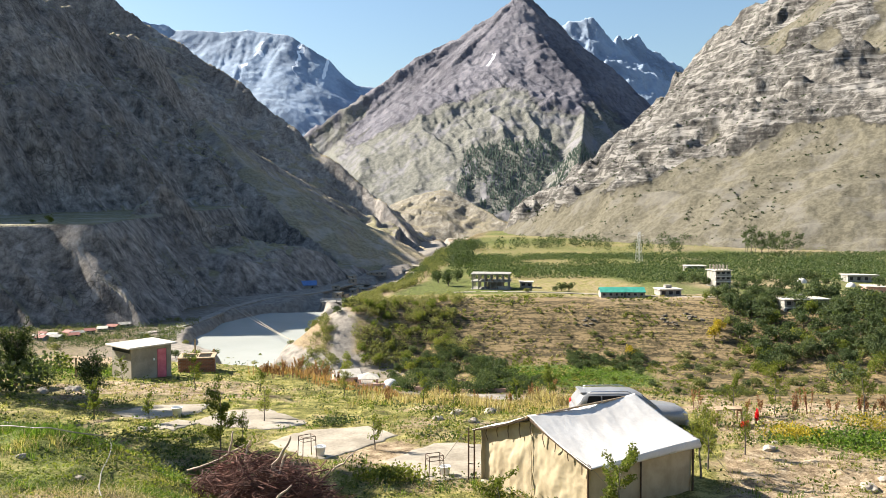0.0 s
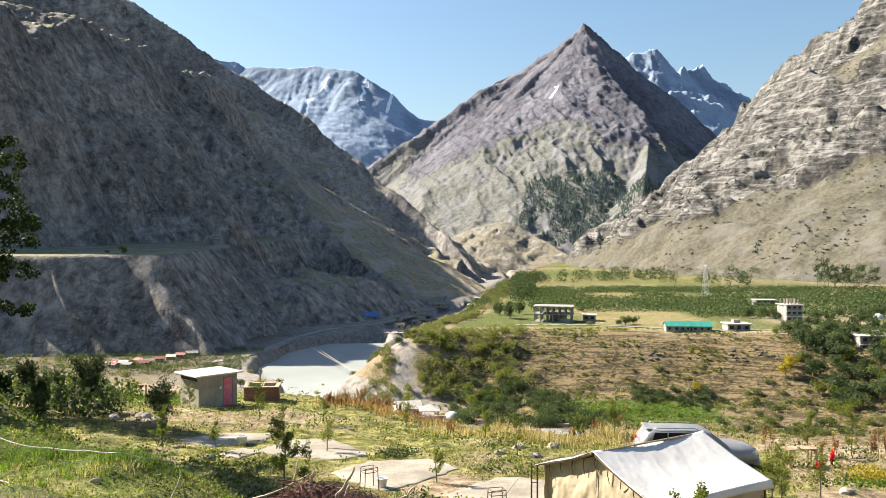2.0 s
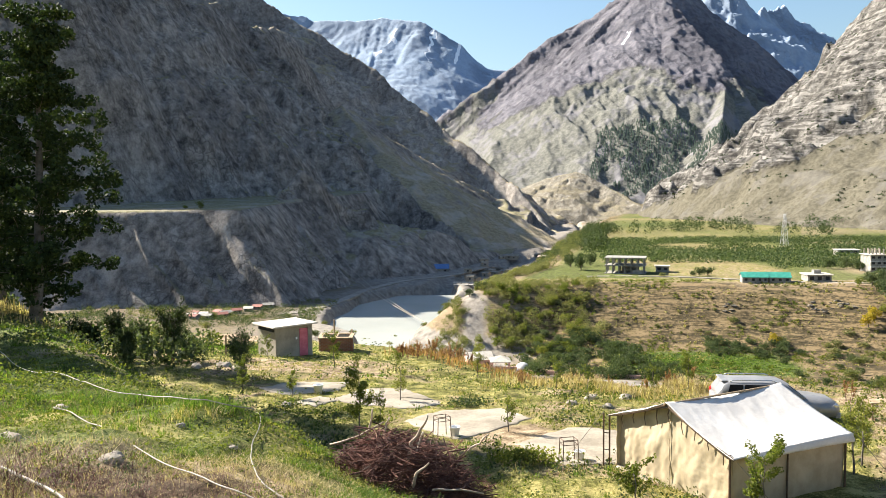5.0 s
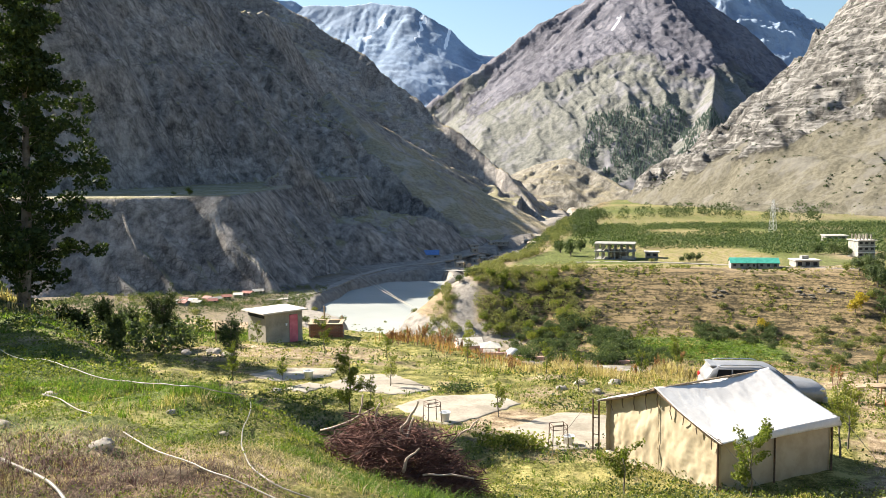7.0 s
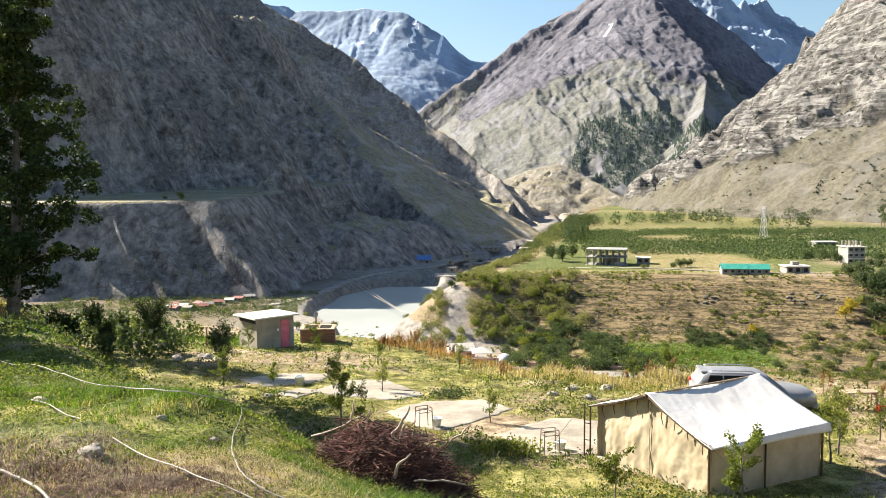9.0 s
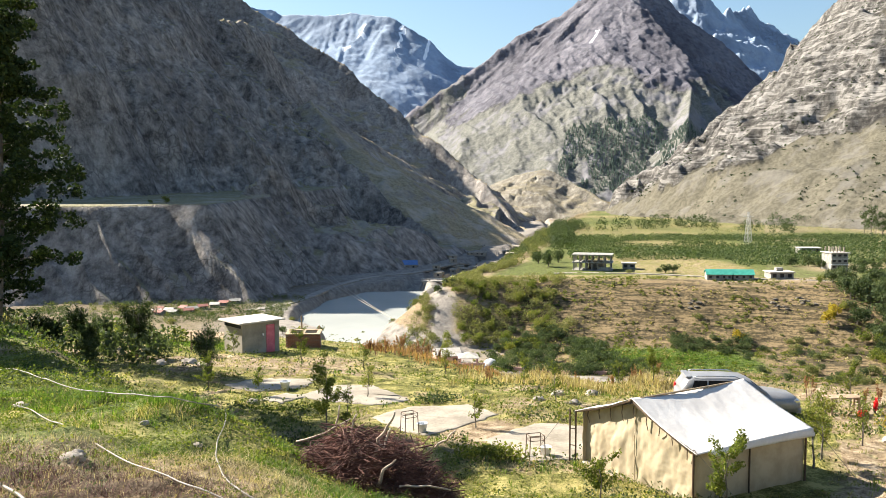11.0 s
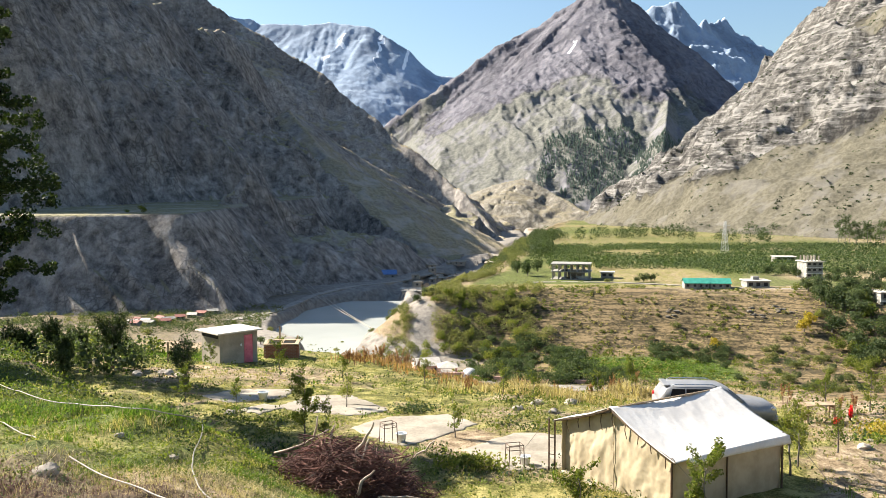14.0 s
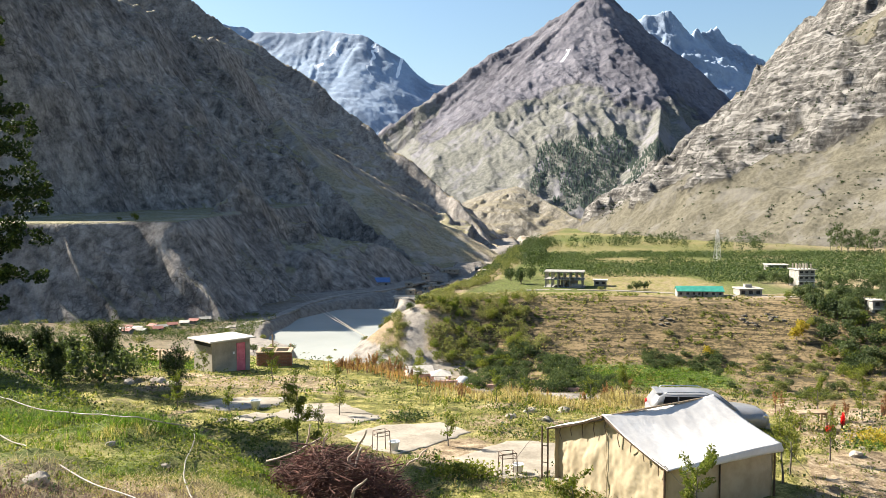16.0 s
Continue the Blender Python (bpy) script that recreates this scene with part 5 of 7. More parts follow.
def brush_pile():
    """Cut fruit-tree prunings heaped on the slope."""
    rng = np.random.default_rng(11)
    cx, cy = -3.0, 14.3
    base = thing("brush_pile", Matrix.Translation((cx, cy, on_ground(cx, cy))), "heap of dark reddish-brown cut branches and twigs", "brush pile")
    b = Build()
    for i in range(2500):
        a = rng.uniform(0, 2 * math.pi)
        q = math.sqrt(rng.random())
        x, y = 1.42 * q * math.cos(a), 1.1 * q * math.sin(a)
        z = rng.random() ** 0.7 * 1.12 * (1 - q ** 2.4) + 0.02
        ground = on_ground(cx + x, cy + y) - on_ground(cx, cy)
        turn, tilt, n = rng.uniform(0, 2 * math.pi), rng.normal(0, 0.3), rng.uniform(0.2, 0.75)
        way = np.array([math.cos(turn), math.sin(turn), tilt - 0.10 * q])
        bend = np.array([rng.normal(0, 0.2), rng.normal(0, 0.2), rng.normal(0, 0.09)]) * n
        c = np.array([x, y, z + ground * 0.8])
        r = 0.004 + 0.012 * rng.random() ** 2
        b.tube([c - way * n * 0.6, c - way * n * 0.25 + bend * 0.9, c + way * n * 0.15 + bend * 0.5, c + way * n * 0.6 - bend * 0.7], r, r * 0.45, 4, caps=False)
    tagged(part("twig", b, TWIG, base, "dark red-brown twigs"), kind="stuff")
    sticks = [((0.05, -0.35, 0.75), (0.12, -0.4, 1.1), (0.35, -0.45, 1.45), (0.42, -0.5, 1.62)), ((0.12, -0.4, 1.05), (0.2, -0.35, 0.9), (0.28, -0.3, 1.25)), ((-0.8, 0.2, 1.0), (-0.72, 0.2, 1.25), (-0.68, 0.15, 1.5)),
              ((-0.45, 0.0, 0.95), (-0.42, 0.05, 1.2), (-0.36, 0.0, 1.38)), ((-1.5, 0.3, 0.75), (-0.9, 0.2, 1.0), (-0.5, 0.2, 1.25)), ((1.0, 0.1, 0.8), (1.2, 0.1, 0.95), (1.35, 0.0, 1.15)),
              ((0.2, -0.9, 0.45), (0.3, -0.95, 0.75), (0.5, -0.9, 0.9)), ((-0.1, -1.1, 0.1), (0.05, -1.15, 0.3), (0.12, -1.1, 0.42)), ((0.55, -0.9, 0.45), (1.0, -0.95, 0.5), (1.35, -0.9, 0.42)), ((-1.9, -0.9, -0.1), (-1.2, -0.8, 0.35), (-0.5, -0.7, 0.75))]
    for k, line in enumerate(sticks):
        pts = [Vector((p[0] * 1.05, p[1] * 1.05, p[2])) for p in line]
        fine = [pts[0]] + [p.lerp(q, t) + Vector(rng.normal(0, 0.012, 3)) for p, q in zip(pts, pts[1:]) for t in (0.33, 0.66, 1.0)]
        part("branch", Build().tube(fine, 0.034 if k in (0, 6, 7) else 0.02, 0.014, 7), BRANCH, base, "peeling pale branch" if k in (0, 6, 7) else "", soft=True)


brush_pile()

# ---- buildings, roads and wires of the valley ----
def window_row(base, face_y, xs, z, w, h, material=DARK):
    for x in xs:
        win = part("window", Build().box(x - w / 2, x + w / 2, face_y - 0.03, face_y + 0.08, z, z + h), material, base, "near-black panel for the darkness in a window opening")
        part("sill", Build().box(x - w / 2 - 0.1, x + w / 2 + 0.1, face_y - 0.15, face_y - 0.035, z - 0.12, z), CONCRETE, win)


def frame_building():
    base = thing("unfinished_building", Matrix.Translation((18.2, 311, -22.1)) @ bearing(-8), "unfinished two-storey concrete frame building with open floors", "building")
    w, d = 13.6, 9.0
    for k, z in enumerate((0.0, 2.9, 5.7)):
        part("floor_slab", Build().box(-w / 2 - 0.5, w / 2 + 0.5, -d / 2 - 0.5, d / 2 + 0.5, z - 0.15, z + 0.16), CONCRETE, base, "pale concrete slab")
    for z in (0.16, 3.06):
        for i in range(7):
            for j in range(3):
                x, y = -w / 2 + 0.2 + i * (w - 0.4) / 6, -d / 2 + 0.2 + j * (d - 0.4) / 2
                part("column", Build().box(x - 0.18, x + 0.18, y - 0.18, y + 0.18, z, z + 2.6), CONCRETE, base)
    part("back_wall", Build().box(-w / 2 + 5, w / 2 - 3, d / 2 - 0.7, d / 2 - 0.5, 0.16, 2.75), CONCRETE, base)
    part("infill_wall", Build().box(w / 2 - 4.0, w / 2 - 0.4, -d / 2 + 0.1, -d / 2 + 0.3, 0.16, 1.3), CONCRETE, base)


frame_building()


def flat_house(x, y, turn, w, d, h, wall, label, storeys=1, z=None, wins=3, name="flat_roofed_house", upstand=False):
    base = thing(name, Matrix.Translation((x, y, (on_ground(x, y) if z is None else z) - 0.2)) @ bearing(turn), label, "house", "houses on the plateau")
    step = h / storeys
    part("wall_block", Build().box(-w / 2, w / 2, -d / 2, d / 2, 0, h), wall, base)
    part("roof", Build().box(-w / 2 - 0.5, w / 2 + 0.5, -d / 2 - 0.6, d / 2 + 0.4, h + 0.004, h + 0.28, chamfer=0.05), SHEET_ROOF, base, "pale flat roof")
    for k in range(storeys):
        window_row(base, -d / 2, [-w / 2 + w * (i + 0.5) / wins for i in range(wins)], k * step + 0.9, min(1.3, w / wins * 0.55), min(1.3, step - 1.3))
        if k:
            part("floor_band", Build().box(-w / 2 - 0.25, w / 2 + 0.25, -d / 2 - 0.5, -d / 2 - 0.005, k * step - 0.1, k * step + 0.12), WHITE, base)
    if upstand:
        part("stair_head", Build().box(-1.0, 1.2, -0.5, 1.5, h + 0.285, h + 1.4), wall, base)
    return base


flat_house(31.6, 314, -5, 4.6, 4, 2.2, CONCRETE, "low grey outbuilding with a flat roof", wins=2, name="outbuilding")
flat_house(77.5, 285, 5, 7.4, 6, 2.5, CONCRETE, "low grey flat-roofed house with a stair head", upstand=True)
flat_house(106, 318, 10, 6.2, 7, 6.2, CONCRETE, "three-storey grey concrete house under construction with bare columns on top", 3, z=-21.8, name="concrete_house")
for i in range(5):
    for j in (0, 1):
        single("brick_column", Build().box(-0.2, 0.2, -0.2, 0.2, 0, 1.9), PLASTER, Matrix.Translation((103.4 + i * 1.3, 315.4 + j * 5 + i * 0.25, -15.55)), "unfinished brown column on the roof slab", "column", "roof columns")
flat_house(113.5, 262, 6, 14.5, 7, 4.9, CONCRETE, "long two-storey dark grey house with a pale roof among trees", 2, z=-25.2, wins=5, name="long_house", upstand=True)
flat_house(149.5, 284, -12, 9, 7, 3.4, PINK_WALL, "single-storey plastered house beside a green field")
flat_house(170, 338, 0, 12, 6, 2.8, CONCRETE, "low stone farmhouse among orchard trees", wins=4)
flat_house(119, 392, 0, 9, 6, 2.6, CONCRETE, "low farmhouse half hidden in the orchard")


def gable_house(x, y, z, turn, w, d, h, rise, wall, roof, label, name="house", group="", wins=2):
    base = thing(name, Matrix.Translation((x, y, z)) @ bearing(turn), label, "house", group)
    part("wall_block", Build().box(-w / 2, w / 2, -d / 2, d / 2, -0.5, h), wall, base)
    for s in (-1, 1):
        part("gable", Build().loft([[(s * (w / 2 - 0.2), -d / 2, h + 0.003), (s * (w / 2 - 0.2), d / 2, h + 0.003), (s * (w / 2 - 0.2), 0, h + rise)], [(s * w / 2, -d / 2, h + 0.003), (s * w / 2, d / 2, h + 0.003), (s * w / 2, 0, h + rise)]]), wall, base)
        y0, y1 = s * (d / 2 + 0.4), 0.0
        z0, z1 = h - 0.15, h + rise + 0.12
        part("roof_slope", Build().loft([[(-w / 2 - 0.3, y0, z0), (w / 2 + 0.3, y0, z0), (w / 2 + 0.3, y0, z0 + 0.1), (-w / 2 - 0.3, y0, z0 + 0.1)], [(-w / 2 - 0.3, y1, z1), (w / 2 + 0.3, y1, z1), (w / 2 + 0.3, y1, z1 + 0.1), (-w / 2 - 0.3, y1, z1 + 0.1)]]), roof, base)
    window_row(base, -d / 2, [-w / 2 + w * (i + 0.5) / wins for i in range(wins)], 0.7, min(1.0, w / wins * 0.4), h * 0.4)
    return base


for x, w in ((55.6, 4.4), (59.6, 3.4), (65.0, 6.4)):
    gable_house(x, 281.5, -22.0, -3, w, 6, 1.9, 1.2, CONCRETE, GREEN_ROOF, "grey block cottage with a bright green sheet roof", "cottage", "green-roofed cottages", 2 if w < 5 else 3)
for x, y, s in ((143.5, 331, 1.8), (156, 316, 1.6)):
    single("dome_tent", Build().lathe([(2.1, -0.3), (2.0, 0.5), (1.7, 1.2), (1.1, 1.75), (0.4, 2.0), (0.0, 2.1)], 14), FLY, Matrix.Translation((x, y, on_ground(x, y))) @ Matrix.Scale(s / 1.8, 4), "white dome tent among the orchards", "tent", "dome tents", soft=True)

# the riverside camp below the terrace
gable_house(-25.2, 214, on_ground(-25, 214), 20, 6.5, 6, 2.4, 1.3, PINK_WALL, SHEET_ROOF, "pink plastered cabin with a pale roof below the terrace", "cabin", "riverside cabins")


def pavilion(x, y, w, h):
    base = thing("pavilion", set_down(x, y, 8), "small open pavilion with a white pyramid roof", "pavilion", "pavilions")
    for sx in (-1, 1):
        for sy in (-1, 1):
            part("pillar", Build().box(sx * w * 0.42 - 0.15, sx * w * 0.42 + 0.15, sy * w * 0.42 - 0.15, sy * w * 0.42 + 0.15, -0.4, h), PINK_WALL, base)
    part("low_wall", Build().box(-w * 0.38, w * 0.38, -w * 0.45, -w * 0.39, -0.3, 0.9), PINK_WALL, base)
    part("roof", Build().loft([[(-w / 2, -w / 2, h), (w / 2, -w / 2, h), (w / 2, w / 2, h), (-w / 2, w / 2, h)], [(-w / 2, -w / 2, h + 0.15), (w / 2, -w / 2, h + 0.15), (w / 2, w / 2, h + 0.15), (-w / 2, w / 2, h + 0.15)], [(-0.1, -0.1, h + 1.3), (0.1, -0.1, h + 1.3), (0.1, 0.1, h + 1.3), (-0.1, 0.1, h + 1.3)]]), SHEET_ROOF, base, "white sheet roof")


pavilion(-18.8, 207, 5.2, 2.3)
single("dome_tent", Build().lathe([(2.1, -0.3), (2.0, 0.5), (1.7, 1.2), (1.1, 1.75), (0.4, 2.0), (0.0, 2.1)], 14), FLY, set_down(-13.0, 205), "white dome tent beside the pavilion", "tent", "dome tents", soft=True)

for x, y, turn, half in ((-17, 203.5, 12, 5.5), (-7, 199, -6, 4.5), (3, 197, 5, 6.0), (12, 195.5, -4, 4.0)):
    single("garden_wall", Build().box(-half, half, -0.18, 0.18, -0.5, 0.95, chamfer=0.03), PINK_WALL, set_down(x, y, turn), "low pink plastered wall round the riverside camp", "wall", "camp walls")

# roofs of the hamlet on the near river bank
rng = random.Random(4)
for i, (x, y) in enumerate(((-147, 303), (-142, 300), (-138.6, 306), (-135, 304), (-132.5, 309), (-130, 315), (-141, 290), (-137, 292), (-134, 298), (-145, 295), (-128, 320), (-126, 326))):
    roof = (RED_ROOF, SHEET_ROOF, RED_ROOF, CONCRETE)[i % 4]
    gable_house(x, y, on_ground(x, y), rng.uniform(-30, 50), rng.uniform(3, 4.4), 3, 1.4, 0.5, CONCRETE, roof, "small stone house with a %s roof by the river" % ("rusty red sheet", "pale sheet", "rusty red sheet", "grey slab")[i % 4], "village_house", "hamlet houses")
# stone huts of the village upstream
for i in range(44):
    x, y = rng.uniform(-62, -14), rng.uniform(425, 590)
    if x > -0.03 * y:
        continue
    gable_house(x, y, on_ground(x, y), rng.uniform(-40, 40), rng.uniform(3, 6), 4, rng.uniform(1.4, 2.4), 0.4, SAND if i % 3 else STONE, SLAB, "small pale stone hut with an earth roof", "stone_hut", "huts upstream", 1)
gable_house(-78.5, 482, -39.5, 10, 9, 7, 2.4, 2.2, CONCRETE, BLUE_ROOF, "house with a bright blue sheet roof in the mountain's shade", "blue_roofed_house")
gable_house(-8, 470, -36, 20, 7, 5, 2.2, 1.4, CONCRETE, GREEN_ROOF, "house with a green sheet roof by the river", "green_roofed_house")


def lattice_tower(x, y, h):
    base = thing("power_pylon", set_down(x, y, 20), "tall steel lattice power pylon standing in the orchard", "pylon")
    foot, head = 1.5, 0.4
    def corner(k, z):
        s = foot + (head - foot) * z / h
        return ((-s, s, s, -s)[k], (-s, -s, s, s)[k], z)
    for k in range(4):
        part("leg", Build().tube([corner(k, -0.5), corner(k, h)], 0.08, 0.06, 4), STEEL, base)
        for i in range(7):
            a, b = h * i / 7, h * (i + 1) / 7
            part("brace", Build().tube([corner(k, a), corner((k + 1) % 4, b)], 0.032, 0.032, 4), STEEL, base)
            part("brace", Build().tube([corner((k + 1) % 4, a), corner(k, b)], 0.032, 0.032, 4), STEEL, base)
    for z in (h * 0.72, h * 0.86):
        part("cross_arm", Build().tube([(-3.0, 0, z + 0.2), (0, 0, z), (3.0, 0, z + 0.2)], 0.09, 0.09, 4), STEEL, base)


lattice_tower(105, 444, 17)

# cables over the river, from the far slope to a post on the near bank
post = (-52.6, 290.0)
single("cable_post", Build().tube([(0, 0, -1), (0, 0, 7.0)], 0.22, 0.16, 8), TIMBER, set_down(*post), "wooden mast that holds the river cables", "post")
top = on_ground(*post) + 6.6
for dx in (-0.9, 0.9):
    single("river_cable", Build().tube(sag((-124.7 + dx * 3, 432, -30.5), (post[0] + dx * 0.1, post[1], top), 16, 2.0), 0.10, 0.08, 5), STONE, Matrix(), "pale cable slung across the river", "cable", "river cables")


def ribbon(name, line, width, height, material, label, category, lift=0.25):
    """A road that follows the land along a line."""
    pts = []
    for (ax, ay), (bx, by) in zip(line, line[1:]):
        n = max(2, int(math.hypot(bx - ax, by - ay) / 4))
        pts += [(ax + (bx - ax) * i / n, ay + (by - ay) * i / n) for i in range(n)]
    xy = np.array(pts + [line[-1]], float)
    for _ in range(8):
        xy[1:-1] = (xy[:-2] + 2 * xy[1:-1] + xy[2:]) / 4
    way = np.gradient(xy, axis=0)
    way /= np.linalg.norm(way, axis=1)[:, None]
    nrm = np.stack([-way[:, 1], way[:, 0]], -1)
    rings = []
    a, b = xy - nrm * width / 2, xy + nrm * width / 2
    za, zb = height(a[:, 0], a[:, 1]), height(b[:, 0], b[:, 1])
    z = np.maximum(np.maximum(za, zb), height(xy[:, 0], xy[:, 1])) + lift
    for _ in range(25):
        z[1:-1] = (z[:-2] + 2 * z[1:-1] + z[2:]) / 4
    for i in range(len(xy)):
        rings.append([(*a[i], z[i] - 0.8), (*b[i], z[i] - 0.8), (*b[i], z[i]), (*a[i], z[i])])
    return single(name, Build().loft(rings), material, Matrix(), label, category, kind="structure")


def land(x, y):
    return np.maximum(ground_height(x, y), near_mountain(x, y))


ROAD = worn("dusty_road", (0.20, 0.18, 0.15), (0.32, 0.29, 0.25), 0.2, 0.95)
edge_line = [(-112, 306), (-104, 325), (-101, 350), (-100, 385), (-92, 425), (-68, 455), (-48, 537)]
ribbon("road", edge_line, 4.0, land, ROAD, "dusty valley road along the foot of the mountain", "road")
ribbon("plateau_track", [(4, 296), (20, 298), (40, 296), (56, 287), (80, 280), (92, 277)], 2.2, ground_height, ROAD, "pale track along the plateau's rim", "track", 0.12)


def bridge():
    base = thing("bridge", Matrix.Translation((-47, 412, -38.6)) @ bearing(2), "low road bridge with railings in the mountain's shade", "bridge")
    part("deck", Build().box(-14, 14, -2, 2, -0.5, 0), CONCRETE, base)
    for s in (-1, 1):
        part("railing", Build().tube([(-14, s * 1.9, 1.0), (14, s * 1.9, 1.0)], 0.1, 0.1, 5), WHITE, base)
        for k in range(8):
            part("rail_post", Build().box(-13.8 + k * 3.9, -13.6 + k * 3.9, s * 1.9 - 0.08, s * 1.9 + 0.08, 0, 1.0), CONCRETE, base)
    for x in (-12, 12):
        part("pier", Build().box(x - 1, x + 1, -2.2, 2.2, -6, -0.505), STONE, base)


bridge()

# ---- trees, bushes and grass ----
def limb(rng, start, way, length, bend=0.2, n=4):
    pts, p, w = [Vector(start)], Vector(start), Vector(way).normalized()
    for _ in range(n):
        w = (w + Vector(rng.normal(0, bend, 3))).normalized()
        p = p + w * (length / n)
        pts.append(p.copy())
    return pts


def poplar(x, y, h, seed, spread, leaves, label, lean=(0.05, 0.02), size=0.15, lowest=0.10):
    rng = np.random.default_rng(seed)
    base = thing("poplar_tree", set_down(x, y), label, "tree", "poplars")
    axis = [Vector((h * lean[0] * t + 0.10 * math.sin(5 * t), h * lean[1] * t, -0.3 + (h + 0.2) * t)) for t in np.linspace(0, 1, 14)]
    part("trunk", Build().tube(axis, h * 0.021, 0.02, 10), BARK, base, soft=True)
    tips, wood = [], Build()
    for k in range(78):
        t = lowest + (0.98 - lowest) * k / 78
        p = axis[0].lerp(axis[-1], t)
        i = min(int(t * 13), 12)
        p = axis[i].lerp(axis[i + 1], t * 13 - i)
        a = k * 2.4 + rng.normal(0, 0.3)
        up = (t - lowest) / (1 - lowest)
        reach = spread * min(0.6 + 2.2 * up, 1.12 - 0.86 * up) * rng.uniform(0.6, 1.2)
        pts = limb(rng, p, (math.cos(a), math.sin(a), rng.uniform(0.1, 0.7)), reach, 0.16)
        wood.tube(pts, 0.035 * (1.2 - t), 0.008, 5, caps=False)
        for q in pts[1:]:
            tips += [q + Vector(rng.normal(0, 0.18, 3)) for _ in range(2)]
        tips.append(pts[-1] - Vector((0, 0, 0.1)))
    tagged(part("limb", wood, BARK, base), kind="stuff")
    per = max(4, leaves // len(tips))
    pts = np.concatenate([cluster(rng, tuple(q), (0.34, 0.34, 0.24), per) for q in tips])
    me = raw_mesh("crown", leaf_quads(pts, size, rng, 0.5, 0.75), (len(pts), 4), LEAF_POPLAR)
    part("crown", me, LEAF_POPLAR, base, "dark green fluttering leaves")


poplar(-23.2, 32.4, 13.4, 3, 3.9, 36000, "tall dark green poplar with a leaning trunk on the bank", (0.055, 0.02), 0.16, 0.06)
# out of view, placed where the shade on the lawn implies more trees
poplar(-27.8, 27.6, 12.5, 5, 3.2, 30000, "leafy poplar out of view, shading the top of the lawn", (0.02, 0.0))
poplar(-27.6, 33.6, 12.0, 4, 2.8, 26000, "leafy poplar standing close behind its taller neighbour", (0.02, 0.0))


# mostly hidden poplar, added to lay a band of shadow over the pitches
poplar(-33.5, 43.8, 15.5, 6, 2.9, 22000, "tall poplar added behind the other poplars for its long shadow", (0.03, 0.0))


def small_tree(name, x, y, h, seed, leaves, material, label, group, width=0.3, size=0.07, stems=1, lift=-0.05, category="sapling"):
    """A young fruit tree: thin stem, upright shoots and sparse leaves."""
    rng = np.random.default_rng(seed)
    base = thing(name, set_down(x, y, 0, lift), label, category, group)
    pts_all, shoots = [], []
    for s in range(stems):
        top = Vector((rng.normal(0, 0.05) * h, rng.normal(0, 0.05) * h, h * 0.8))
        foot = Vector((rng.normal(0, 0.04) * (stems > 1), rng.normal(0, 0.04) * (stems > 1), -0.1))
        line = [foot.lerp(top, t) + Vector((rng.normal(0, 0.012), rng.normal(0, 0.012), 0)) * h for t in np.linspace(0, 1, 6)]
        part("stem", Build().tube(line, 0.012 * h + 0.006, 0.006, 6), BARK, base)
        for k in range(int(7 + 3 * h)):
            t = rng.uniform(0.3, 1.0)
            p = foot.lerp(top, t)
            a = rng.uniform(0, 2 * math.pi)
            pts = limb(rng, p, (math.cos(a), math.sin(a), rng.uniform(0.5, 1.6)), h * width * rng.uniform(0.5, 1.2), 0.18)
            shoots.append(Build().tube(pts, 0.008, 0.003, 4, caps=False))
            pts_all += [pts[i].lerp(pts[i + 1], u) for i in range(1, 4) for u in (0.2, 0.5, 0.8)]
    twig = Build()
    for b in shoots:
        twig.add(b.v, b.f)
    tagged(part("shoot", twig, BARK, base), kind="stuff")
    per = max(3, int(1.7 * leaves) // len(pts_all))
    pts = np.concatenate([cluster(rng, tuple(q), (0.05 + 0.03 * h,) * 3, per) for q in pts_all])
    part("crown", raw_mesh("crown", leaf_quads(pts, size, rng, 0.2, 0.5), (len(pts), 4), material), material, base)
    return base


for i, (x, y, h, n, st, w) in enumerate(((-2.3, 28.0, 1.75, 420, 1, 0.25), (0.5, 32.7, 1.75, 420, 1, 0.25), (-7.1, 32.6, 1.7, 380, 1, 0.3), (-7.35, 27.0, 2.6, 2200, 5, 0.36), (-6.6, 26.6, 1.7, 500, 3, 0.3), (-12.7, 42.1, 2.3, 800, 2, 0.32),
                                         (-14.0, 32.9, 1.9, 700, 3, 0.3), (10.0, 27.0, 2.0, 420, 1, 0.25), (7.75, 24.6, 2.5, 1300, 3, 0.28), (8.2, 25.3, 2.2, 700, 3, 0.3), (-11.6, 32.3, 1.3, 320, 2, 0.3), (-4.9, 41.0, 1.6, 420, 1, 0.3),
                                         (4.84, 36.8, 1.9, 700, 2, 0.3), (4.15, 19.3, 1.85, 1500, 6, 0.48), (1.4, 20.2, 1.5, 900, 5, 0.45), (-0.9, 35.8, 1.6, 420, 1, 0.3), (-9.0, 40.6, 1.5, 380, 2, 0.3), (13.6, 33.6, 2.0, 700, 2, 0.3),
                                         (12.0, 33.8, 1.9, 700, 2, 0.35), (17.5, 34.0, 2.6, 1000, 3, 0.35), (-17.0, 43.6, 1.4, 500, 2, 0.35), (3.4, 37.8, 1.5, 500, 3, 0.4))):
    small_tree("fruit_sapling", x, y, h, 40 + i, n, LEAF_SAPLING, "young fruit tree with thin stem and sparse green leaves" if st == 1 else "bushy young fruit tree with several green shoots", "fruit saplings", w)
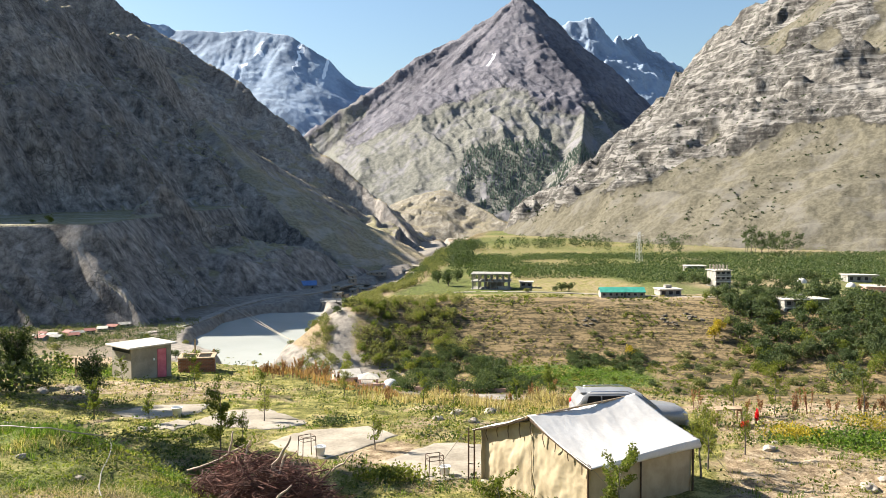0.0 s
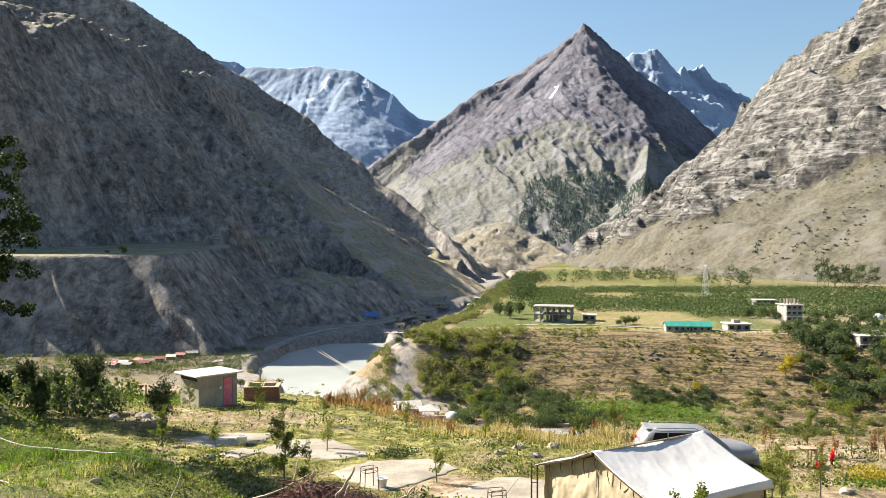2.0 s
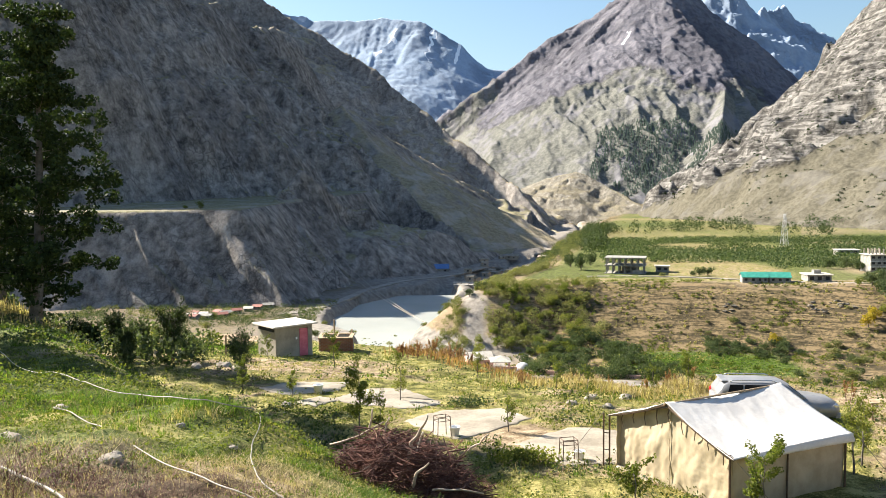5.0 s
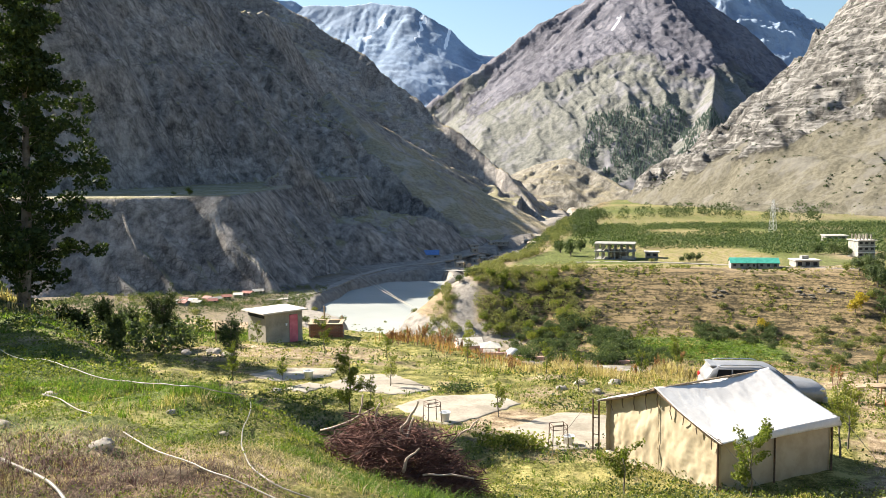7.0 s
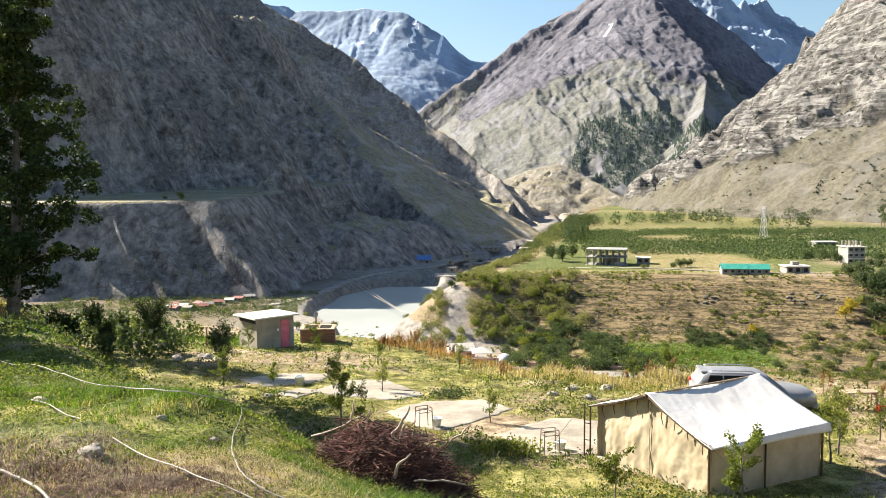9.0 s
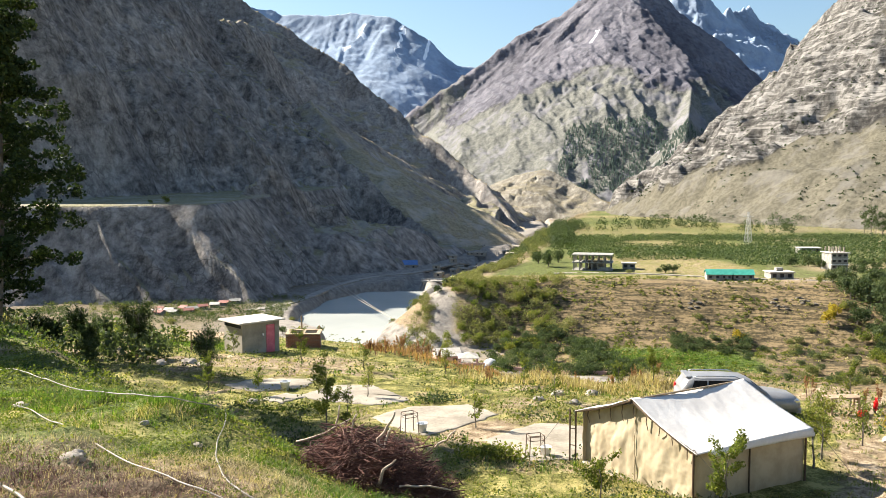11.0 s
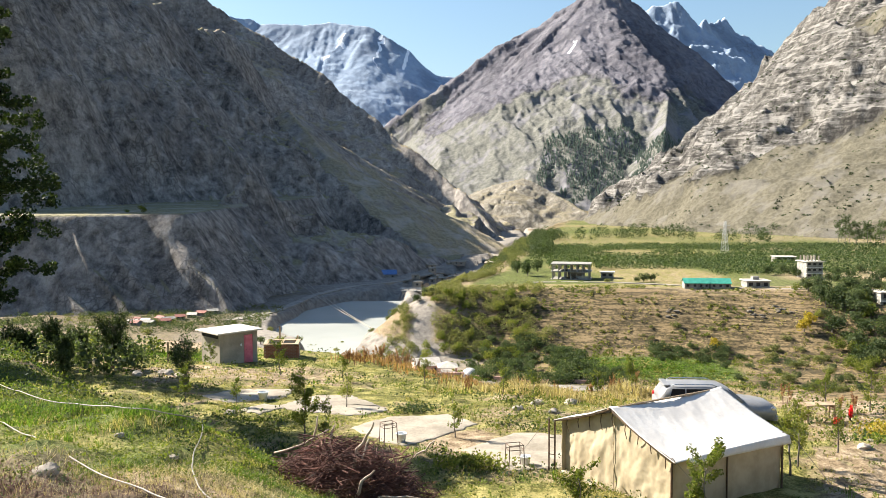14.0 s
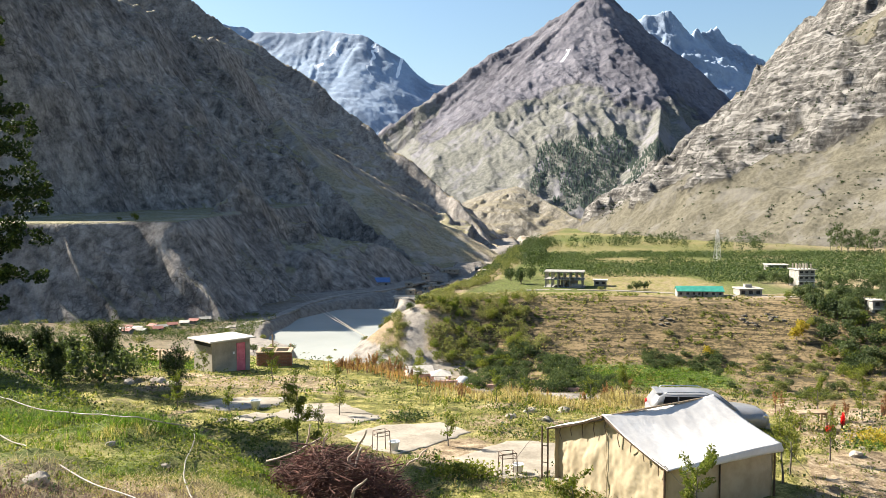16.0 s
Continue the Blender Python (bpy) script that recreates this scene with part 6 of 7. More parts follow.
for i, (x, y, h, n) in enumerate(((-21.6, 41.6, 3.0, 3600), (-26.6, 47.1, 1.9, 3600), (-31.0, 51.5, 2.2, 3600), (-24.2, 41.5, 1.9, 3400), (-27.6, 43.5, 2.0, 4600), (-22.6, 38.6, 1.3, 2400), (-29.5, 45.0, 2.0, 4000), (-15.7, 37.2, 2.3, 1500), (-18.9, 43.4, 1.2, 1200))):
    small_tree("apple_tree", x, y, h, 80 + i, n, LEAF_DARK if i % 2 else LEAF_POPLAR, "low apple tree with a dense leafy crown", "apple trees", 0.42, 0.11, 6, category="tree")


def bush_mesh(name, seed, material, leaves, size, lumps=7, tall=0.75):
    """A lumpy crown one metre in radius, with its base on the ground."""
    rng = np.random.default_rng(seed)
    pts = []
    for k in range(lumps):
        a, q = rng.uniform(0, 2 * math.pi), rng.uniform(0.15, 0.62)
        c = (q * math.cos(a), q * math.sin(a), rng.uniform(0.25, 1.0) * tall)
        pts.append(cluster(rng, c, (rng.uniform(0.3, 0.48), rng.uniform(0.3, 0.48), rng.uniform(0.25, 0.42)), leaves // lumps))
    pts = np.concatenate(pts)
    pts[:, 2] = np.maximum(pts[:, 2], 0.02)
    return raw_mesh(name, leaf_quads(pts, size, rng, 0.1, 0.7), (len(pts), 4), material)


def tree_kind(name, seed, material, leaves, size, label, category, group, tall=1.0, trunk=0.5, lumps=9):
    """One tree to be copied: crown radius one metre."""
    base = thing(name, Matrix.Translation((0, 0, -500)), label, category, group)
    me = bush_mesh("crown", seed, material, leaves, size, lumps, tall)
    co = np.empty(len(me.vertices) * 3, np.float32)
    me.vertices.foreach_get("co", co)
    co[2::3] += trunk
    me.vertices.foreach_set("co", co)
    part("crown", me, material, base)
    part("trunk", Build().tube([(0, 0, -0.35), (0.03, 0, trunk * 0.6), (0.0, 0.04, trunk + tall * 0.6)], 0.07, 0.03, 7), BARK, base)
    return base


KINDS = {
    "dark": [tree_kind("broadleaf_tree", 200 + i, LEAF_DARK, 900, 0.125, "dark green broadleaf tree on the valley slope", "tree", "trees on the slope", 0.9, 0.2, 13) for i in range(4)],
    "mid": [tree_kind("broadleaf_tree", 210 + i, LEAF_SAPLING, 800, 0.125, "mid-green broadleaf tree on the valley slope", "tree", "trees on the slope", 0.9, 0.2, 12) for i in range(3)],
    "yellow": [tree_kind("yellowing_tree", 220 + i, LEAF_YELLOW, 480, 0.17, "small tree with yellow autumn leaves on the slope", "tree", "yellowing trees", 0.8, 0.2) for i in range(2)],
    "shrub": [tree_kind("shrub", 230 + i, LEAF_LIGHT, 620, 0.12, "rounded olive-green shrub on the dry slope", "shrub", "shrubs on the slope", 0.6, 0.05) for i in range(4)],
    "thicket": [tree_kind("thicket_bush", 240 + i, LEAF_DARK, 800, 0.11, "dense dark green thicket bush at the slope's foot", "bush", "thicket bushes", 0.7, 0.02) for i in range(4)],
    "tall": [tree_kind("tall_poplar", 250 + i, LEAF_DARK, 420, 0.2, "tall slim poplar at the back of the plateau", "tree", "poplars on the plateau", 3.2, 0.5, 14) for i in range(2)],
}
first = set()
place_rng = random.Random(12)


def plant(kind, x, y, r, z=None, squash=1.0):
    """Stands a copy of a kind at a place, with crown radius r."""
    ob = place_rng.choice(KINDS[kind])
    m = Matrix.Translation((x, y, (on_ground(x, y) if z is None else z) - 0.05 * r)) @ bearing(place_rng.uniform(0, 360))
    if ob.name not in first:
        first.add(ob.name)
        ob.matrix_basis = m
    else:
        ob = copy_thing(ob, m)
    ob.scale = (r, r, r * squash * place_rng.uniform(0.85, 1.2))


def strew(kind, n, x0, x1, y0, y1, r0, r1, gap, keep=None, squash=1.0):
    """Stands n copies in a stretch of the plan, not closer than gap."""
    spots = []
    for _ in range(n * 30):
        x, y = place_rng.uniform(x0, x1), place_rng.uniform(y0, y1)
        if keep and not keep(x, y):
            continue
        if all((x - a) ** 2 + (y - b) ** 2 > gap * gap for a, b in spots):
            spots.append((x, y))
            plant(kind, x, y, place_rng.uniform(r0, r1), squash=squash)
        if len(spots) >= n:
            break


def many(points, radii, per, size, material, name, label, category, tall=0.9, flat=False):
    """Countless small crowns in one mesh."""
    rng = np.random.default_rng(len(points))
    n = len(points)
    c = np.repeat(np.asarray(points), per, 0)
    r = np.repeat(np.asarray(radii), per)
    d = rng.normal(size=(n * per, 3))
    d /= np.linalg.norm(d, axis=1)[:, None]
    d *= (rng.uniform(0.3, 1, n * per) ** 0.5)[:, None]
    p = c + d * r[:, None] * np.array([1, 1, tall]) + np.array([0, 0, 1]) * r[:, None] * tall * 0.8
    me = raw_mesh(name, leaf_quads(p, size * r, rng, 0.0, 0.8), (n * per, 4), material)
    return single(name, me, material, Matrix(), label, category, kind="stuff")


def clumps(name, n, x0, x1, y0, y1, r0, r1, material, label, category, keep=None, per=110, seed=1, tall=0.85):
    """Countless bushes or trees over a stretch of the plan, in one mesh."""
    g = np.random.default_rng(seed)
    x, y = g.uniform(x0, x1, n), g.uniform(y0, y1, n)
    ok = np.ones(n, bool) if keep is None else keep(x, y)
    x, y = x[ok], y[ok]
    many(np.stack([x, y, ground_height(x, y)], -1), g.uniform(r0, r1, len(x)), per, 0.24, material, name, label, category, tall)


# the wooded slope, the thickets and the scrub on the nose of the plateau
strew("dark", 150, 88, 175, 218, 278, 2.4, 4.4, 2.7, lambda x, y: y < 275 - max(0, x - 112) * 0.2)
strew("mid", 60, 84, 172, 212, 276, 1.8, 3.4, 3.0)
strew("shrub", 70, 60, 150, 190, 240, 1.3, 2.6, 3.0)
strew("thicket", 64, -14, 21, 194, 250, 2.2, 3.9, 2.2, lambda x, y: y < 246 - 0.12 * (x - 2) ** 2 / 6 and y < 254 - max(0, x) * 1.2)
clumps("edge_bushes", 44, -44, -19, 43, 60, 0.3, 0.8, LEAF_SAPLING, "leafy bushes along the far edge of the lawn", "bushes", lambda x, y: (np.abs(y - terrace_edge(x) + 7) < 7) & (x < -0.40 * y), 160, 11, 0.95)
clumps("dark_edge_bushes", 100, -46, -19, 40, 60, 0.5, 1.1, LEAF_DARK, "dark bushes along the far edge of the lawn", "bushes", lambda x, y: (np.abs(y - terrace_edge(x) + 11) < 10) & (x < -0.47 * y), 160, 12, 0.8)
clumps("valley_scrub", 1100, -200, -92, 284, 350, 0.4, 1.5, LEAF_LIGHT, "low scrub on the gravel flats beside the river", "scrub", lambda x, y: (along(x, y, RIVER) > 24) & (grain(x / 14, y / 9, 21) > 0.35), 60, 13, 0.7)
# bushes added to darken the sunlit flats in place of cast shade
clumps("valley_bushes", 800, -200, -94, 268, 324, 0.6, 1.9, LEAF_DARK, "dark bushes added to darken the flats beside the hamlet", "bushes", lambda x, y: (along(x, y, RIVER) > 24) & (grain(x / 12, y / 8, 29) > 0.4), 50, 28, 0.8)
clumps("slope_woods", 460, 66, 176, 208, 280, 1.2, 3.0, LEAF_DARK, "dense dark undergrowth between the trees on the slope", "undergrowth", lambda x, y: (x > 88 + 0.15 * (280 - y)) & (grain(x / 12, y / 9, 23) > 0.28), 90, 14, 0.8)
strew("thicket", 26, 36, 57, 226, 241, 1.8, 2.8, 1.8)
clumps("nose_shrubs", 2600, -56, 18, 236, 330, 0.5, 1.9, LEAF_LIGHT, "pale olive shrubs covering the nose of the plateau", "shrubs", lambda x, y: (from_rim(x, y) < 2) & (from_rim(x, y) > -34) & (along(x, y, RIVER) > 24) & (x < 10 - 0.2 * (y - 260)) & (grain(x / 7, y / 7, 3) > 0.33) & (along(x, y, TRACK) > 3.5), seed=5)
clumps("flank_shrubs", 1500, -34, 20, 322, 640, 0.8, 2.4, LEAF_LIGHT, "olive shrubs on the plateau's river flank", "shrubs", lambda x, y: (from_rim(x, y) < 3) & (from_rim(x, y) > -30) & (grain(x / 9, y / 9, 4) > 0.25), per=60, seed=25)
clumps("flank_bushes", 500, -34, 20, 322, 640, 1.2, 2.8, LEAF_DARK, "dark bushes on the plateau's river flank", "bushes", lambda x, y: (from_rim(x, y) < 3) & (from_rim(x, y) > -30) & (grain(x / 12, y / 12, 5) > 0.5), per=80, seed=26)
clumps("bank_shrubs", 700, -60, -28, 222, 304, 0.5, 1.6, LEAF_LIGHT, "pale olive shrubs on the sandy river bank", "shrubs", lambda x, y: (along(x, y, RIVER) > 19) & (along(x, y, TRACK) > 3) & (grain(x / 6, y / 6, 6) > 0.2), per=90, seed=27)
strew("mid", 36, -30, 4, 228, 270, 1.5, 2.6, 2.4, lambda x, y: from_rim(x, y) < -4)
strew("shrub", 90, 8, 86, 232, 276, 0.35, 1.1, 2.0)
strew("shrub", 22, -50, -28, 240, 300, 1.2, 2.2, 2.6)
strew("thicket", 18, 52, 80, 192, 232, 1.2, 2.2, 2.5)
strew("thicket", 12, 8, 30, 196, 216, 1.2, 2.0, 2.5)
for x, y, r, k in ((81, 246, 3.0, "yellow"), (84, 250, 2.4, "yellow"), (55, 240, 2.2, "yellow"), (45.5, 252, 2.2, "shrub"), (56, 250, 1.6, "shrub"), (70, 238, 2.4, "shrub"), (75, 243, 2.2, "shrub"), (38, 247, 1.4, "shrub"), (43, 300, 2.8, "dark"), (46, 302, 2.6, "dark"), (40.5, 298, 1.8, "dark"), (30, 297, 1.6, "shrub"), (2, 318, 4.2, "dark"), (-2, 332, 4.5, "dark"), (6, 336, 3.6, "dark"),
                   (-72, 238, 2.4, "mid"), (-69, 240, 2.0, "mid"), (-80, 246, 2.2, "dark"), (-30, 262, 2.6, "dark"), (-33, 258, 2.2, "dark"), (-179, 362, 1.5, "mid"), (-170, 359, 2.5, "mid")):
    plant(k, x, y, r, 1.2 if x < -150 else None)
clumps("rim_trees", 1200, -20, 60, 320, 660, 1.8, 3.6, LEAF_DARK, "dark trees along the edge of the plateau", "trees", lambda x, y: (np.abs(from_rim(x, y) - 3) < 9) & (x > 4) & (y > 330) & (grain(x / 9, y / 9, 44) > 0.35), seed=6, tall=1.2)
clumps("back_trees", 260, 16, 300, 560, 690, 2.2, 4.8, LEAF_DARK, "dark trees at the back of the plateau under the mountain", "trees", lambda x, y: grain(x / 40, y / 25, 8) > 0.5, seed=7, tall=1.2)
clumps("back_scrub", 900, 20, 380, 500, 740, 0.6, 2.2, LEAF_LIGHT, "olive scrub on the fields below the mountain", "scrub", lambda x, y: grain(x / 30, y / 18, 9) > 0.42, per=40, seed=17, tall=0.8)
strew("tall", 12, 196, 236, 520, 556, 3.0, 4.4, 4.0)
strew("dark", 30, 92, 180, 278, 340, 2.2, 3.6, 4.5)


# tufts and low scrub over the dry slope
rng = np.random.default_rng(18)
tx, ty = rng.uniform(-20, 150, 5600), rng.uniform(192, 286, 5600)
tz = ground_height(tx, ty)
ok = (tz < PLATEAU_Z + 0.3) & (grain(tx / 9, ty / 9, 33) > 0.42)
many(np.stack([tx, ty, tz], -1)[ok], rng.uniform(0.16, 0.5, int(ok.sum())), 9, 0.9, GRASS_DRY, "slope_tufts", "dry grass tufts on the valley slope", "grass", 0.6)
ok = (tz < PLATEAU_Z + 0.3) & (grain(tx / 12, ty / 7, 34) > 0.58)
many(np.stack([tx, ty, tz], -1)[ok], rng.uniform(0.3, 0.8, int(ok.sum())), 14, 0.6, LEAF_SAPLING, "slope_scrub", "low olive scrub on the valley slope", "scrub", 0.6)
strew("shrub", 40, -160, -60, 180, 300, 1.4, 2.6, 3.5)

# orchard rows over the plateau
rng = np.random.default_rng(8)
rows, radii = [], []
for y in np.arange(322, 505, 4.2):
    for x in np.arange(12, 0.60 * y, 2.3):
        if grain(x / 70, y / 13, 91) * 0.7 + 0.3 * grain(x / 20, y / 20, 92) < 0.33 or (y < 345 and x < 75) or (abs(x - 106) < 8 and y < 322):
            continue
        px, py = x + rng.normal(0, 0.4), y + 0.1 * x + rng.normal(0, 0.5)
        rows.append((px, py, 0.0))
        radii.append(rng.uniform(1.1, 1.7))
rows = np.array(rows)
rows[:, 2] = ground_height(rows[:, 0], rows[:, 1])
many(rows, radii, 20, 0.5, LEAF_ORCHARD, "orchard", "rows of dark green apple trees on the plateau", "orchard")

# conifers on the peak's lower slope, scrub on the sunny mountainside
spots = []
while len(spots) < 6000:
    x, y = rng.uniform(-40, 430), rng.uniform(1650, 2350)
    if grain(x / 90, y / 120, 55) + 0.35 * grain(x / 25, y / 40, 56) > 0.5 and -150 < x - 150 - (y - 1950) * 0.16 < 230:
        spots.append((x, y))
spots = np.array(spots)
z = peak_mountain(spots[:, 0], spots[:, 1])
keep = (z > -20) & (z < 205)
spots, z = spots[keep], z[keep]
trees = Build()
for (x, y), h0 in zip(spots, z):
    h = rng.uniform(6, 12)
    for k in range(2):
        b, t, r = h0 + h * (0.05 + 0.38 * k), h0 + h * (0.62 + 0.38 * k), h * (0.2 - 0.07 * k)
        ring = [(x + r * math.cos(a), y + r * math.sin(a), b) for a in (0.3, 1.9, 3.4, 5.0)]
        trees.add(ring + [(x, y, t)], [(0, 1, 4), (1, 2, 4), (2, 3, 4), (3, 0, 4)])
single("conifer_forest", trees, CONIFER, Matrix(), "dark conifer forest on the peak's lower slope", "forest", kind="stuff")
pts, radii = [], []
for _ in range(9000):
    x, y = rng.uniform(90, 640), rng.uniform(600, 1350)
    if x < 0.72 * y and grain(x / 60, y / 60, 61) + 0.4 * grain(x / 14, y / 14, 63) > 0.62:
        pts.append((x, y))
        radii.append(rng.uniform(0.5, 1.7))
pts = np.array(pts)
h = east_mountain(pts[:, 0], pts[:, 1])
ok = h > -18
many(np.c_[pts, h][ok], np.array(radii)[ok], 10, 0.8, LEAF_POPLAR, "mountain_scrub", "low dark scrub dotted over the scree", "scrub", 0.6)


# ---- grass and weeds on the terrace ----


def scatter(n, seed, near, far, side, power=1.0):
    """Spots on the terrace, thinning out with distance."""
    rng = np.random.default_rng(seed)
    r = near * (far / near) ** (rng.random(n) ** power)
    a = np.radians(rng.uniform(-side, side, n) - 4)
    x, y = r * np.sin(a), r * np.cos(a)
    ok = y < terrace_edge(x) + 6
    ok &= (x < 0.27 * y + 0.8) | (y > 28) | (rng.random(len(x)) > 0.72)
    for cx, cy, cr in PITCHES:
        ok &= (x - cx) ** 2 + (y - cy) ** 2 > cr * cr
    return x[ok], y[ok], rng


def blades(name, x, y, rng, tall, wide, each, material, label, lean=0.45, spread=0.05):
    """Tufts of grass: blades that bend outwards from each spot."""
    n = len(x)
    r = np.hypot(x, y)
    bx, by = np.repeat(x, each), np.repeat(y, each)
    s = np.repeat(np.asarray(tall) * rng.uniform(0.6, 1.4, n) * (0.4 + 1.2 * grain(x / 1.7, y / 1.7, 99)), each) * rng.uniform(0.6, 1.2, n * each)
    a = rng.uniform(0, 2 * math.pi, n * each)
    q = spread * np.sqrt(rng.random(n * each)) * np.repeat(np.clip(r / 12, 1, 3), each)
    bx, by = bx + q * np.cos(a), by + q * np.sin(a)
    bz = ground_height(bx, by) - 0.02
    a = a + rng.normal(0, 0.7, n * each)
    w = np.repeat(wide * np.clip(r / 12, 0.8, 3.0), each)
    out = lean * rng.uniform(0.2, 1.3, n * each) * s
    foot = np.stack([bx, by, bz], -1)
    side = np.stack([-np.sin(a), np.cos(a), 0 * a], -1) * w[:, None] * 0.5
    mid = foot + np.stack([np.cos(a) * out * 0.35, np.sin(a) * out * 0.35, s * 0.6], -1)
    tip = foot + np.stack([np.cos(a) * out, np.sin(a) * out, s * 0.95], -1)
    low = np.stack([foot - side, foot + side, mid + side * 0.8, mid - side * 0.8], 1)
    high = np.stack([mid - side * 0.8, mid + side * 0.8, tip + side * 0.15, tip - side * 0.15], 1)
    return single(name, raw_mesh(name, np.concatenate([low, high]), (2 * n * each, 4), material), material, Matrix(), label, "grass", kind="stuff")


x, y, g = scatter(26000, 1, 6.0, 36, 40)
u = (x + 3.3) * -0.73 + (y - 12) * -0.68
ok = (u > -1.5) & (worn_patch(x, y) < 0.45) & (((x + 5.4) / 2.9) ** 2 + ((y - 8.5) / 1.6) ** 2 + 2 * rough(x, y, 1.2, 3, 5) > 1) & (grain(x / 1.3, y / 1.3, 71) + 0.5 * grain(x / 4, y / 4, 72) > 0.72)
blades("lush_grass", x[ok], y[ok], g, 0.14, 0.008, 17, GRASS_LUSH, "lush green grass tufts on the bank", 0.95, 0.08)
x, y, g = scatter(26000, 2, 9, 62, 40)
u = (x + 3.3) * -0.73 + (y - 12) * -0.68
ok = (grain(x / 2.2, y / 2.2, 73) + 0.4 * grain(x / 0.7, y / 0.7, 74) > 0.62) & ((u < -1) | (grain(x / 1.1, y / 1.1, 78) > 0.7))
blades("meadow_grass", x[ok], y[ok], g, 0.085, 0.009, 9, GRASS_DRY, "short yellow-green meadow grass on the terrace")
x, y, g = scatter(6000, 3, 12, 60, 40)
ok = grain(x / 2.5, y / 2.5, 75) > 0.58
blades("green_grass", x[ok], y[ok], g, 0.12, 0.009, 12, GRASS_LUSH, "greener grass tufts among the dry meadow")
x, y, g = scatter(3600, 4, 6.5, 60, 40)
ok = (grain(x / 3.5, y / 3.5, 76) > 0.55) & ((x > -3.5) | (grain(x / 1.2, y / 1.2, 79) > 0.56))
blades("straw_grass", x[ok], y[ok], g, 0.15, 0.006, 9, GRASS_STRAW, "dry straw-coloured grass tufts", 0.9, 0.08)
g = np.random.default_rng(9)
x, y = g.uniform(-8.5, -2.0, 520), g.uniform(6.2, 10.8, 520)
blades("dry_litter", x, y, g, 0.16, 0.005, 8, GRASS_STRAW, "bleached dead grass lying on bare soil", 1.6, 0.12)
x, y = g.normal(-5.9, 1.1, 420), g.normal(8.7, 0.75, 420)
blades("dead_stalks", x, y, g, 0.22, 0.007, 6, TWIG, "dead brown stalks on the bare soil", 1.5, 0.15)
x, y = g.normal(-4.4, 0.75, 420), g.normal(10.4, 0.65, 420)
blades("bleached_grass", x, y, g, 0.12, 0.005, 9, GRASS_STRAW, "bleached flattened grass on a trodden patch", 1.5, 0.12)
g = np.random.default_rng(6)
x, y = np.concatenate([g.normal(1.2, 2.0, 300), g.normal(-27, 2.5, 200), g.normal(4.5, 2.0, 160)]), np.concatenate([g.normal(38.6, 1.3, 300), g.normal(33, 2, 200), g.normal(36.5, 0.8, 160)])
blades("tall_dry_grass", x, y, g, 0.36, 0.010, 16, GRASS_STRAW, "tall straw grass at the terrace's edge", 0.3, 0.12)


def weeds(name, n, seed, near, far, level, size, material, label, per=9, lump=0.10):
    x, y, g = scatter(n, seed, near, far, 40)
    ok = grain(x / 1.8, y / 1.8, seed + 80) + 0.4 * grain(x / 0.6, y / 0.6, seed + 81) > level
    x, y = x[ok], y[ok]
    r = np.clip(np.hypot(x, y) / 14, 0.7, 2.2)
    c = np.stack([x, y, ground_height(x, y) + 0.05 * r], -1)
    p = np.repeat(c, per, 0) + g.normal(0, 1, (len(x) * per, 3)) * (lump * np.repeat(r, per))[:, None] * np.array([1, 1, 0.45])
    p[:, 2] = np.maximum(p[:, 2], np.repeat(c[:, 2], per) - 0.02)
    me = raw_mesh(name, leaf_quads(p, size * np.repeat(r, per), g, -0.1, 0.6), (len(p), 4), material)
    single(name, me, material, Matrix(), label, "weeds", kind="stuff")


weeds("leafy_weeds", 6000, 21, 7, 60, 0.72, 0.05, LEAF_SAPLING, "low leafy green weeds in the meadow")
weeds("bank_weeds", 13000, 27, 6, 32, 0.58, 0.036, LEAF_SAPLING, "leafy weeds growing through the bank grass", 10, 0.08)
weeds("dark_weeds", 5200, 22, 7, 60, 0.76, 0.055, LEAF_DARK, "dark green weed clumps in the meadow", 12, 0.14)
weeds("olive_weeds", 7000, 23, 9, 60, 0.74, 0.05, LEAF_LIGHT, "olive and yellowing weeds in the meadow")


def crop(name, cx, cy, sx, sy, n, material, label, size=0.11, tall=0.22):
    g = np.random.default_rng(n)
    x, y = g.normal(cx, sx, n), g.normal(cy, sy, n)
    z = ground_height(x, y) + g.uniform(0.02, tall, n)
    me = raw_mesh(name, leaf_quads(np.stack([x, y, z], -1), size, g, -0.2, 0.7), (n, 4), material)
    single(name, me, material, Matrix(), label, "crop", kind="stuff")


g = np.random.default_rng(31)
heap = Build()
rings = [[(8.3 + r * 2.1 * math.cos(a) * g.uniform(0.93, 1.07), 16.0 + r * math.sin(a) * g.uniform(0.93, 1.07)) for a in np.linspace(0, 2 * math.pi, 40, endpoint=False)] for r in (1.6, 1.35, 1.1, 0.8, 0.5, 0.2)]
heap.loft([[(x, y, on_ground(x, y) + h + g.normal(0, 0.012)) for x, y in ring] for ring, h in zip(rings, (-0.1, 0.12, 0.34, 0.56, 0.68, 0.74))])
single("sand_heap", heap, SAND, Matrix(), "low heap of pale gravelly sand beside the tent", "heap", soft=True)
g = np.random.default_rng(33)
t = g.random(170)
blades("rusty_weeds", np.interp(t, [0, 0.5, 1], [-10.5, -5.0, 2.5]) + g.normal(0, 0.7, 170), np.interp(t, [0, 0.5, 1], [51, 43.5, 38.6]) + g.normal(0, 0.6, 170), g, 0.42, 0.014, 9, LEAF_RED, "rust-red seeding weeds along the terrace's edge", 0.35, 0.12)
crop("vegetable_patch", 15.2, 29.2, 1.6, 0.9, 3200, GRASS_LUSH, "low bright green vegetable patch")
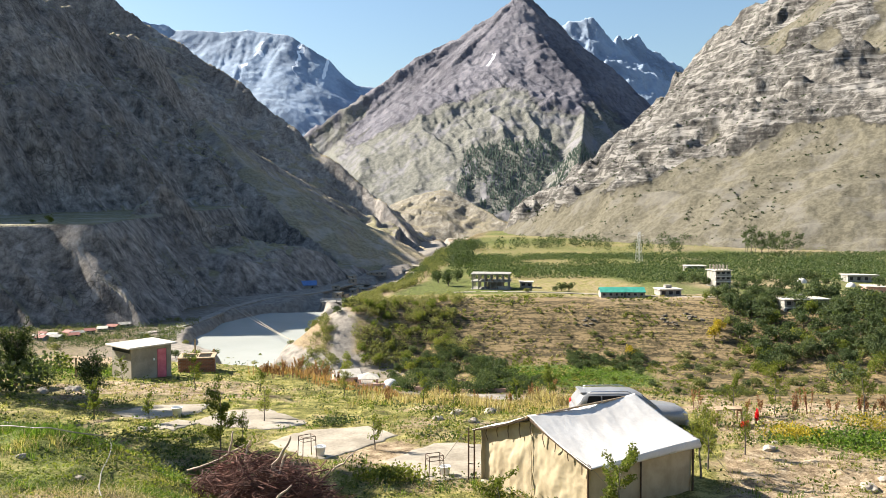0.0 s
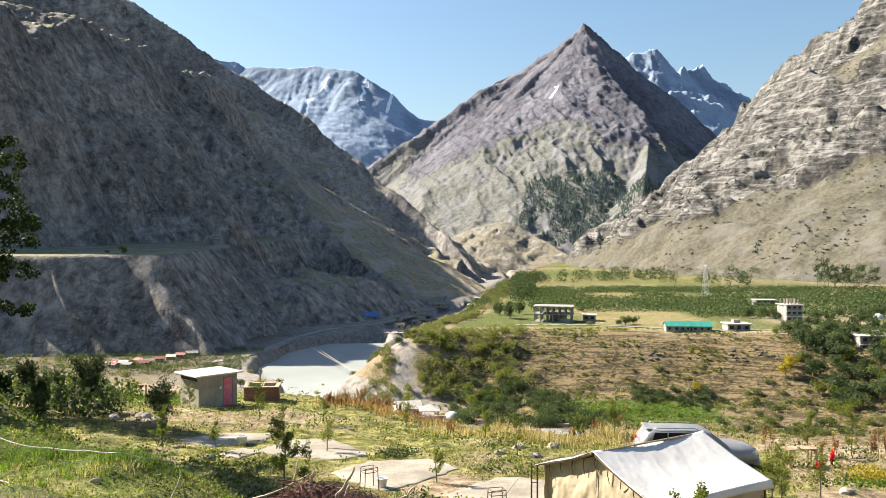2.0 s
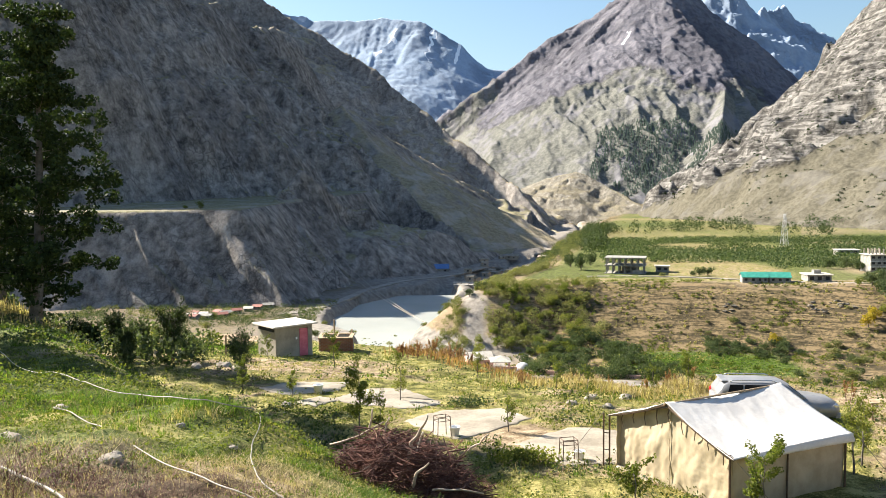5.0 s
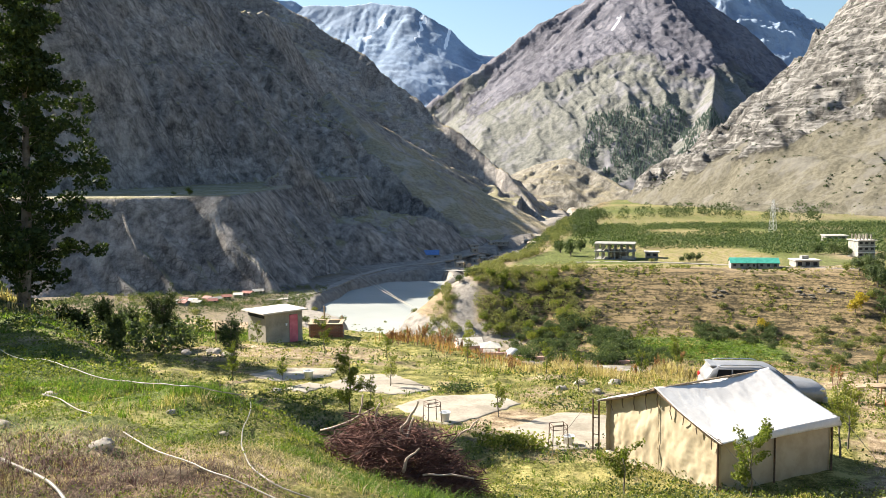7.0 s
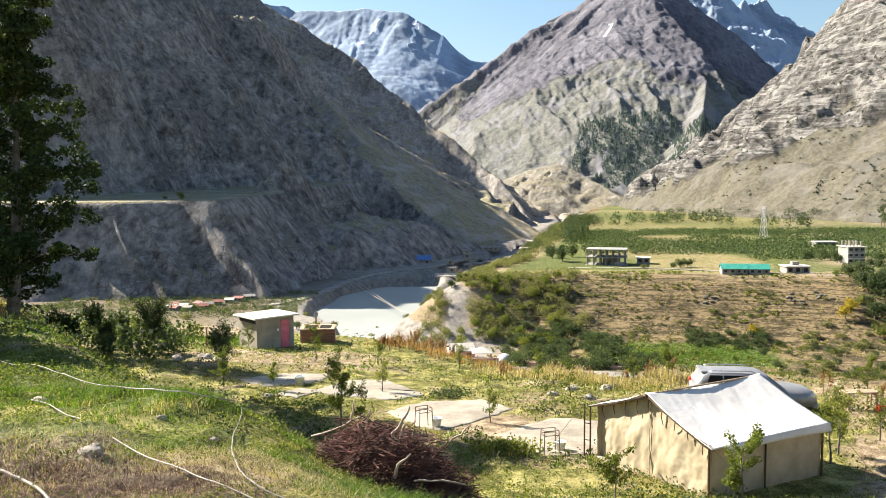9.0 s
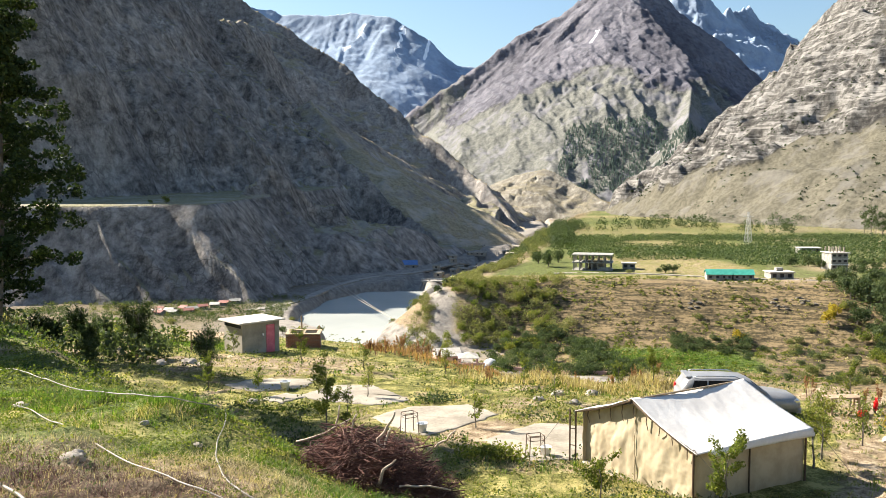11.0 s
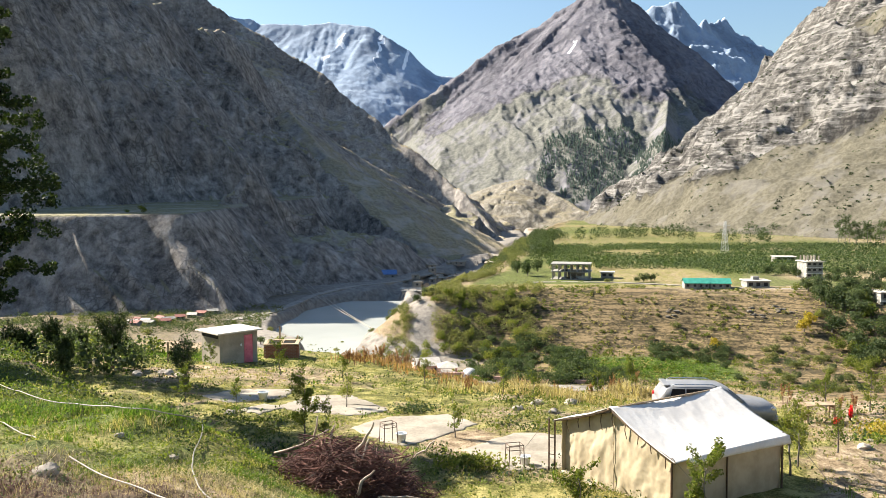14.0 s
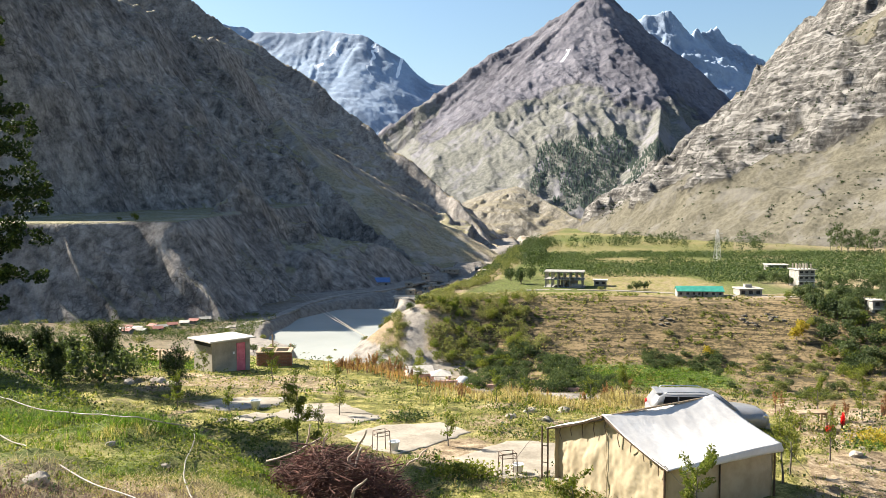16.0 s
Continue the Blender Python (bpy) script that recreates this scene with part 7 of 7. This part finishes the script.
crop("vegetable_patch", -21.0, 50.5, 2.6, 2.0, 5200, GRASS_LUSH, "low green vegetable patch beside the hut", 0.10, 0.16)
crop("mustard_patch", 12.9, 30.2, 0.5, 0.5, 900, LEAF_YELLOW, "yellow-green flowering plants", 0.09, 0.35)
crop("mustard_patch", 16.6, 31.4, 0.8, 0.4, 900, LEAF_YELLOW, "orange-yellow flowering plants", 0.08, 0.45)
crop("weed_clump", -1.55, 24.3, 0.55, 0.35, 1500, LEAF_SAPLING, "clump of leafy weeds between the platforms", 0.09, 0.35)
crop("weed_clump", -4.2, 32.2, 0.5, 0.3, 500, LEAF_DARK, "dark weeds beside a platform", 0.09, 0.3)
crop("clover_field", 32, 218, 12, 7, 9000, GRASS_LUSH, "bright green clover field below the slope", 0.32, 0.3)


def amaranth(x, y, h, seed, material=LEAF_RED, name="amaranth_plant", label="tall reddish-brown amaranth plant gone to seed", group="amaranth plants"):
    g = np.random.default_rng(seed)
    base = thing(name, set_down(x, y), label, "plant", group)
    pts = []
    for k in range(4):
        a = g.uniform(0, 2 * math.pi)
        line = limb(g, (g.normal(0, 0.08), g.normal(0, 0.08), -0.05), (0.15 * math.cos(a), 0.15 * math.sin(a), 1), h * g.uniform(0.7, 1.1), 0.06)
        part("stalk", Build().tube(line, 0.012, 0.005, 5, caps=False), TWIG, base)
        for i in (2, 3):
            for u in np.linspace(0, 1, 7):
                p = line[i].lerp(line[i + 1], u)
                pts.append(cluster(g, tuple(p), (0.06, 0.06, 0.06), 7))
    pts = np.concatenate(pts)
    tagged(part("seed_head", raw_mesh("seed_head", leaf_quads(pts, 0.06, g, 0.3, 0.5), (len(pts), 4), material), material, base), kind="stuff")


for i in range(46):
    t = place_rng.random()
    if i < 24:
        x, y = place_rng.uniform(-10.5, -6.0), place_rng.uniform(46, 51)
    elif i < 36:
        x, y = place_rng.uniform(-3.5, 5.5), place_rng.uniform(38.5, 43)
    else:
        x, y = place_rng.uniform(9.5, 19), place_rng.uniform(33.6, 35.2)
    amaranth(x, y, place_rng.uniform(0.5, 1.15), 300 + i)
amaranth(12.25, 32.1, 0.62, 401, LEAF_SCARLET, "scarlet_flower", "tall plant with vivid scarlet flower heads", "scarlet flowers")
amaranth(11.6, 31.6, 0.4, 402, LEAF_SCARLET, "scarlet_flower", "plant with vivid scarlet flower heads", "scarlet flowers")
